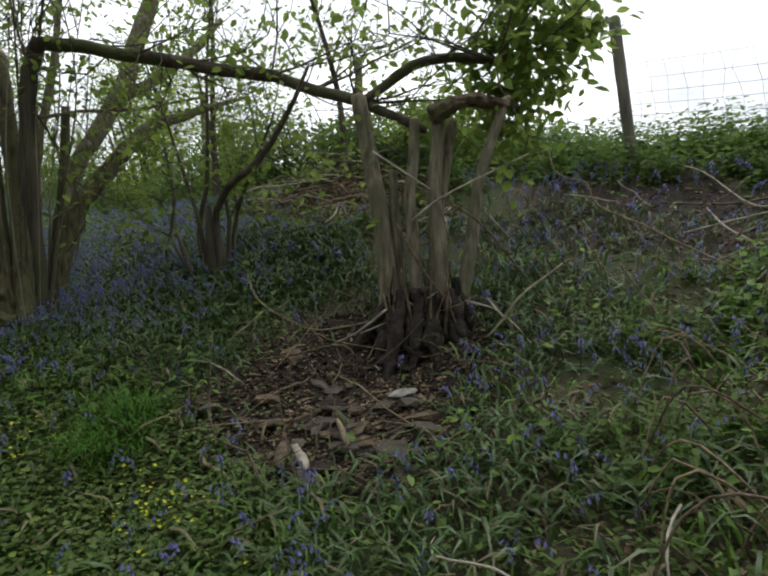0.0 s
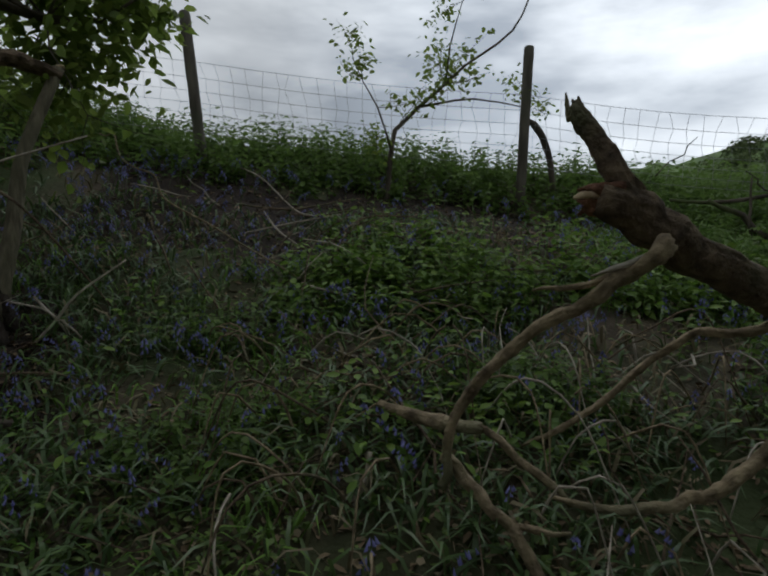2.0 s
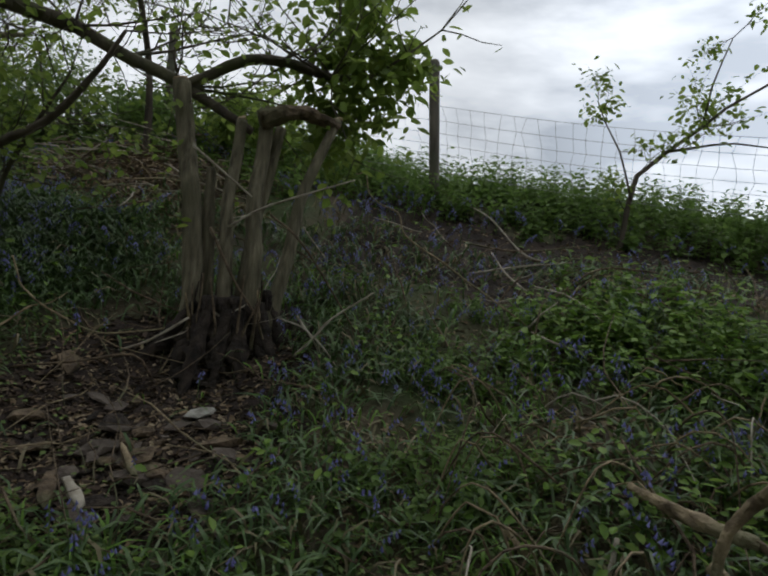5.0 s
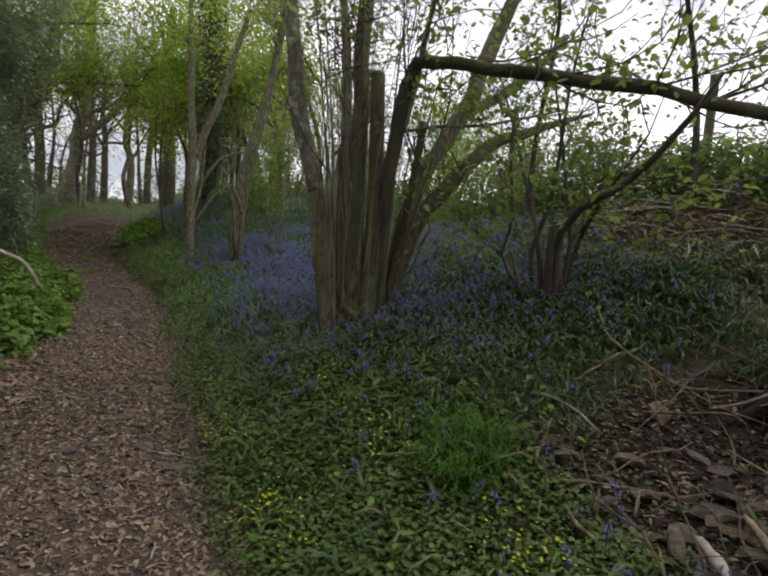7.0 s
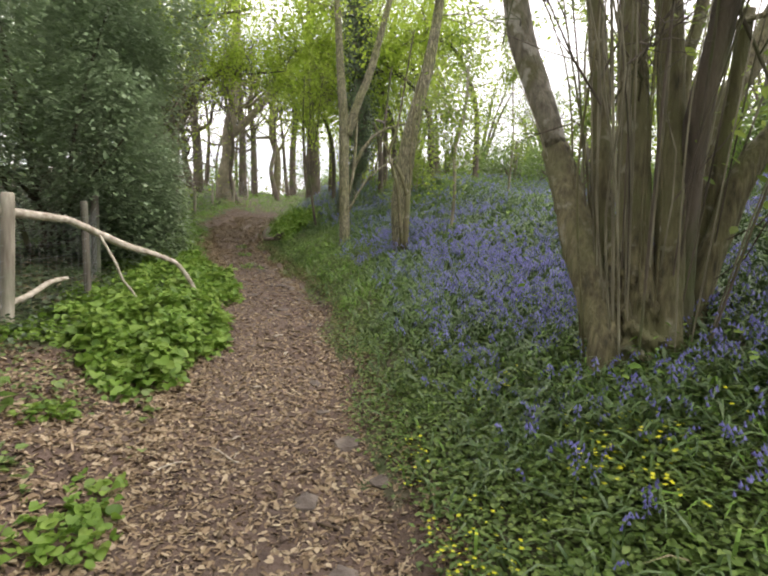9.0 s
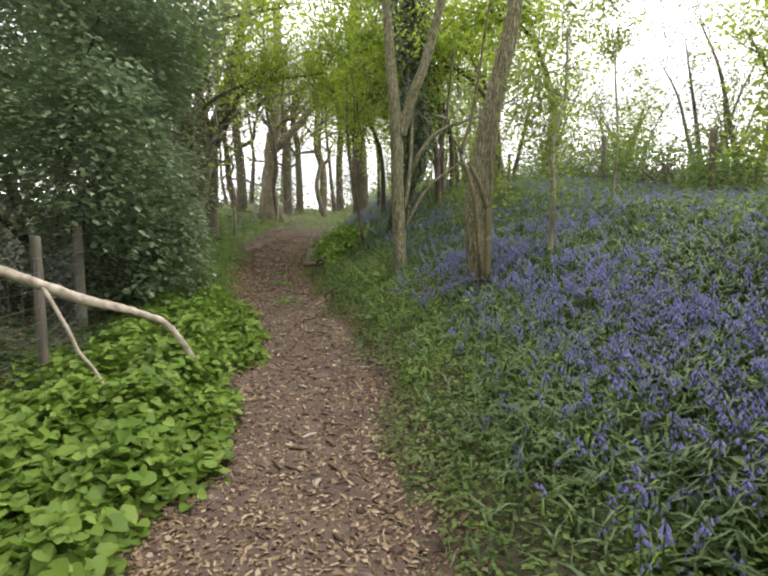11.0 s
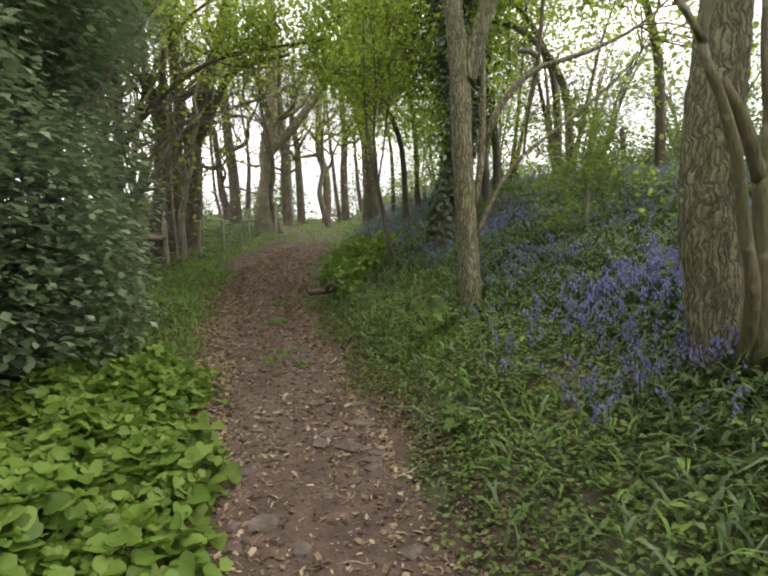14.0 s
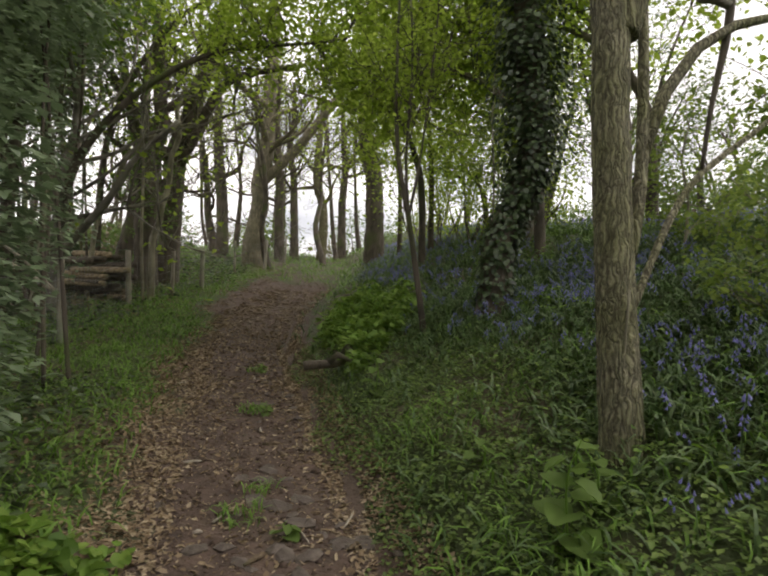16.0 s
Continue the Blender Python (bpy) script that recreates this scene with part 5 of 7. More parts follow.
# dark undergrowth and crowns on the lower side, beyond the holly
for k, (s, v, z, r, hh, dens) in enumerate(((21.5, -6.0, 4.6, 1.4, 1.3, 9000), (20.6, -5.4, 5.8, 1.4, 1.2, 9000), (22.6, -5.0, 6.8, 1.4, 1.1, 8000), (19.4, -6.4, 3.6, 1.3, 1.3, 8000), (24.5, -6.5, 5.6, 1.7, 1.5, 8000), (16.5, -5.2, 3.6, 1.5, 2.0, 7000), (18.5, -5.6, 4.6, 1.6, 1.6, 6000), (15.5, -4.4, 5.4, 1.5, 0.9, 6000), (20.5, -5.0, 5.6, 1.8, 1.0, 6000))):
    bush("undergrowth_tree", "dark mossy undergrowth tree beyond the fence", "tree", [blob(s, v, z, r, r, hh), blob(s + 0.7, v - 0.6, z + 0.8, r * 0.8, r * 0.8, hh * 0.8)], dens // (2 if z > 4.4 else 5), 0.125, HOLLY if k % 3 == 1 else NETTLE, DIAMOND, 640 + k, 2, thick=0.6)
for k in range(14):
    s, v = rg.uniform(24, 46), rg.uniform(-22, -6)
    bush("far_scrub", "low tangle of scrub and dead stems", "shrub", [blob(s, v, 0.5, 2.2, 2.0, 0.9)], 1500, 0.2, (IVY, FARLEAF, DRYGRASS)[k % 3], DIAMOND, 660 + k, 4)
for k in range(9):
    s, v = 26 + k * 3.0 + rg.uniform(-1, 1), rg.uniform(-2.5, 5.0)
    if beyond(s, v) > 3.2:
        bush("far_scrub", "low tangle of scrub and dead stems", "shrub", [blob(s, v, 0.3, 1.4, 1.2, 0.7)], 1200, 0.16, (FARLEAF, DRYGRASS, NETTLE)[k % 3], DIAMOND, 680 + k, 4)
for k in range(12):
    s, v = 42 + rg.uniform(0, 14), -24 + k * 2.6 + rg.uniform(-0.8, 0.8)
    hh = rg.uniform(1.0, 2.2)
    bush("far_hedge", "pale twiggy hedge far behind the wood", "shrub", [blob(s, v, hh * 0.5, 2.2, 1.6, hh), blob(s + 1.0, v + 1.0, hh * 0.8, 1.6, 1.4, hh)], 1500, 0.2, FARLEAF if k % 3 else DRYGRASS, DIAMOND, 1210 + k, 6)
# dead and mossy limbs among the undergrowth by the log stack
snag = tree("mossy leaning trunk with bare dead limbs beyond the fence", [
    ([(-21.77, 11.02, 2.0), (-21.82, 10.96, 3.71), (-21.81, 10.96, 4.81), (-21.96, 10.78, 6.17), (-22.48, 10.22, 7.33)], [0.26, 0.24, 0.2, 0.12])], BARK_DARK, NETTLE, (26, 1.0, 0.012), (1, 0.12, 0.15), 801, 2, name="mossy_tree", start=0.2, furrow=0.05)
for k, (pts, rad) in enumerate((
        ([(-20.59, 9.36, 1.7), (-20.48, 9.47, 3.37), (-20.28, 9.67, 3.92), (-20.08, 9.88, 4.79), (-19.77, 10.2, 5.23), (-19.4, 10.59, 5.44), (-19.03, 10.98, 5.58)], [0.05, 0.06, 0.055, 0.04, 0.02]),
        ([(-20.68, 10.72, 1.8), (-20.67, 10.72, 3.18), (-20.54, 10.86, 3.95), (-20.41, 10.98, 5.05), (-20.34, 11.04, 6.15), (-20.21, 11.18, 6.66), (-19.98, 11.42, 6.8)], [0.075, 0.07, 0.06, 0.05, 0.025]),
        ([(-20.3, 10.42, 1.8), (-20.33, 10.34, 4.75), (-20.32, 10.33, 6.05), (-20.25, 10.4, 6.78), (-20.32, 10.32, 7.59), (-20.61, 10.0, 8.35)], [0.03, 0.025, 0.03, 0.02]))):
    tree("slender pale dead tree leaning beyond the fence", [(gnarled(pts, 0.04, 806 + k), rad)], BARK_ROD, None, (9, 0.8, 0.012), (0, 0, 0), 805 + k, 2, name="dead_tree", start=0.3)
for k, (s, v, hh) in enumerate(((19.1, -4.5, 4.2), (20.2, -4.8, 4.0))):
    x, y = plan(s, v)
    z = float(height(x, y))
    tree("slender upright stem in the undergrowth", [([(x, y, z), (x + 0.1, y + 0.12, z + hh * 0.35), (x - 0.05, y + 0.2, z + hh * 0.7), (x + 0.15, y + 0.1, z + hh)], [0.035, 0.028, 0.012])], BARK_ROD, HOLLY, (18, 0.8, 0.008), (1, 0.10, 0.1), 815 + k, 2, name="undergrowth_sapling", category="sapling", start=0.25)
for k, pts in enumerate(([(-17.16, 7.16, 2.8), (-16.81, 7.54, 2.45), (-16.45, 7.9, 2.0)], [(-17.03, 7.15, 2.5), (-16.69, 7.52, 2.3), (-16.35, 7.86, 2.0)])):
    solo("dead_branch", tube(pts, [0.018, 0.022, 0.018], 8, 0.1, 0.08, 830 + k), STICK, "bleached dead branch leaning on the fence", "branch")
# canopy boughs over the path
for k, (x, y, z, fs, fv, r) in enumerate(((-15.45, 12.87, 6.1, 17.5, 3.2, 1.3), (-16.62, 12.52, 6.55, 21.5, 2.2, 1.4), (-14.3, 13.0, 6.9, 19.5, 4.0, 1.3), (-13.6, 13.5, 6.6, 17.0, 4.6, 1.2), (-15.0, 15.0, 6.0, 21.5, 4.6, 1.5), (-17.5, 17.4, 5.6, 24.5, 4.5, 1.7),
                                                  (-15.3, 11.9, 6.5, 20.0, -4.6, 1.2), (-20.5, 17.5, 7.5, 28.0, 2.6, 1.9), (-15.69, 10.67, 8.0, 19.5, -5.2, 1.6), (-14.07, 11.8, 8.3, 19.0, 3.6, 1.6), (-13.5, 13.6, 7.4, 18.0, 4.8, 1.3), (-9.9, 12.1, 6.6, 15.6, 5.4, 1.0), (-18.8, 15.0, 9.2, 24.6, 3.0, 1.9), (-18.9, 13.0, 9.4, 24, -5.5, 1.9))):
    fx, fy = plan(fs, fv)
    fz = float(height(fx, fy))
    tree("spreading young beech with fresh yellow-green leaves", [([(fx, fy, fz), (fx * 0.92 + x * 0.08, fy * 0.92 + y * 0.08, fz + (z - fz) * 0.55), (fx * 0.55 + x * 0.45, fy * 0.55 + y * 0.45, fz + (z - fz) * 0.9), (x, y, z)], [0.085, 0.07, 0.045, 0.02])],
         BARK_DARK, SPRING, (26, r, 0.014), (3, 0.105, 0.24), 600 + k, 2, "beech", "tree", 9, DIAMOND, group="young beeches", start=0.6)


# ---- fences ----
def fence_post(x, y, z0, z1, r, lean=(0, 0), seed=0):
    a, b = np.array([x, y, z0]), np.array([x + lean[0], y + lean[1], z1])
    return tube([a, a * 0.5 + b * 0.5, b - (b - a) * 0.01, b], [r, r, r, r * 0.8], 12, 0.12, 0.03, seed)


upper = thing("wire_fence", (6.3, 3.65, 2.0), "sheep-netting fence on leaning wooden posts along the field edge", "fence")
UP = [((3.51, 5.86), (3.69, 5.66)), ((6.3, 3.62), (6.22, 3.56)), ((8.2, 1.56), (8.0, 1.56)), ((0.7, 8.0), (0.7, 8.0)), ((10.4, -0.6), (10.4, -0.6)), ((-2.4, 10.2), (-2.4, 10.2)), ((12.8, -2.9), (12.8, -2.9))]
UPZ = [(1.9, 3.9), (1.8, 3.69), (1.3, 3.45), (2.6, 4.3), (0.9, 3.1), (2.9, 4.6), (0.7, 2.9)]
for k, ((top, foot), (z0, z1)) in enumerate(zip(UP, UPZ)):
    part("post", fence_post(foot[0], foot[1], z0, z1, 0.055, (top[0] - foot[0], top[1] - foot[1]), k), POST_SHADED, upper)
for k, (s, v) in enumerate(((9.0, 7.2), (12.2, 6.6), (15.4, 6.4), (18.6, 6.4), (21.8, 6.4))):
    x, y = plan(s, v)
    z = float(height(x, y))
    UP.append(((x, y), (x + 0.06 * rg.randn(), y + 0.06 * rg.randn())))
    UPZ.append((z - 0.2, z + 1.15))
    part("post", fence_post(*UP[-1][1], *UPZ[-1], 0.055, (UP[-1][0][0] - UP[-1][1][0], UP[-1][0][1] - UP[-1][1][1]), 60 + k), POST_SHADED, upper)
order = [11, 10, 9, 8, 7, 5, 3, 0, 1, 2, 4, 6]
for a, b in zip(order, order[1:]):
    pa, pb = np.array([*UP[a][0], UPZ[a][1]]), np.array([*UP[b][0], UPZ[b][1]])
    fa, fb = np.array([*UP[a][1], 0]), np.array([*UP[b][1], 0])
    n = int(np.linalg.norm(pb[:2] - pa[:2]) / 0.15)

    def along_net(t, drop):
        p = pa + (pb - pa) * t
        q = fa + (fb - fa) * t
        k = drop / 1.3
        z = p[2] - drop - 0.05 * math.sin(math.pi * t)
        return (p[0] * (1 - k) + q[0] * k, p[1] * (1 - k) + q[1] * k, z)

    net = [tube([along_net(t, d) for t in np.linspace(0, 1, 7)], [0.0028], 3, 1.0, 0, 0, False) for d in (0.50, 0.66, 0.80, 0.92, 1.03, 1.13, 1.22)]
    for i in range(n):
        t, j = (i + 0.5) / n, 0.12 / n
        net.append(tube([along_net(t + j * rg.randn(), d) for d in (0.50, 0.66, 0.80, 0.92, 1.03, 1.22)], [0.0022], 3, 1.0, 0, 0, False))
    part("wire_netting", merged(net), WIRE, upper, "thin galvanised sheep netting")

lower = thing("wire_fence", (-7.0, 2.5, 0.6), "post and wire netting fence on the lower side of the path", "fence")
LOW = [(-6.9, 2.5), (-8.1, 3.62), (-9.7, 4.3), (-11.8, 5.3), (-14.0, 6.6), (-16.3, 7.92), (-19.9, 10.0), (-22.4, 11.9), (-21.9, 12.5), (-24.8, 15.0), (-25.7, 16.7), (-4.6, 0.7), (-2.4, -0.9)]
LOW = [LOW[12], LOW[11]] + LOW[:7] + [(-20.9, 11.3), LOW[8], LOW[9], LOW[10], (-27.6, 18.8)]
tops = []
for k, (x, y) in enumerate(LOW):
    z = float(height(x, y))
    hh = 1.16 + 0.06 * rg.randn()
    part("post", fence_post(x, y, z - 0.2, z + hh, (0.058, 0.04)[k % 2], rg.randn(2) * 0.03, 20 + k), POST_SHADED if k in (3, 4) else POST, lower)
    tops.append((x, y, z, hh))
for (xa, ya, za, ha), (xb, yb, zb, hb) in zip(tops, tops[1:]):
    n = int(math.hypot(xb - xa, yb - ya) / 0.15)
    net = []
    for d in (0.08, 0.2, 0.33, 0.46, 0.6, 0.74, 0.88, 1.0):
        net.append(tube([(xa + (xb - xa) * t, ya + (yb - ya) * t, za + (zb - za) * t + d - 0.03 * math.sin(math.pi * t)) for t in (0, 0.25, 0.5, 0.75, 1)], [0.002], 3, 2.0, 0, 0, False))
    for i in range(n):
        t = (i + 0.5) / n
        x, y, z = xa + (xb - xa) * t, ya + (yb - ya) * t, za + (zb - za) * t
        net.append(tube([(x, y, z + 0.08), (x, y, z + 0.97)], [0.0015], 3, 2.0, 0, 0, False))
    part("wire_netting", merged(net), WIRE, lower, "rusty sheep netting")

# bleached branch hung over the lower fence
hung = thing("bleached_branch", (-6.7, 3.1, 0.9), "bare bleached branch hanging over the fence post onto the path verge", "branch")
part("branch", tube([(-6.9, 2.3, 1.74), (-6.99, 2.56, 1.69), (-7.32, 3.07, 1.65), (-7.43, 3.25, 1.62), (-7.43, 3.75, 1.39), (-7.33, 4.16, 1.25), (-7.30, 4.38, 1.12), (-7.29, 4.6, 0.76), (-7.27, 4.7, 0.5)], [0.034, 0.038, 0.03, 0.036, 0.024, 0.026, 0.016], 10, 0.04, 0.13, 8), STICK, hung)
part("side_branch", tube([(-7.42, 3.5, 1.5), (-7.29, 3.64, 1.15), (-7.29, 3.69, 1.01), (-7.22, 3.8, 0.83), (-7.18, 3.9, 0.55)], [0.018, 0.016, 0.01], 7, 0.06, 0.08, 9), STICK, hung)
solo("dead_branch", tube([(-6.9, 2.4, 0.82), (-7.05, 2.7, 0.9), (-7.36, 3.0, 1.0), (-7.5, 3.2, 1.02)], [0.03, 0.028, 0.02], 8, 0.08, 0.08, 10), STICK, "bleached dead branch leaning on the netting", "branch")


# ---- fallen wood ----
log = thing("fallen_log", (3.9, 0.3, 0.8), "broken mossy dead trunk leaning out of the bank with bare boughs", "log")
part("trunk", tube(gnarled([(3.017, 0.878, 1.837), (3.135, 0.808, 1.806), (3.226, 0.735, 1.736), (3.4, 0.67, 1.65), (3.76, 0.60, 1.54), (3.957, 0.527, 1.444), (4.161, 0.41, 1.306), (4.34, 0.301, 1.173), (4.7, 0.07, 0.93), (5.3, -0.32, 0.5)], 0.01, 59), [0.05, 0.074, 0.07, 0.069, 0.072, 0.08, 0.092, 0.11, 0.12, 0.125], 60, 0.03, 0.025, 11, True, 0.07, 0.25), DEADWOOD, log)
part("snag", tube([(3.16, 0.80, 1.79), (3.09, 0.84, 1.89), (3.065, 0.913, 2.017), (3.05, 0.971, 2.098), (3.045, 0.995, 2.135)], [0.055, 0.042, 0.036, 0.033, 0.027], 40, 0.02, 0.1, 12, True, 0.2, 0.3), DEADWOOD, log, "splintered upright snag")
for k, (x, y, z) in enumerate(((0.012, 0.008, 0.03), (-0.014, 0.016, 0.045), (-0.004, -0.014, 0.02), (0.016, -0.01, 0.035))):
    part("splinter", tube([(3.05 + x, 0.98 + y, 2.09), (3.047 + x * 1.1, 0.99 + y, 2.13), (3.042 + x, 1.0 + y, 2.135 + z)], [0.012, 0.010, 0.003], 7, 0.012, 0.2, 112 + k), TAN if k == 1 else DEADWOOD, log, "broken sliver of wood")
for k in range(11):
    x, y, z = 3.03 + rg.uniform(-0.01, 0.02), 0.86 + rg.uniform(-0.01, 0.02), 1.835 + rg.uniform(-0.045, 0.045)
    reach = rg.uniform(0.03, 0.075)
    part("torn_end", tube([(x + 0.04, y - 0.045, z), (x - 0.3 * reach, y + 0.35 * reach, z + rg.uniform(-0.01, 0.012)), (x - 0.655 * reach, y + 0.755 * reach, z + rg.uniform(-0.02, 0.02))], [0.02, 0.017, 0.003], 9, 0.012, 0.22, 13 + k), CUTWOOD if k == 4 else REDROT, log, "raw red rotten torn end")
for k, (pts, rad, m) in enumerate((
        ([(3.12, 0.70, 1.70), (3.071, 0.7, 1.671), (3.06, 0.747, 1.632), (3.014, 0.811, 1.576), (2.982, 0.867, 1.516), (2.939, 0.928, 1.469), (2.887, 1.002, 1.402), (2.839, 1.08, 1.305), (2.798, 1.146, 1.201), (2.748, 1.181, 1.091), (2.736, 1.189, 0.983), (2.73, 1.2, 0.86)], [0.036, 0.027, 0.024, 0.022, 0.020, 0.019, 0.0195, 0.018, 0.017, 0.016, 0.0155], TAN),
        ([(3.08, 0.72, 1.66), (3.027, 0.795, 1.607), (2.991, 0.858, 1.574), (2.935, 0.939, 1.555), (2.893, 1.003, 1.543)], [0.016, 0.0122, 0.0108, 0.0085, 0.003], TAN),
        ([(3.075, 0.71, 1.68), (3.01, 0.81, 1.622), (2.985, 0.86, 1.598)], [0.012, 0.009, 0.003], STICK))):
    part("bough", tube(gnarled(pts, 0.006, 60 + k), rad, 20, 0.016, 0.1, 20 + k, True, 0.2, 1.2), m, log)
STICKS = [
    ([(4.2, -0.05, 1.0), (3.942, 0.154, 1.216), (3.862, 0.249, 1.184), (3.736, 0.364, 1.164), (3.641, 0.46, 1.112), (3.584, 0.498, 1.043), (3.525, 0.543, 0.964), (3.428, 0.624, 0.858), (3.351, 0.699, 0.814), (3.225, 0.825, 0.782), (3.155, 0.904, 0.785), (3.064, 1.002, 0.812)], [0.034, 0.033, 0.032, 0.031, 0.028, 0.026, 0.025, 0.022, 0.019, 0.016, 0.008]),
    ([(2.767, 1.593, 1.04), (2.848, 1.447, 1.012), (2.927, 1.344, 0.995), (2.978, 1.243, 1.002)], [0.014, 0.026, 0.024, 0.02]),
    ([(2.973, 1.252, 1.007), (3.04, 1.128, 0.909), (3.093, 1.033, 0.847), (3.123, 0.943, 0.78)], [0.0145, 0.0162, 0.0161, 0.0088]),
    ([(2.757, 1.23, 0.952), (2.781, 1.144, 0.893), (2.786, 1.042, 0.835), (2.824, 0.98, 0.793), (2.828, 0.913, 0.722), (2.822, 0.842, 0.642), (2.83, 0.76, 0.55)], [0.025, 0.021, 0.0206, 0.019, 0.020, 0.02]),
    ([(2.813, 1.002, 0.79), (2.873, 0.911, 0.79), (2.931, 0.83, 0.80)], [0.0095, 0.0126, 0.005]),
    ([(3.859, 0.551, 1.45), (3.822, 0.628, 1.397), (3.67, 0.797, 1.375), (3.554, 0.904, 1.259), (3.424, 1.022, 1.082), (3.276, 1.153, 0.94), (3.205, 1.234, 0.88)], [0.012, 0.0165, 0.0149, 0.0139, 0.0129, 0.0118, 0.004]),
    ([(2.374, 1.747, 0.811), (2.411, 1.589, 0.747), (2.445, 1.469, 0.701), (2.458, 1.393, 0.651), (2.482, 1.323, 0.587)], [0.0104, 0.0133, 0.0138, 0.0135, 0.0142]),
    ([(2.641, 1.482, 0.908), (2.6, 1.452, 0.814), (2.525, 1.429, 0.727), (2.472, 1.405, 0.665)], [0.0087, 0.0111, 0.0099, 0.0064]),
    ([(2.186, 1.834, 0.652), (2.273, 1.733, 0.632), (2.343, 1.647, 0.646)], [0.0083, 0.0108, 0.0075]),
    ([(2.636, 1.227, 0.76), (2.639, 1.178, 0.691), (2.646, 1.118, 0.609)], [0.0096, 0.0134, 0.014]),
    ([(2.61, 5.44, 2.5), (2.63, 5.03, 2.45), (2.68, 4.60, 2.15), (2.77, 4.16, 1.9), (3.09, 3.57, 1.6), (3.45, 2.95, 1.25)], [0.005, 0.007, 0.006]),
]
for k, (pts, rad) in enumerate(STICKS):
    solo("dead_branch", tube(gnarled(pts, 0.006 if rad[0] > 0.006 else 0.03, 80 + k), rad, 18 if rad[0] > 0.006 else 7, 0.018, 0.1, 40 + k, True, 0.22, 1.2), STICK if k in (7, 8) else TAN, "bare pale dead branch lying on the bank", "branch", "dead branches on the bank")
brush = thing("fallen_branch", (6.6, 1.4, 1.7), "dark dead branch with bare twigs fallen below the fence", "branch")
for nm, pts, rad in (
        ("branch", [(6.86, 1.98, 2.10), (7.05, 1.75, 1.98), (7.2, 1.53, 1.77), (7.38, 1.28, 1.56), (7.5, 1.1, 1.35)], [0.02, 0.028, 0.028, 0.024, 0.02]),
        ("side_branch", [(6.83, 2.3, 2.11), (7.1, 1.98, 2.10), (7.45, 1.6, 2.2), (7.68, 1.35, 2.27)], [0.014, 0.02, 0.018, 0.008]),
        ("twig", [(7.13, 1.73, 2.32), (7.11, 1.71, 2.05), (7.1, 1.68, 1.79)], [0.008, 0.014, 0.012]),
        ("twig", [(6.5, 2.3, 2.3), (6.68, 2.14, 2.5), (6.75, 2.07, 2.66)], [0.007, 0.007, 0.004]),
        ("twig", [(7.45, 1.6, 2.2), (7.36, 1.75, 2.28), (7.3, 1.84, 2.4)], [0.009, 0.007, 0.004])):
    part(nm, tube(gnarled(pts, 0.02, 90 + len(brush.children)), rad, 9, 0.06, 0.1, 95 + len(brush.children)), BARK_DARK, brush)
solo("dead_branch", tube([(6.42, 3.74, 2.93), (6.467, 3.669, 2.949), (6.527, 3.581, 2.833), (6.564, 3.508, 2.653), (6.58, 3.46, 2.483), (6.6, 3.42, 2.2)], [0.02, 0.037, 0.035, 0.032, 0.027], 12, 0.05, 0.08, 120), BARK_DARK, "dark bent dead branch leaning on the fence post", "branch", "dead branches on the bank")
part("brace", tube([(8.05, 1.56, 2.45), (8.4, 1.49, 2.1), (8.68, 1.39, 1.75), (8.8, 1.35, 1.5)], [0.035, 0.05, 0.055, 0.05], 10, 0.08, 0.08, 121), POST, upper, "mossy slanting brace of the post")


def loose_stick(s, v, ln, r, yaw, lift=0.02, seed=0, m=STICK, rise=0.0):
    x, y = plan(s, v)
    q = np.random.RandomState(seed)
    pts = []
    for t in np.linspace(-0.5, 0.5, 5):
        px, py = x + math.cos(yaw) * ln * t + q.randn() * ln * 0.04, y + math.sin(yaw) * ln * t + q.randn() * ln * 0.04
        pts.append((px, py, float(height(px, py)) + lift + r + rise * (t + 0.5)))
    return solo("dead_stick", tube(pts, [r * 0.6, r, r, r * 0.5], 6, ln / 7, 0.1, seed), m, "thin dead stick lying on the ground", "stick", "dead sticks")


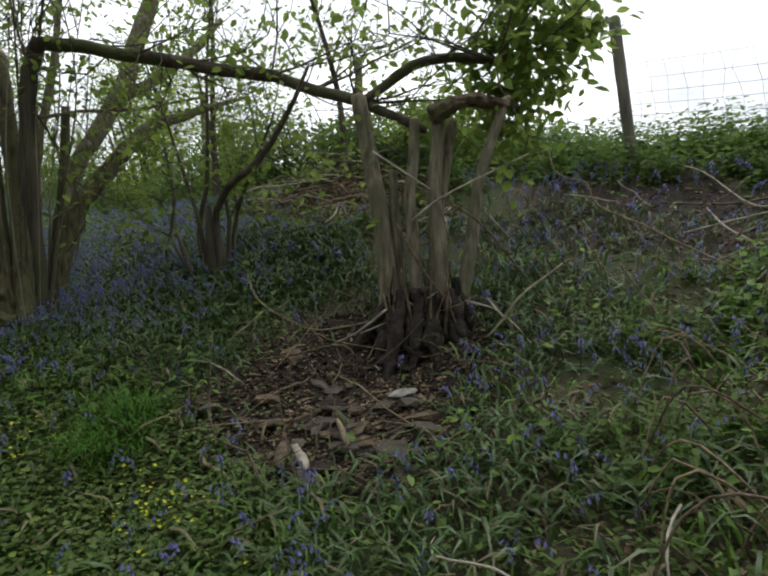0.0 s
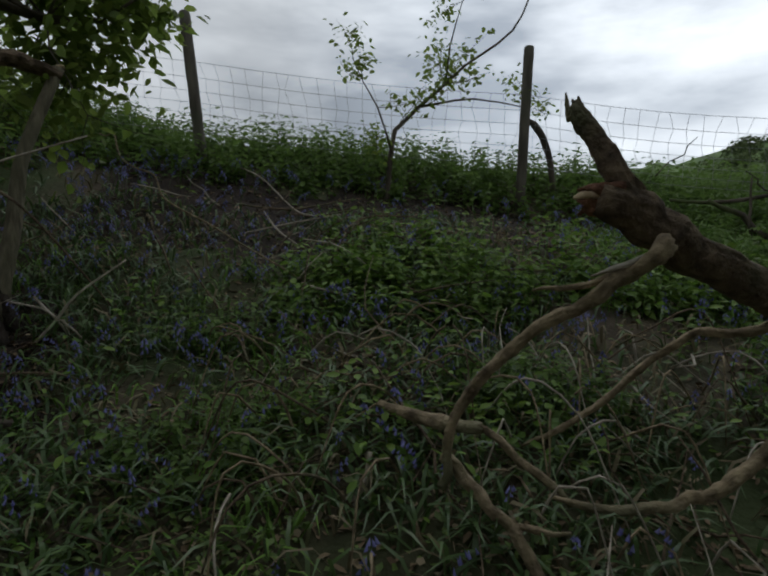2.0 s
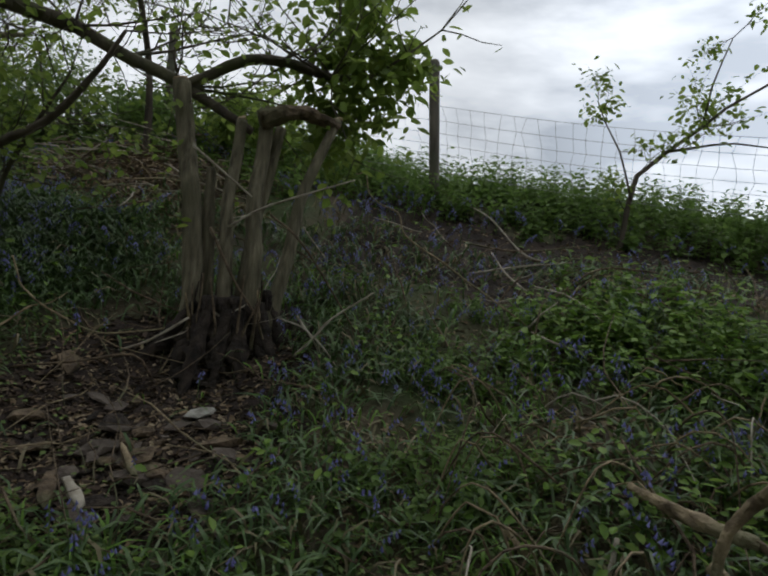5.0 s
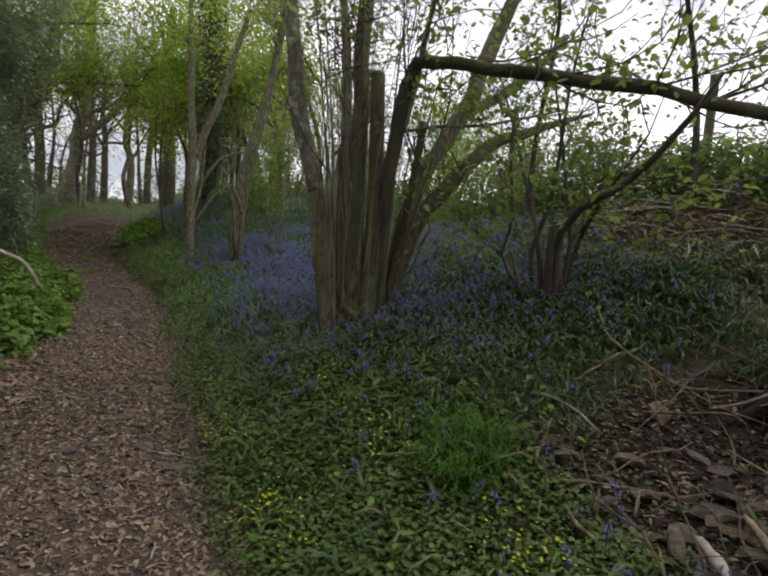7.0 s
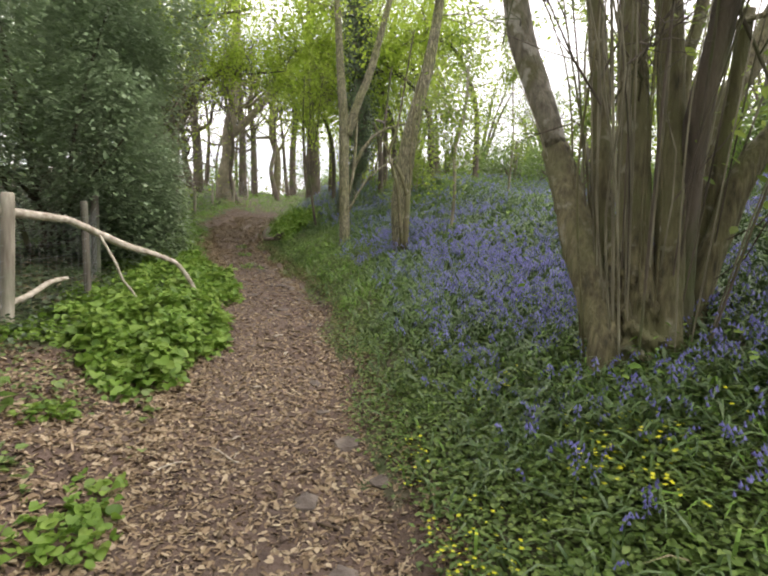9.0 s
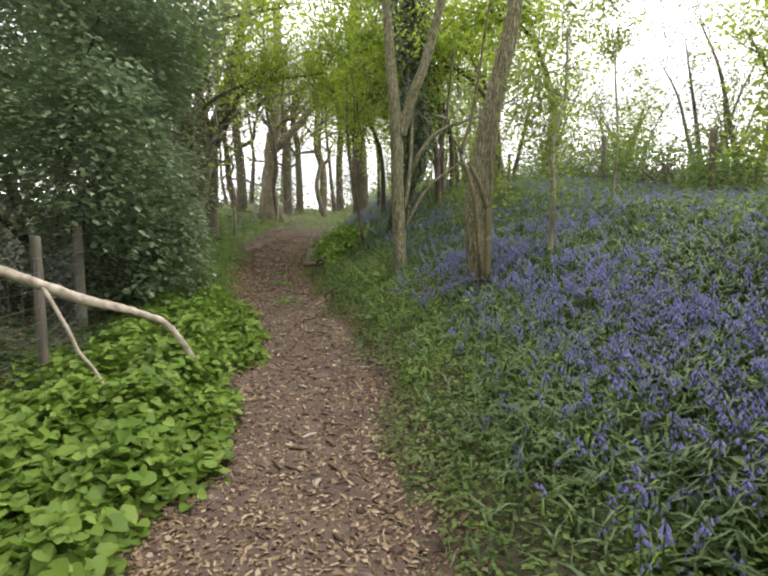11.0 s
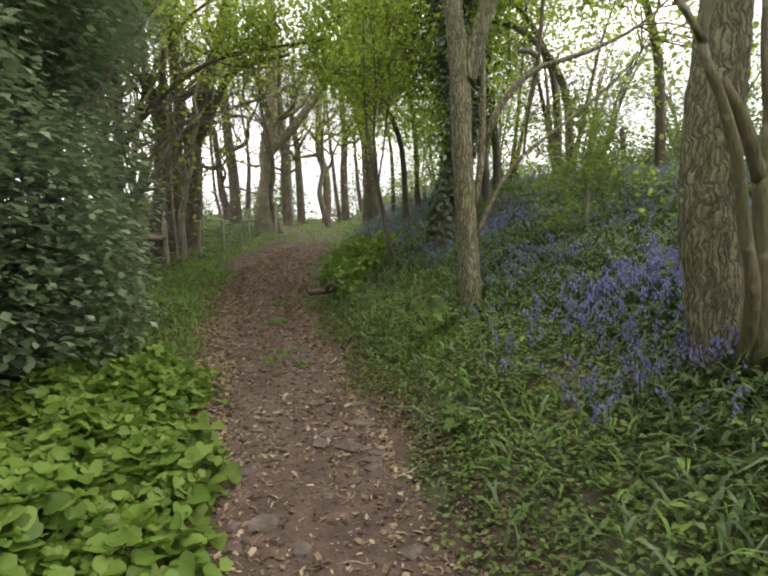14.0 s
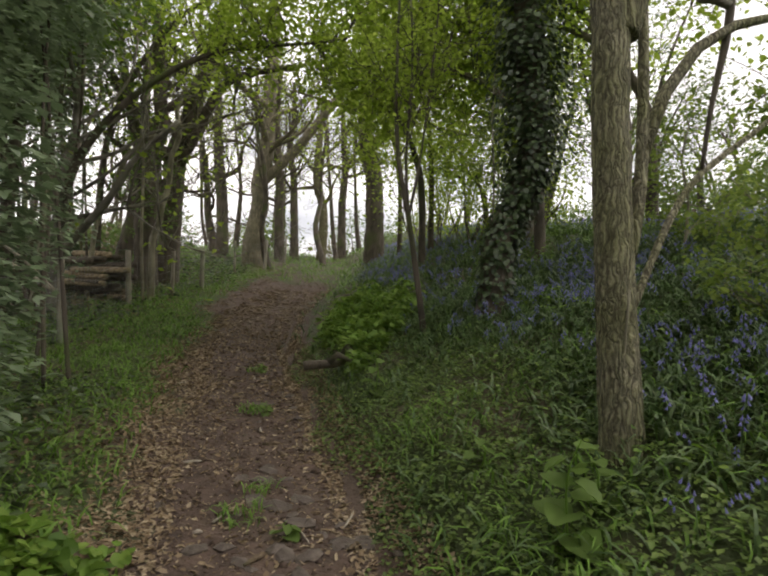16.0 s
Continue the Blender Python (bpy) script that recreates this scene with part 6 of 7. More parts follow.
for k in range(124):
    zone = k % 4
    s, v = ((rg.uniform(-3.2, 0.4), rg.uniform(1.4, 5.6)), (rg.uniform(0.2, 2.6), rg.uniform(2.2, 4.2)), (rg.uniform(-3.2, -0.6), rg.uniform(2.0, 3.6)), (rg.uniform(-2, 2), rg.uniform(3.6, 6.0)))[zone]
    loose_stick(s, v, rg.uniform(0.25, 0.95), rg.uniform(0.002, 0.007), rg.uniform(0, 6.28), 0.03, 700 + k, STICK if k % 3 == 0 and zone != 1 else DEADWOOD, rg.uniform(0, 0.28))
for k, ln in enumerate(([(0.05, 6.5), (-0.2, 6.3), (-0.56, 5.9), (-0.8, 5.5)], [(0.05, 5.85), (-0.52, 5.9), (-1.1, 5.95)], [(-0.32, 5.7), (-0.5, 5.3), (-0.7, 5.0)], [(-0.35, 3.98), (-0.49, 3.9), (-0.62, 3.6)], [(-0.8, 4.35), (-0.91, 4.22), (-1.1, 4.1)], [(-0.5, 6.0), (-0.7, 5.7), (-1.2, 5.6)], [(-0.2, 5.2), (-0.6, 5.5), (-1.0, 5.4)], [(-1.6, 5.3), (-1.2, 5.2), (-0.9, 4.8)])):
    pts = []
    for s, v in ln:
        x, y = plan(s, v)
        pts.append((x, y, float(height(x, y)) + 0.12 + 0.04 * rg.rand()))
    solo("dead_branch", tube(pts, [0.006, 0.009, 0.005], 7, 0.1, 0.08, 1850 + k), STICK if k % 2 == 0 else DEADWOOD, "bare pale dead branch lying on the bank", "branch", "dead branches on the bank")
for k in range(26):
    loose_stick(rg.uniform(2, 16), rg.uniform(-0.7, 0.9), rg.uniform(0.08, 0.35), rg.uniform(0.003, 0.008), rg.uniform(0, 6.28), 0.0, 900 + k)
loose_stick(19.2, -0.55, 0.8, 0.02, 2.5, 0.0, 990, BARK_DARK)

for k in range(120):
    s, v = rg.uniform(-3.4, -0.5), rg.uniform(1.7, 3.9)
    x, y = plan(s, v)
    a, ln = rg.uniform(0, 6.28), rg.uniform(0.3, 0.8)
    z = float(height(x, y))
    ex, ey = x + math.cos(a) * ln, y + math.sin(a) * ln
    pts = [(x, y, z - 0.02), (x * 0.7 + ex * 0.3, y * 0.7 + ey * 0.3, z + rg.uniform(0.08, 0.22)), (x * 0.35 + ex * 0.65 + 0.04 * rg.randn(), y * 0.35 + ey * 0.65, z + rg.uniform(0.1, 0.26)), (ex, ey, float(height(ex, ey)) + 0.03)]
    solo("dead_stick", tube(pts, [0.006, 0.005, 0.003], 5, 0.07, 0.08, 1700 + k), (STICK, TAN, DEADWOOD, TAN)[k % 4], "arching dead stick on the bank", "stick", "dead sticks")
heap = thing("brush_heap", (*plan(3.3, 5.6), 1.9), "heap of cut brushwood and dead twigs on the bank", "brushwood")
for k in range(110):
    s, v = rg.normal(3.5, 0.8), rg.normal(5.35, 0.4)
    x, y = plan(s, v)
    a, ln = rg.uniform(0, 6.28), rg.uniform(0.4, 1.3)
    z = float(height(x, y)) + rg.rand() * 0.2
    dx, dy = math.cos(a) * ln / 2, math.sin(a) * ln / 2
    part("brush_stick", tube([(x - dx, y - dy, z - 0.05), (x + 0.05 * rg.randn(), y + 0.05 * rg.randn(), z + 0.06), (x + dx, y + dy, z + 0.12 * rg.randn())], [0.004, 0.009, 0.004], 5, 0.2, 0.1, 1300 + k), (STICK, DEADWOOD, TAN, DEADWOOD)[k % 4], heap)

for k in range(60):
    s = rg.uniform(4, 17)
    x, y = plan(s, float(centre(s)) + rg.normal(0.05, 0.35))
    z, a, ln = float(height(x, y)), rg.uniform(0, 6.28), rg.uniform(0.05, 0.16)
    dx, dy = math.cos(a) * ln / 2, math.sin(a) * ln / 2
    solo("bark_scrap", tube([(x - dx, y - dy, z + 0.012), (x, y, z + 0.016), (x + dx, y + dy, z + 0.012)], [0.008, 0.013, 0.007], 5, 0.05, 0.25, 3000 + k), (DEADWOOD, STICK, DEADWOOD)[k % 3], "broken scrap of wood on the path", "wood", "wood scraps")

for k in range(18):
    s, v = rg.normal(1.2, 0.45), rg.uniform(2.5, 4.2)
    loose_stick(s, v, rg.uniform(0.35, 0.9), rg.uniform(0.0025, 0.0055), rg.uniform(0, 6.28), 0.05, 3200 + k, (TAN, DEADWOOD, DEADWOOD)[k % 3], rg.uniform(0, 0.22))

# broken stump pieces below the stool
def split_piece(a, b, wide, deep, m, label, seed):
    """A cleft length of wood: a tapering wedge with ragged ends."""
    q = np.random.RandomState(seed)
    a, b = np.array(a), np.array(b)
    d = (b - a) / np.linalg.norm(b - a)
    u = np.cross(d, (0, 0, 1))
    u /= np.linalg.norm(u)
    w = np.cross(u, d)
    v, n = [], 7
    for i in range(n):
        t = i / (n - 1)
        k = (0.75 + 0.35 * math.sin(math.pi * t)) * (1 + 0.08 * q.randn())
        slip = d * 0.02 * q.randn(4)[:, None] * (i in (0, n - 1))
        for c, (x, y) in enumerate(((-1, -0.4), (1, -0.5), (0.85, 0.5), (-0.7, 0.6))):
            v.append(a + (b - a) * t + u * x * wide * k / 2 + w * y * deep * k + slip[c] + q.randn(3) * 0.002)
    f = [(4 * i + c, 4 * i + (c + 1) % 4, 4 * i + 4 + (c + 1) % 4, 4 * i + 4 + c) for i in range(n - 1) for c in range(4)] + [(3, 2, 1, 0), (4 * n - 4, 4 * n - 3, 4 * n - 2, 4 * n - 1)]
    return solo("split_log", (np.array(v), np.array(f)), m, label, "wood", smooth=False)


split_piece((0.745, 2.66, 0.65), (0.85, 2.46, 0.60), 0.048, 0.02, STICK, "pale split piece of log on bare soil", 77)
split_piece((0.66, 2.80, 0.61), (0.69, 2.54, 0.57), 0.06, 0.03, DEADWOOD, "brown rotten piece of log on bare soil", 78)
split_piece((0.93, 2.95, 0.68), (1.02, 2.66, 0.64), 0.03, 0.02, TAN, "thin brown split piece of branch on bare soil", 79)


def rock(x, y, r, flat, seed, m, label, lift=0.0):
    q = np.random.RandomState(seed)
    bm = bmesh.new()
    bmesh.ops.create_icosphere(bm, subdivisions=1, radius=1)
    for v in bm.verts:
        k = 1 + 0.3 * noise.noise(v.co * 1.4 + Vector((seed, 0, 0))) + 0.13 * q.randn()
        v.co = Vector((v.co.x * r * k * 1.25, v.co.y * r * k * 0.85, v.co.z * r * k * flat))
    me = bpy.data.meshes.new("stone")
    bm.to_mesh(me)
    bm.free()
    me.materials.append(m)
    ob = new("stone", me)
    ob.location = (x, y, float(height(x, y)) + lift)
    ob.rotation_euler = (0, 0, q.uniform(0, 6))
    return tagged(ob, label, "stone", "stones")


for k in range(60):
    s, v = 1.15 + float(np.clip(rg.normal(0, 0.38), -0.7, 0.7)), 2.9 + float(np.clip(rg.normal(0, 0.3), -0.6, 0.5))
    ob = rock(*plan(s, v), rg.uniform(0.03, 0.105), rg.uniform(0.2, 0.42), 900 + k, (STONE, DEADWOOD, ROOT, STONE)[k % 4], ("flat brown stone on bare soil", "crumbling piece of rotten wood on bare soil")[k % 2], 0.01)
    ob.rotation_euler = (rg.randn() * 0.25, rg.randn() * 0.25, rg.uniform(0, 6))
    if k % 2:
        ob.name, ob["category"] = "wood_chunk", "wood"
rock(1.3, 3.2, 0.085, 0.22, 3, WHITE_STONE, "pale flat stone on the soil", 0.02)
for k in range(46):
    s, v = rg.uniform(2.2, 18), rg.normal(0.55, 0.35)
    x, y = plan(s, v + float(centre(s)) - 0.3)
    rock(x, y, rg.uniform(0.018, 0.055), 0.5, 20 + k, STONE, "small brown stone set in the path")
for s, v, r in ((11.4, 0.46, 0.11), (11.62, 0.5, 0.06), (9.1, 0.33, 0.1), (12.9, 0.2, 0.07), (12.95, 0.32, 0.06), (12.8, 0.05, 0.07), (6.1, 0.62, 0.08), (4.97, 0.77, 0.11), (4.3, 0.46, 0.09), (4.45, 0.91, 0.09), (3.67, 0.6, 0.09), (3.32, 0.81, 0.09), (11.89, 0.13, 0.08)):
    rock(*plan(s, v), r, 0.3, int(s * 10), STONE, "flat brown stone set in the path")
for k in range(70):
    s = rg.choice([rg.normal(10.9, 0.35), rg.normal(12.9, 0.5), rg.uniform(8, 16)])
    x, y = plan(s, float(centre(s)) + rg.normal(0.12, 0.3))
    rock(x, y, abs(rg.normal(0.035, 0.025)) + 0.02, 0.45, 2200 + k, STONE, "small brown stone set in the path", -0.004)
for k in range(26):
    s, v, j = 22.1 + rg.uniform(-0.35, 0.35), -4.75 + rg.uniform(-0.3, 0.3), k // 4
    x, y = plan(s, v)
    z = float(height(x, y)) + 0.08 + j * 0.14
    solo("stacked_log", tube([(x - 0.4 - 0.1 * rg.rand(), y - 0.3 + 0.09 * rg.randn(), z + 0.03 * rg.randn()), (x + 0.4 + 0.1 * rg.rand(), y + 0.3 + 0.09 * rg.randn(), z + 0.04 * rg.randn())], [0.06, 0.07, 0.06], 9, 0.2, 0.08, 1100 + k), TAN if k % 4 == 0 else BARK_DARK, "cut log lying in a stack by the fence", "log", "stacked logs")


# ---- ground plants ----
def bare(s, v):
    """Open soil in front of the cut stool and round it."""
    return np.clip(1.5 * np.exp(-((s - 1.2) ** 2 / 0.6 + (v - 3.05) ** 2 / 0.5) ** 1.5) + 1.2 * np.exp(-((s - 1.05) ** 2 + (v - 3.9) ** 2) / 0.16), 0, 0.97)


def litter_slope(s, v):
    """Brown litter and brushwood on the bank behind the stool."""
    return 0.96 * np.exp(-((s - 3.5) ** 2 / 2.6 + (v - 5.3) ** 2 / 0.75) ** 2)


def brown_band(s, v):
    """Bare brown earth under the brow, where little grows."""
    return smooth_step(5.0, 5.5, v + 0.25 * np.sin(1.9 * s)) * smooth_step(6.9, 6.3, v + 0.2 * np.sin(2.3 * s)) * smooth_step(1.6, 0.8, s) * smooth_step(-4.6, -3.4, s) * (0.45 + 0.55 * mottle(s, v, 2.1, 1.7))


def at_foot(s, v):
    """Close round the foot of the coppice."""
    return np.exp(-(((s - 4.25) / 0.55) ** 2 + ((v - 2.25) / 0.5) ** 2) ** 2)


def bank_keep(s, v):
    r = beyond(s, v)
    gaps = 1 - 0.85 * smooth_step(3.2, 2.0, s) * smooth_step(0.48, 0.68, mottle(s, v, 1.3, 4.0))
    return (1 - 0.75 * brown_band(s, v)) * (1 - 0.8 * at_foot(s, v)) * gaps * (0.1 * smooth_step(0.6, 0.9, r) + 0.9 * smooth_step(0.95, 1.6, r - 0.6 * smooth_step(8.5, 10.5, s) - 0.85 * smooth_step(4.0, 3.0, s) * smooth_step(0.8, 1.6, s) + 0.2 * np.sin(2.1 * s) - 0.5 * smooth_step(2.5, 0.5, s) * smooth_step(-0.4, 0.8, s))) * (0.5 + 0.5 * mottle(s, v, 0.8)) * (1 - 0.3 * smooth_step(-0.2, -1.5, s)) * (1 - 0.25 * smooth_step(3.4, 2.6, v) * smooth_step(0.4, -0.6, s)) * (1 - bare(s, v)) * (1 - 0.5 * smooth_step(3.6, 4.6, v) * smooth_step(2, 0, s)) * (1 - litter_slope(s, v))


def blades(n, s0, s1, v0, v1, size, keep):
    p = patch(n, s0, s1, v0, v1, keep)
    m = len(p)
    return strewn(STRAP, p, np.stack([size * rg.uniform(0.7, 1.3, m) * 1.15, size * rg.uniform(0.5, 1.2, m), size * rg.uniform(0.5, 1.1, m)], -1), rg.uniform(0, 6.28, m), rg.uniform(-0.35, 0.15, m), rg.randn(m) * 0.2)


stuff("bluebell_leaves", merged([blades(30000, -4, 2, 0.6, 6.0, 0.23, bank_keep), blades(60000, 2, 7, 0.6, 5.4, 0.21, bank_keep), blades(90000, 7, 17, -0.3, 7, 0.23, bank_keep), blades(30000, 17, 34, -2.2, 9, 0.33, bank_keep)]), BLADE,
      "dense strap-shaped bluebell leaves over the bank", "plants")


def bell_keep(s, v):
    r = beyond(s, v)
    return (1 - 0.7 * at_foot(s, v)) * smooth_step(0.8, 1.9, r - 0.2 * smooth_step(8.5, 10.5, s) - 0.5 * smooth_step(11.5, 13, s)) * np.clip(0.03 + 0.2 * smooth_step(2, 3, s) + 1.15 * mottle(s, v, 0.55, 1.0) * (0.25 + 0.75 * mottle(s, v, 1.9, 0.3)) + 0.15 * mottle(s, v, 3.1), 0, 1) * np.where(s < 2.6, 0.85, 1.0) * (1 - (0.5 + 0.25 * smooth_step(7, 9, s)) * smooth_step(0.62, 0.38, mottle(s, v, 1.2, 2.5) * 0.6 + mottle(s, v, 2.7, 0.4) * 0.4)) * (1 - 0.55 * smooth_step(11.5, 13, s) * smooth_step(19, 16, s) * smooth_step(3.6, 2.4, r)) * (1 - 0.5 * smooth_step(2.8, 5.0, r) * smooth_step(5, 8, s)) * (1 - bare(s, v)) * (1 - 0.5 * smooth_step(5.6, 7.0, v) * smooth_step(3, 6, s)) * (1 - litter_slope(s, v))


stalks, bells = [], []
for n, s0, s1, v0, v1, size in ((4300, -4, 3, 1.2, 6.6, 0.2), (7000, 3, 9, 0.9, 7, 0.2), (10300, 9, 17, 0.2, 7.5, 0.21), (1200, 8.2, 11.5, 1.2, 3.2, 0.22), (2300, 3.4, 8.4, 1.3, 2.8, 0.2), (9500, 17, 34, -1.4, 10, 0.28)):
    p = patch(n, s0, s1, v0, v1, bell_keep)
    m = len(p)
    sz, yw, tl = size * rg.uniform(0.75, 1.25, m), rg.uniform(0, 6.28, m), rg.randn(m) * 0.12
    stalks.append(strewn(STALK, p, sz, yw, tl))
    bells.append(strewn(BELLS, p, sz, yw, tl))
stuff("bluebell_stalks", merged(stalks), BLADE, "green bluebell flower stalks", "plants")
stuff("bluebells", merged(bells), BELL, "drifts of violet-blue bluebell flowers under the trees", "flowers")


def cover(n, s0, s1, v0, v1, size, keep, template=LEAF, lift=0.07, up=-0.2):
    p = patch(n, s0, s1, v0, v1, keep)
    m = len(p)
    p[:, 2] += rg.uniform(0.01, lift, m)
    return strewn(template, p, size * rg.uniform(0.55, 1.3, m), rg.uniform(0, 6.28, m), rg.uniform(up - 0.35, up + 0.5, m), rg.randn(m) * 0.3)


edge = lambda s, v: smooth_step(0.5, 0.75, beyond(s, v) + 0.1 * np.sin(2.7 * s)) * (1 - smooth_step(1.0, 1.7, beyond(s, v) + 0.15 * np.sin(3.1 * s) - 0.9 * smooth_step(8.5, 10.5, s)) * 0.9)
front = lambda s, v: smooth_step(0.6, 1.0, beyond(s, v)) * (0.4 + 0.6 * mottle(s, v, 1.1, 2)) * (1 - bare(s, v))
stuff("ground_cover", merged([cover(150000, -2, 18, -0.8, 3.0, 0.034, edge, DIAMOND), cover(14000, 6, 15, 0.2, 2.6, 0.042, lambda s, v: smooth_step(0.6, 0.9, beyond(s, v)), DIAMOND), cover(66000, 0.6, 5.5, 0.8, 2.5, 0.036, front, DIAMOND), cover(10000, -1.0, 4.8, 2.2, 3.4, 0.035, front, DIAMOND), cover(8000, -5, 0, 0.6, 6.5, 0.05, lambda s, v: front(s, v) * (1 - 0.85 * brown_band(s, v)) * (1 - 0.8 * smooth_step(0.48, 0.68, mottle(s, v, 1.3, 4.0))), DIAMOND)]), MERCURY, "low dark green ground-cover leaves beside the path", "plants")
stuff("celandine_leaves", cover(6000, 1.2, 3.3, 0.9, 1.7, 0.03, lambda s, v: smooth_step(0.62, 0.85, beyond(s, v)) * (0.25 + 0.75 * mottle(s, v, 2.1, 0.9)), ROUND, 0.09, -0.15), NETTLE, "fresh round celandine leaves along the path edge", "plants")
verge = lambda s, v: smooth_step(0.85, 1.15, -beyond(s, v) + 0.1 * np.sin(2.9 * s)) * smooth_step(3.2, 2.0, -beyond(s, v)) * (0.45 + 0.55 * mottle(s, v, 2.3, 0.2))
stuff("verge_leaves", merged([cover(34000, 11, 22, -4.6, -0.6, 0.042, verge, DIAMOND), cover(2200, 3.3, 6.4, -2.6, -0.4, 0.05, lambda s, v: np.clip(mottle(s, v, 2.7, 0.5) * 2.4 - 1.3, 0, 1) * smooth_step(0.7, 1.0, -beyond(s, v)), KIDNEY), cover(5000, 5.2, 9, -3.2, -0.9, 0.045, lambda s, v: verge(s, v) * 0.6, DIAMOND)]), MERCURY, "low green leaves and ground ivy on the path verge", "plants")
low_side = lambda s, v: smooth_step(1.0, 2.0, -beyond(s, v) - 1.2 * smooth_step(7.5, 5.5, s))
stuff("ivy_carpet", merged([cover(26000, 6, 16, -7, -0.6, 0.075, low_side, DIAMOND, 0.12), cover(16000, 16, 32, -14, -2.5, 0.11, lambda s, v: smooth_step(2.0, 3.0, -beyond(s, v)), DIAMOND, 0.14), cover(6000, -6, 6, -9, -3.6, 0.1, None, DIAMOND, 0.12)]), IVY, "dark ivy and dead stems under the wood's edge", "plants")
grassy = lambda s, v: mottle(s, v, 1.5, 0.4) ** 2 * (1 - bare(s, v)) * smooth_step(0.65, 0.9, np.abs(beyond(s, v)))
stuff("grass_tufts", merged([blades(26000, -1, 14, 0.3, 5, 0.19, grassy), blades(20000, 12, 30, -4.5, 0.3, 0.2, lambda s, v: smooth_step(0.75, 1.2, -beyond(s, v) - 0.9 * smooth_step(20, 23, s)) * 0.9),
                             blades(9000, 22, 44, -7, 4, 0.3, lambda s, v: np.where((beyond(s, v) > 1) | (beyond(s, v) < -2.6) | (s > 28.5), 0.85, 0.0))]), GRASS, "tufts of fresh green grass", "grass")
meadow = lambda s, v: smooth_step(-3.0, -4.2, s + 0.4 * np.sin(2 * v)) * (0.45 + 0.55 * mottle(s, v, 1.7, 0.9))
stuff("rank_grass", merged([blades(15000, -11, -3, 2.2, 8.4, 0.24, meadow), blades(5000, -14, 1, 7.4, 10, 0.26, None)]), GRASS, "rank green grass on the bank beyond the fallen log", "grass")
p = patch(3600, 1.55, 2.45, 1.75, 2.5, lambda s, v: np.exp(-(((s - 2.02) / 0.24) ** 2 + ((v - 2.12) / 0.19) ** 2) ** 2))
m = len(p)
stuff("sedge_tuft", strewn(STRAP, p, np.stack([np.full(m, 0.13), rg.uniform(0.1, 0.3, m), rg.uniform(0.16, 0.3, m)], -1), rg.uniform(0, 6.28, m), rg.uniform(-0.2, 0.2, m), rg.randn(m) * 0.15), SEDGE, "soft dark green tuft of fine sedge", "grass")
stuff("dry_stems", merged([blades(1400, -4.5, 0.4, 1.0, 5.6, 0.22, None), blades(500, 0.4, 3, 1.5, 6.2, 0.26, lambda s, v: 1 - bare(s, v)), blades(700, 18, 30, -7, -2.5, 0.35, lambda s, v: smooth_step(2.4, 3.2, -beyond(s, v)))]), DRYGRASS, "withered pale grass stems", "grass")


def herb_keep(s, v):
    r = beyond(s, v)
    drift = r + 0.12 * np.sin(2.3 * s) + 0.06 * np.sin(5.1 * s)
    core = smooth_step(-0.5, -0.85, drift) * smooth_step(-2.7, -1.9, drift) * smooth_step(5.6, 6.5, s - 0.5 * smooth_step(-1.0, -1.8, r) + 0.3 * np.sin(4 * r)) * smooth_step(13.2, 11.6, s)
    core = core + 0.62 * np.exp(-((s - 4.1) / 0.42) ** 2 - ((r + 0.92) / 0.17) ** 2) + 0.4 * np.exp(-((s - 5.3) / 0.2) ** 2 - ((r + 1.45) / 0.16) ** 2)
    return np.clip(core * 1.5 - 0.12, 0, 1) * (0.45 + 0.55 * smooth_step(0.2, 0.6, mottle(s, v, 2.2, 1.1)))


p = patch(78000, 3.8, 14, -3.4, 0.0, herb_keep)
m = len(p)
ps, pv = along(p[:, 0], p[:, 1])
p[:, 2] += rg.rand(m) ** 0.6 * 0.36 * np.clip(herb_keep(ps, pv) + 0.15, 0, 1) * np.where(ps < 5.5, 0.55, 1.0) * smooth_step(-3.0, -1.2, beyond(ps, pv)) * (0.25 + 0.9 * mottle(ps, pv, 3.0, 0.6))
stuff("garlic_mustard", strewn(KIDNEY, p, rg.uniform(0.045, 0.125, m) * rg.uniform(0.6, 1.0, m) * np.where(ps < 5.5, 0.75, 1.0), rg.uniform(0, 6.28, m), rg.uniform(-0.75, 0.4, m), rg.randn(m) * 0.4), BRIGHT, "thick patch of fresh round-leaved herbs beside the path", "plants")
rod = ([(-0.004, 0, 0), (0.004, 0, 0), (0, 0.02, 1.0), (0, 0.006, 0)], [(0, 1, 2), (1, 3, 2), (3, 0, 2)])


def nettle_bed(q, tall, size, tiers):
    """Upright stalks with opposite leaves in tiers."""
    leaves, m = [], len(q)
    for k in range(tiers):
        f = (k + 1) / tiers
        for side in (0.0, 3.14):
            pos = q + np.stack([0.05 * np.sin(q[:, 1] * 40) * f, 0.05 * np.cos(q[:, 0] * 37) * f, tall * f], -1)
            leaves.append(strewn(LEAF, pos, size * rg.uniform(0.7, 1.3, m) * (1.2 - 0.5 * f), q[:, 0] * 91 + k * 1.6 + side + rg.randn(m) * 0.3, rg.uniform(-0.6, 0.25, m), rg.randn(m) * 0.3))
    return merged(leaves), strewn(rod, q, np.stack([np.ones(m), np.ones(m), tall], -1), rg.uniform(0, 6.28, m))


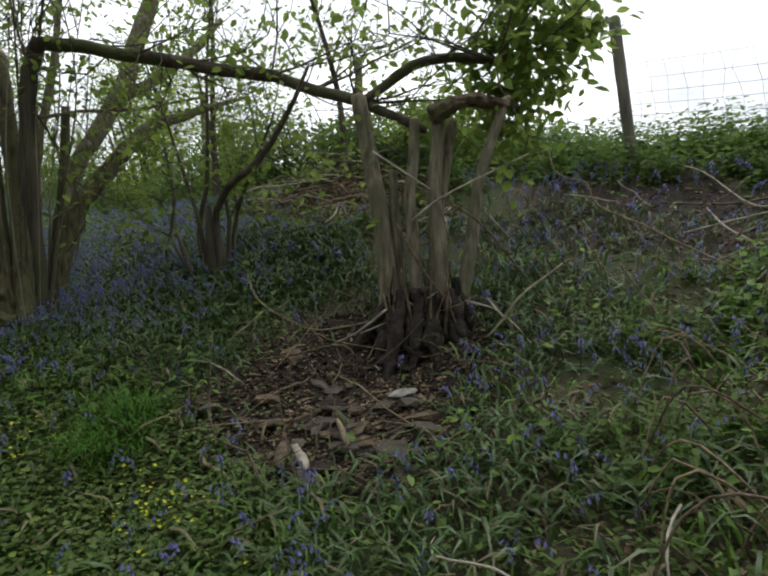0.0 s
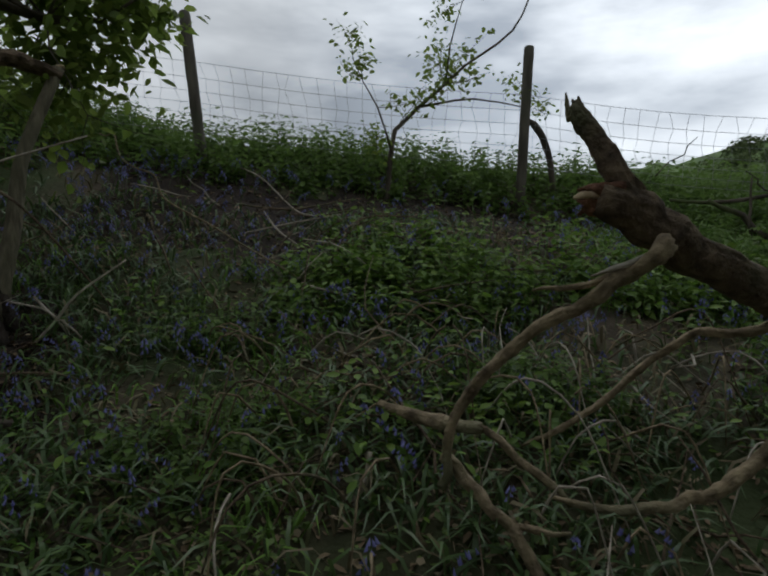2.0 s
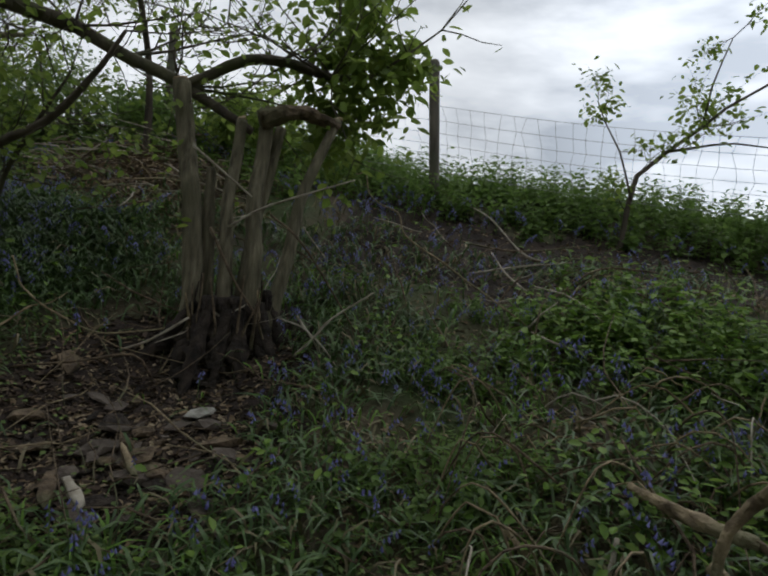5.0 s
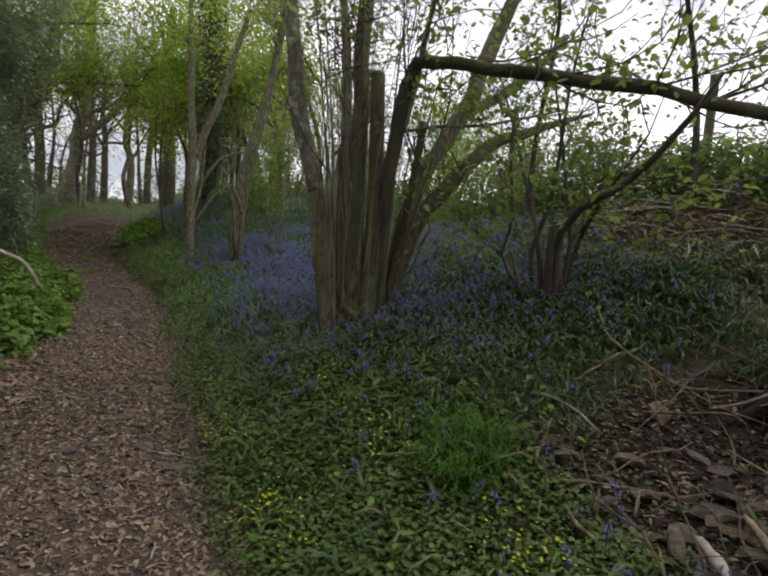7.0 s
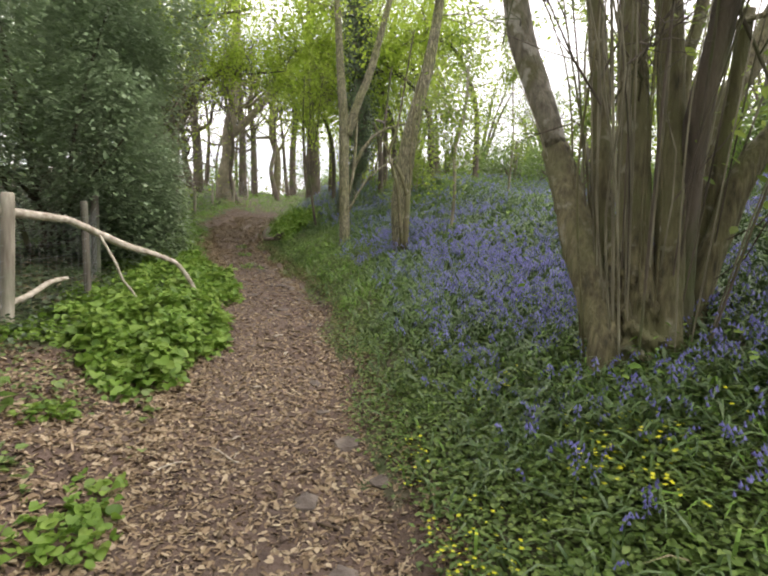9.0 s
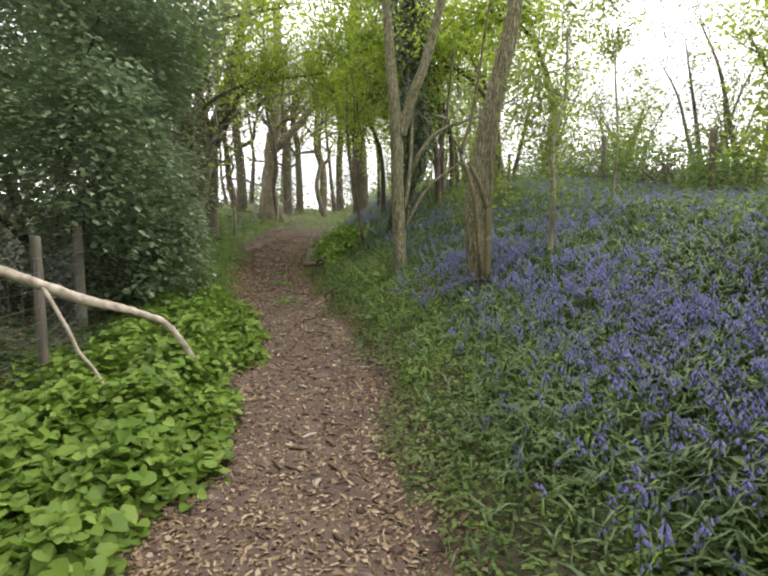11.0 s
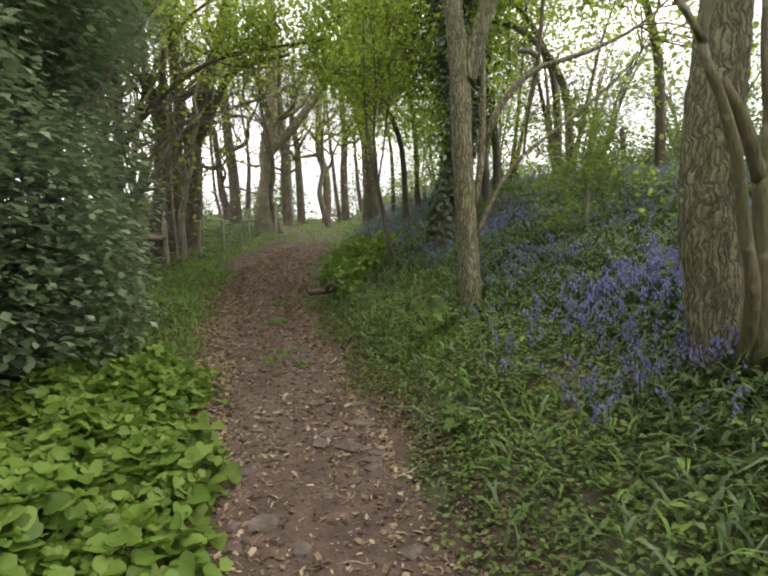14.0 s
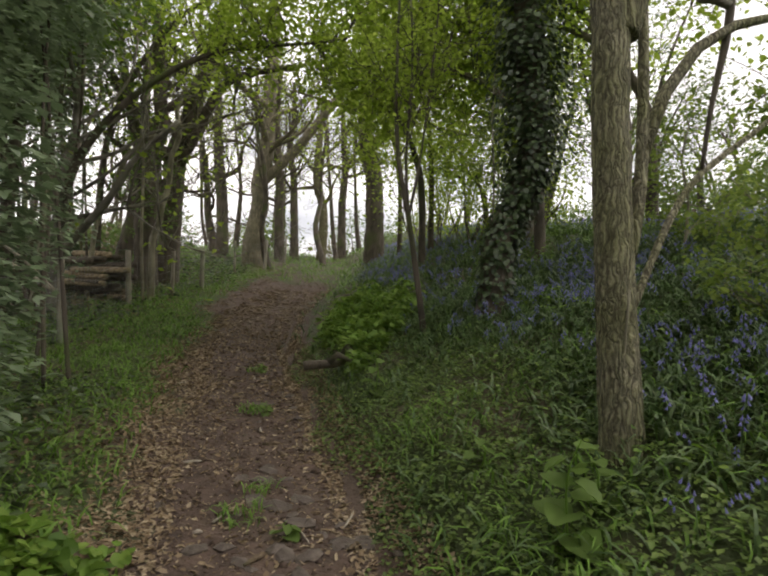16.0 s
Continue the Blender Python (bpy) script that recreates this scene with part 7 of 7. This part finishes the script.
q = patch(7600, -8, 7, 4.7, 8.4, lambda s, v: smooth_step(4.7 + 1.4 * smooth_step(3, 1.5, s), 6.0 + 0.8 * smooth_step(3, 1.5, s), v) * (0.45 + 0.55 * mottle(s, v, 1.4)) * (1 - litter_slope(s, v)))
tall = rg.uniform(0.16, 0.5, len(q)) * (0.55 + 0.45 * smooth_step(5.2, 6.6, along(q[:, 0], q[:, 1])[1]))
bed, stalk = nettle_bed(q, tall, 0.085, 6)
stuff("nettles", bed, NETTLE, "nettles and brambles along the top of the bank", "plants")
stuff("nettle_stalks", stalk, GRASS, "green nettle stalks along the top of the bank", "plants")
q = patch(3400, 6, 24, 2.4, 7.5, lambda s, v: smooth_step(3.2, 4.6, beyond(s, v)) * (0.3 + 0.7 * mottle(s, v, 1.1, 0.8)))
bed, stalk = nettle_bed(q, rg.uniform(0.1, 0.32, len(q)), 0.07, 4)
stuff("crest_weeds", bed, NETTLE, "rank weeds and brambles on the brow of the bank", "plants")
stuff("crest_weed_stalks", stalk, GRASS, "green stalks of weeds on the brow of the bank", "plants")
q = patch(2000, -4.6, -0.6, 3.4, 5.4, lambda s, v: np.exp(-((v - 4.6) / 0.55) ** 2) * (0.3 + 0.7 * mottle(s, v, 1.3, 0.5)) * (1 - 0.7 * smooth_step(0.48, 0.68, mottle(s, v, 1.3, 4.0))))
bed, stalk = nettle_bed(q, rg.uniform(0.12, 0.3, len(q)), 0.08, 4)
stuff("young_nettles", bed, BRIGHT, "young nettles growing round the fallen log", "plants")
stuff("young_nettle_stalks", stalk, GRASS, "green stalks of young nettles", "plants")
q = patch(2400, -10, -3.4, 2.4, 6.6, lambda s, v: (0.3 + 0.7 * mottle(s, v, 1.5, 2.0)) * smooth_step(-3.4, -4.2, s))
bed, stalk = nettle_bed(q, rg.uniform(0.12, 0.34, len(q)), 0.08, 4)
stuff("bank_nettles", bed, NETTLE, "nettles and brambles beyond the fallen log", "plants")
stuff("bank_nettle_stalks", stalk, GRASS, "green stalks of nettles beyond the fallen log", "plants")
q = patch(1700, -3.2, 0.4, 2.7, 4.8, lambda s, v: np.clip(mottle(s, v, 1.9, 2.2) * 3 - 1.7, 0, 1))
bed, stalk = nettle_bed(q, rg.uniform(0.1, 0.28, len(q)), 0.055, 5)
stuff("young_nettles", bed, NETTLE, "bright young nettles and bramble shoots among the bluebells", "plants")
stuff("young_nettle_stalks", stalk, GRASS, "green stalks of young nettles", "plants")
p = patch(26000, -8, 7, 4.9, 8.2, lambda s, v: smooth_step(5.4 + 0.7 * smooth_step(3, 1.5, s), 6.4 + 0.6 * smooth_step(3, 1.5, s), v) * (1 - litter_slope(s, v)))
p[:, 2] += rg.rand(len(p)) * 0.12
stuff("low_weeds", strewn(DIAMOND, p, rg.uniform(0.04, 0.08, len(p)), rg.uniform(0, 6.28, len(p)), rg.uniform(-0.6, 0.2, len(p)), rg.randn(len(p)) * 0.3), MERCURY, "low weeds under the nettles", "plants")
mid = lambda s, v: np.clip(mottle(s, v, 1.6, 3.0) * 2 - 1.0, 0, 1) * (1 - bare(s, v)) * (1 - litter_slope(s, v))
p = np.vstack([patch(16000, -5, 16, 1.4, 6.0, mid), patch(17000, 8, 20, 1.2, 6.6, lambda s, v: np.clip(mottle(s, v, 1.9, 1.0) * 2.4 - 1.2, 0, 1) * smooth_step(1.3, 2.2, beyond(s, v))), patch(5000, -3, 0.3, 2.8, 4.4, lambda s, v: np.clip(mottle(s, v, 1.3, 0.7) * 2 - 0.9, 0, 1))])
m = len(p)
p[:, 2] += rg.rand(m) * 0.22
stuff("bramble_leaves", strewn(LEAF, p, rg.uniform(0.03, 0.07, m), rg.uniform(0, 6.28, m), rg.uniform(-0.6, 0.3, m), rg.randn(m) * 0.35), BRIGHT, "scattered bright young bramble and nettle leaves", "plants")
star = ([(0, 0, 0)] + [(math.cos(a) * (1 if k % 2 else 0.45), math.sin(a) * (1 if k % 2 else 0.45), 0.12) for k, a in enumerate(np.linspace(0, 6.283, 13)[:-1])], [(0, k + 1, (k + 1) % 12 + 1) for k in range(12)])
p = patch(2400, 0.6, 4.6, 0.95, 2.2, lambda s, v: np.clip(mottle(s, v, 2.6, 1) * 2.4 - 1.2, 0, 1))
p[:, 2] += rg.uniform(0.06, 0.13, len(p))
stuff("celandines", strewn(star, p, rg.uniform(0.008, 0.015, len(p)), rg.uniform(0, 6.28, len(p)), rg.randn(len(p)) * 0.35), YELLOW, "small yellow celandine flowers", "flowers")


def litter(n, s0, s1, r0, r1, size, keep=None):
    s, r = rg.uniform(s0, s1, n), rg.uniform(r0, r1, n)
    ok = np.ones(n, bool) if keep is None else rg.rand(n) < keep(s, r)
    s, r = s[ok], r[ok]
    x, y = plan(s, r + centre(s))
    p = on(x, y, 0.004)
    m = len(p)
    return strewn(CHIP, p, np.stack([size * rg.uniform(0.5, 1.5, m), size * rg.uniform(0.15, 1.1, m), size * rg.uniform(0.5, 1.6, m)], -1), rg.uniform(0, 6.28, m), rg.randn(m) * 0.3, rg.randn(m) * 0.3)


worn = lambda s, r: (0.3 + 0.7 * np.clip(np.abs(r + 0.05) / 0.75, 0, 1) ** 2.0) * (0.4 + 0.6 * mottle(s, r, 2.5)) + 0.7 * smooth_step(9, 4, s)
stuff("leaf_litter", merged([litter(20000, -3, 8, -0.85, 0.85, 0.032, worn), litter(16000, -3, 8, -0.85, 0.85, 0.046, worn), litter(30000, 8, 17, -1.0, 0.85, 0.026, worn), litter(4000, 8, 15, -4.4, -1.2, 0.06), litter(12000, 8, 17, -1.0, 0.85, 0.05, worn), litter(15000, 16, 27, -1.1, 0.8, 0.065, worn), litter(6000, 19.5, 31, -4.4, -1.4, 0.06, lambda s, r: 0.25 + 0.75 * mottle(s, r, 1.4)), litter(2600, 18.5, 29, -1.6, 0.8, 0.06), litter(5000, 19, 29, -3.2, -0.6, 0.05, lambda s, r: 0.5 * smooth_step(3.2, 1.6, -r)), litter(9000, 1.5, 6.5, -2.4, -0.7, 0.045), litter(22000, -4, 7.4, -4.6, -0.6, 0.06, lambda s, r: smooth_step(4.6, 3.6, -r + 0.4 * np.sin(1.7 * s)) * smooth_step(7.3, 5.8, s + 0.4 * np.sin(3 * r)) * smooth_step(-4, -2.5, s)),
                             litter(9000, 2.0, 5.0, 4.1, 6, 0.06, lambda s, r: 0.08 + litter_slope(s, r + 0.3)), litter(4000, -5, 1, 0.8, 5.5, 0.05), litter(3600, -5, 1.4, 4.6, 6.6, 0.05, lambda s, r: 0.1 + 0.9 * brown_band(s, r + 0.3)), litter(2200, -2.6, 0.0, 1.2, 3.4, 0.045), litter(6000, 0.2, 2.3, 1.7, 3.8, 0.046, lambda s, r: 0.75 * bare(s, r + 0.3)), litter(9000, 10.5, 19, -1.25, -0.5, 0.05, lambda s, r: 0.3 + 0.7 * mottle(s, r, 2.1)), litter(6000, 10.5, 19, 0.45, 0.85, 0.045)]), LITTER, "brown dead leaves and bark chips strewn over the path", "leaf litter")
stuff("bark_chips", litter(7000, 0.1, 2.3, 1.7, 4.0, 0.05, lambda s, r: 0.05 + bare(s, r + 0.3)), CHIPS, "dark rotten bark chips round the cut stool", "leaf litter")

lump = ([(1, 0, 0), (-0.9, 0.2, 0), (0.1, 0.8, 0.1), (-0.1, -0.9, 0), (0.1, 0, 0.55), (0, 0, -0.5)], [(0, 2, 4), (2, 1, 4), (1, 3, 4), (3, 0, 4), (2, 0, 5), (1, 2, 5), (3, 1, 5), (0, 3, 5)])
sc, rc = rg.uniform(3, 20, 5000), rg.uniform(-0.75, 0.75, 5000)
xc, yc = plan(sc, rc + centre(sc))
stuff("soil_clods", strewn(lump, on(xc, yc, 0.0), np.abs(rg.randn(5000)) * 0.014 + 0.006, rg.uniform(0, 6.28, 5000), rg.randn(5000) * 0.3), path_mat, "small clods and grit on the trodden soil", "soil")


for k, (s, v, n, w) in enumerate(((13.25, -0.37, 60, 0.12), (15.4, -0.55, 70, 0.14), (13.6, -0.3, 30, 0.1), (17.2, -0.75, 50, 0.14), (9.6, -0.85, 40, 0.12))):
    solo("grass_tuft", blades(n, s - w, s + w, v - w, v + w, 0.13, None), GRASS, "small tuft of grass growing on the path", "grass", "tufts on the path", smooth=False)


def leafy_plant(s, v, hh, n, size, seed):
    """A herb with a few big stalked leaves up a stem."""
    q = np.random.RandomState(seed)
    x, y = plan(s, v)
    z = float(height(x, y))
    t = thing("leafy_herb", (x, y, z), "single tall herb with large soft green leaves by the path", "plant", "tall herbs")
    part("stalk", tube([(x, y, z - 0.03), (x + 0.03 * q.randn(), y + 0.03 * q.randn(), z + hh * 0.6), (x + 0.05 * q.randn(), y + 0.05 * q.randn(), z + hh)], [0.006, 0.005, 0.003], 6, 0.06, 0.05, seed), GRASS, t)
    for k in range(n):
        a = k * 2.4 + q.randn() * 0.3
        zz = z + hh * (0.15 + 0.85 * k / n)
        g = strewn(KIDNEY, [(x + math.cos(a) * 0.02, y + math.sin(a) * 0.02, zz)], [size * (1.25 - 0.6 * k / n)], np.array([a - 1.57]), np.array([q.uniform(-0.5, 0.3)]), np.array([q.randn() * 0.2]))
        part("leaf", g, NETTLE, t, smooth=True)


for k, (s, v, hh, n, size) in enumerate(((12.1, 1.1, 0.46, 9, 0.14), (12.3, 1.3, 0.3, 7, 0.10), (12.9, 0.95, 0.2, 6, 0.08), (14.8, 0.55, 0.4, 8, 0.1), (15.4, 0.4, 0.35, 8, 0.09), (10.6, 1.0, 0.2, 6, 0.09), (8.2, 1.1, 0.2, 6, 0.08), (13.0, -0.1, 0.08, 6, 0.08), (15.3, -0.45, 0.1, 7, 0.07), (17.2, -0.7, 0.12, 6, 0.08),
                                             (3.4, -1.2, 0.3, 10, 0.1), (3.1, -1.6, 0.22, 8, 0.09), (5.2, -1.4, 0.25, 9, 0.1), (5.0, -2.2, 0.2, 8, 0.09))):
    leafy_plant(s, v, hh, n, size, 1500 + k)

# distant wooded hill across the fields
az = np.linspace(-1.2, 1.6, 90)
hill_v, hill_f = [], []
for k, a in enumerate(az):
    d = np.array([math.cos(-0.25 + a * 0.8), math.sin(-0.25 + a * 0.8)])
    b = math.degrees(-0.25 + a * 0.8)
    top = 2 + 260 * float(np.interp(b, [-60, -10, 8, 18, 21, 26, 40, 75], [0.12, 0.155, 0.158, 0.15, 0.132, 0.118, 0.10, 0.08])) + 0.9 * math.sin(a * 61) + 0.7 * math.sin(a * 113 + 1)
    hill_v += [(*(d * 150), -4.0), (*(d * 215), top * 0.45 + 3), (*(d * 260), top), (*(d * 330), top * 0.8)]
for k in range(len(az) - 1):
    for j in range(3):
        hill_f.append((k * 4 + j, k * 4 + j + 1, (k + 1) * 4 + j + 1, (k + 1) * 4 + j))
new("backdrop", raw_mesh("backdrop", hill_v, np.array(hill_f), field_mat, True))
tagged(bpy.data.objects["backdrop"], "distant green wooded hill beyond the fields", "hill", kind="structure")
r = np.random.RandomState(88)
spots = []
for k in range(2600):
    b = r.uniform(-62, 22)
    out = r.uniform(160, 262)
    if b > 19.5 and r.rand() < 0.8:
        continue
    d = np.array([math.cos(math.radians(b)), math.sin(math.radians(b))])
    top = 2 + 260 * float(np.interp(b, [-60, -10, 8, 18, 21, 26, 40, 75], [0.12, 0.155, 0.158, 0.15, 0.132, 0.118, 0.10, 0.08]))
    z = np.interp(out, [150, 215, 260], [-4.0, top * 0.45 + 3, top])
    w = r.uniform(0.8, 1.5)
    m = int(46 * w)
    e = r.randn(m, 3)
    e /= np.linalg.norm(e, axis=1)[:, None]
    spots.append(np.array([*(d * out), z + 1.2 * w]) + e * np.array([2.4, 2.4, 1.7]) * w * r.uniform(0.6, 1.0, (m, 1)))
spots = np.concatenate(spots)
n = len(spots)
stuff("far_woods", strewn(DIAMOND, spots, r.uniform(0.9, 1.7, n), r.uniform(0, 6.28, n), r.uniform(-1.2, 0.3, n), r.randn(n) * 0.5), FARWOOD, "rounded trees of a wood on the distant hill", "trees")
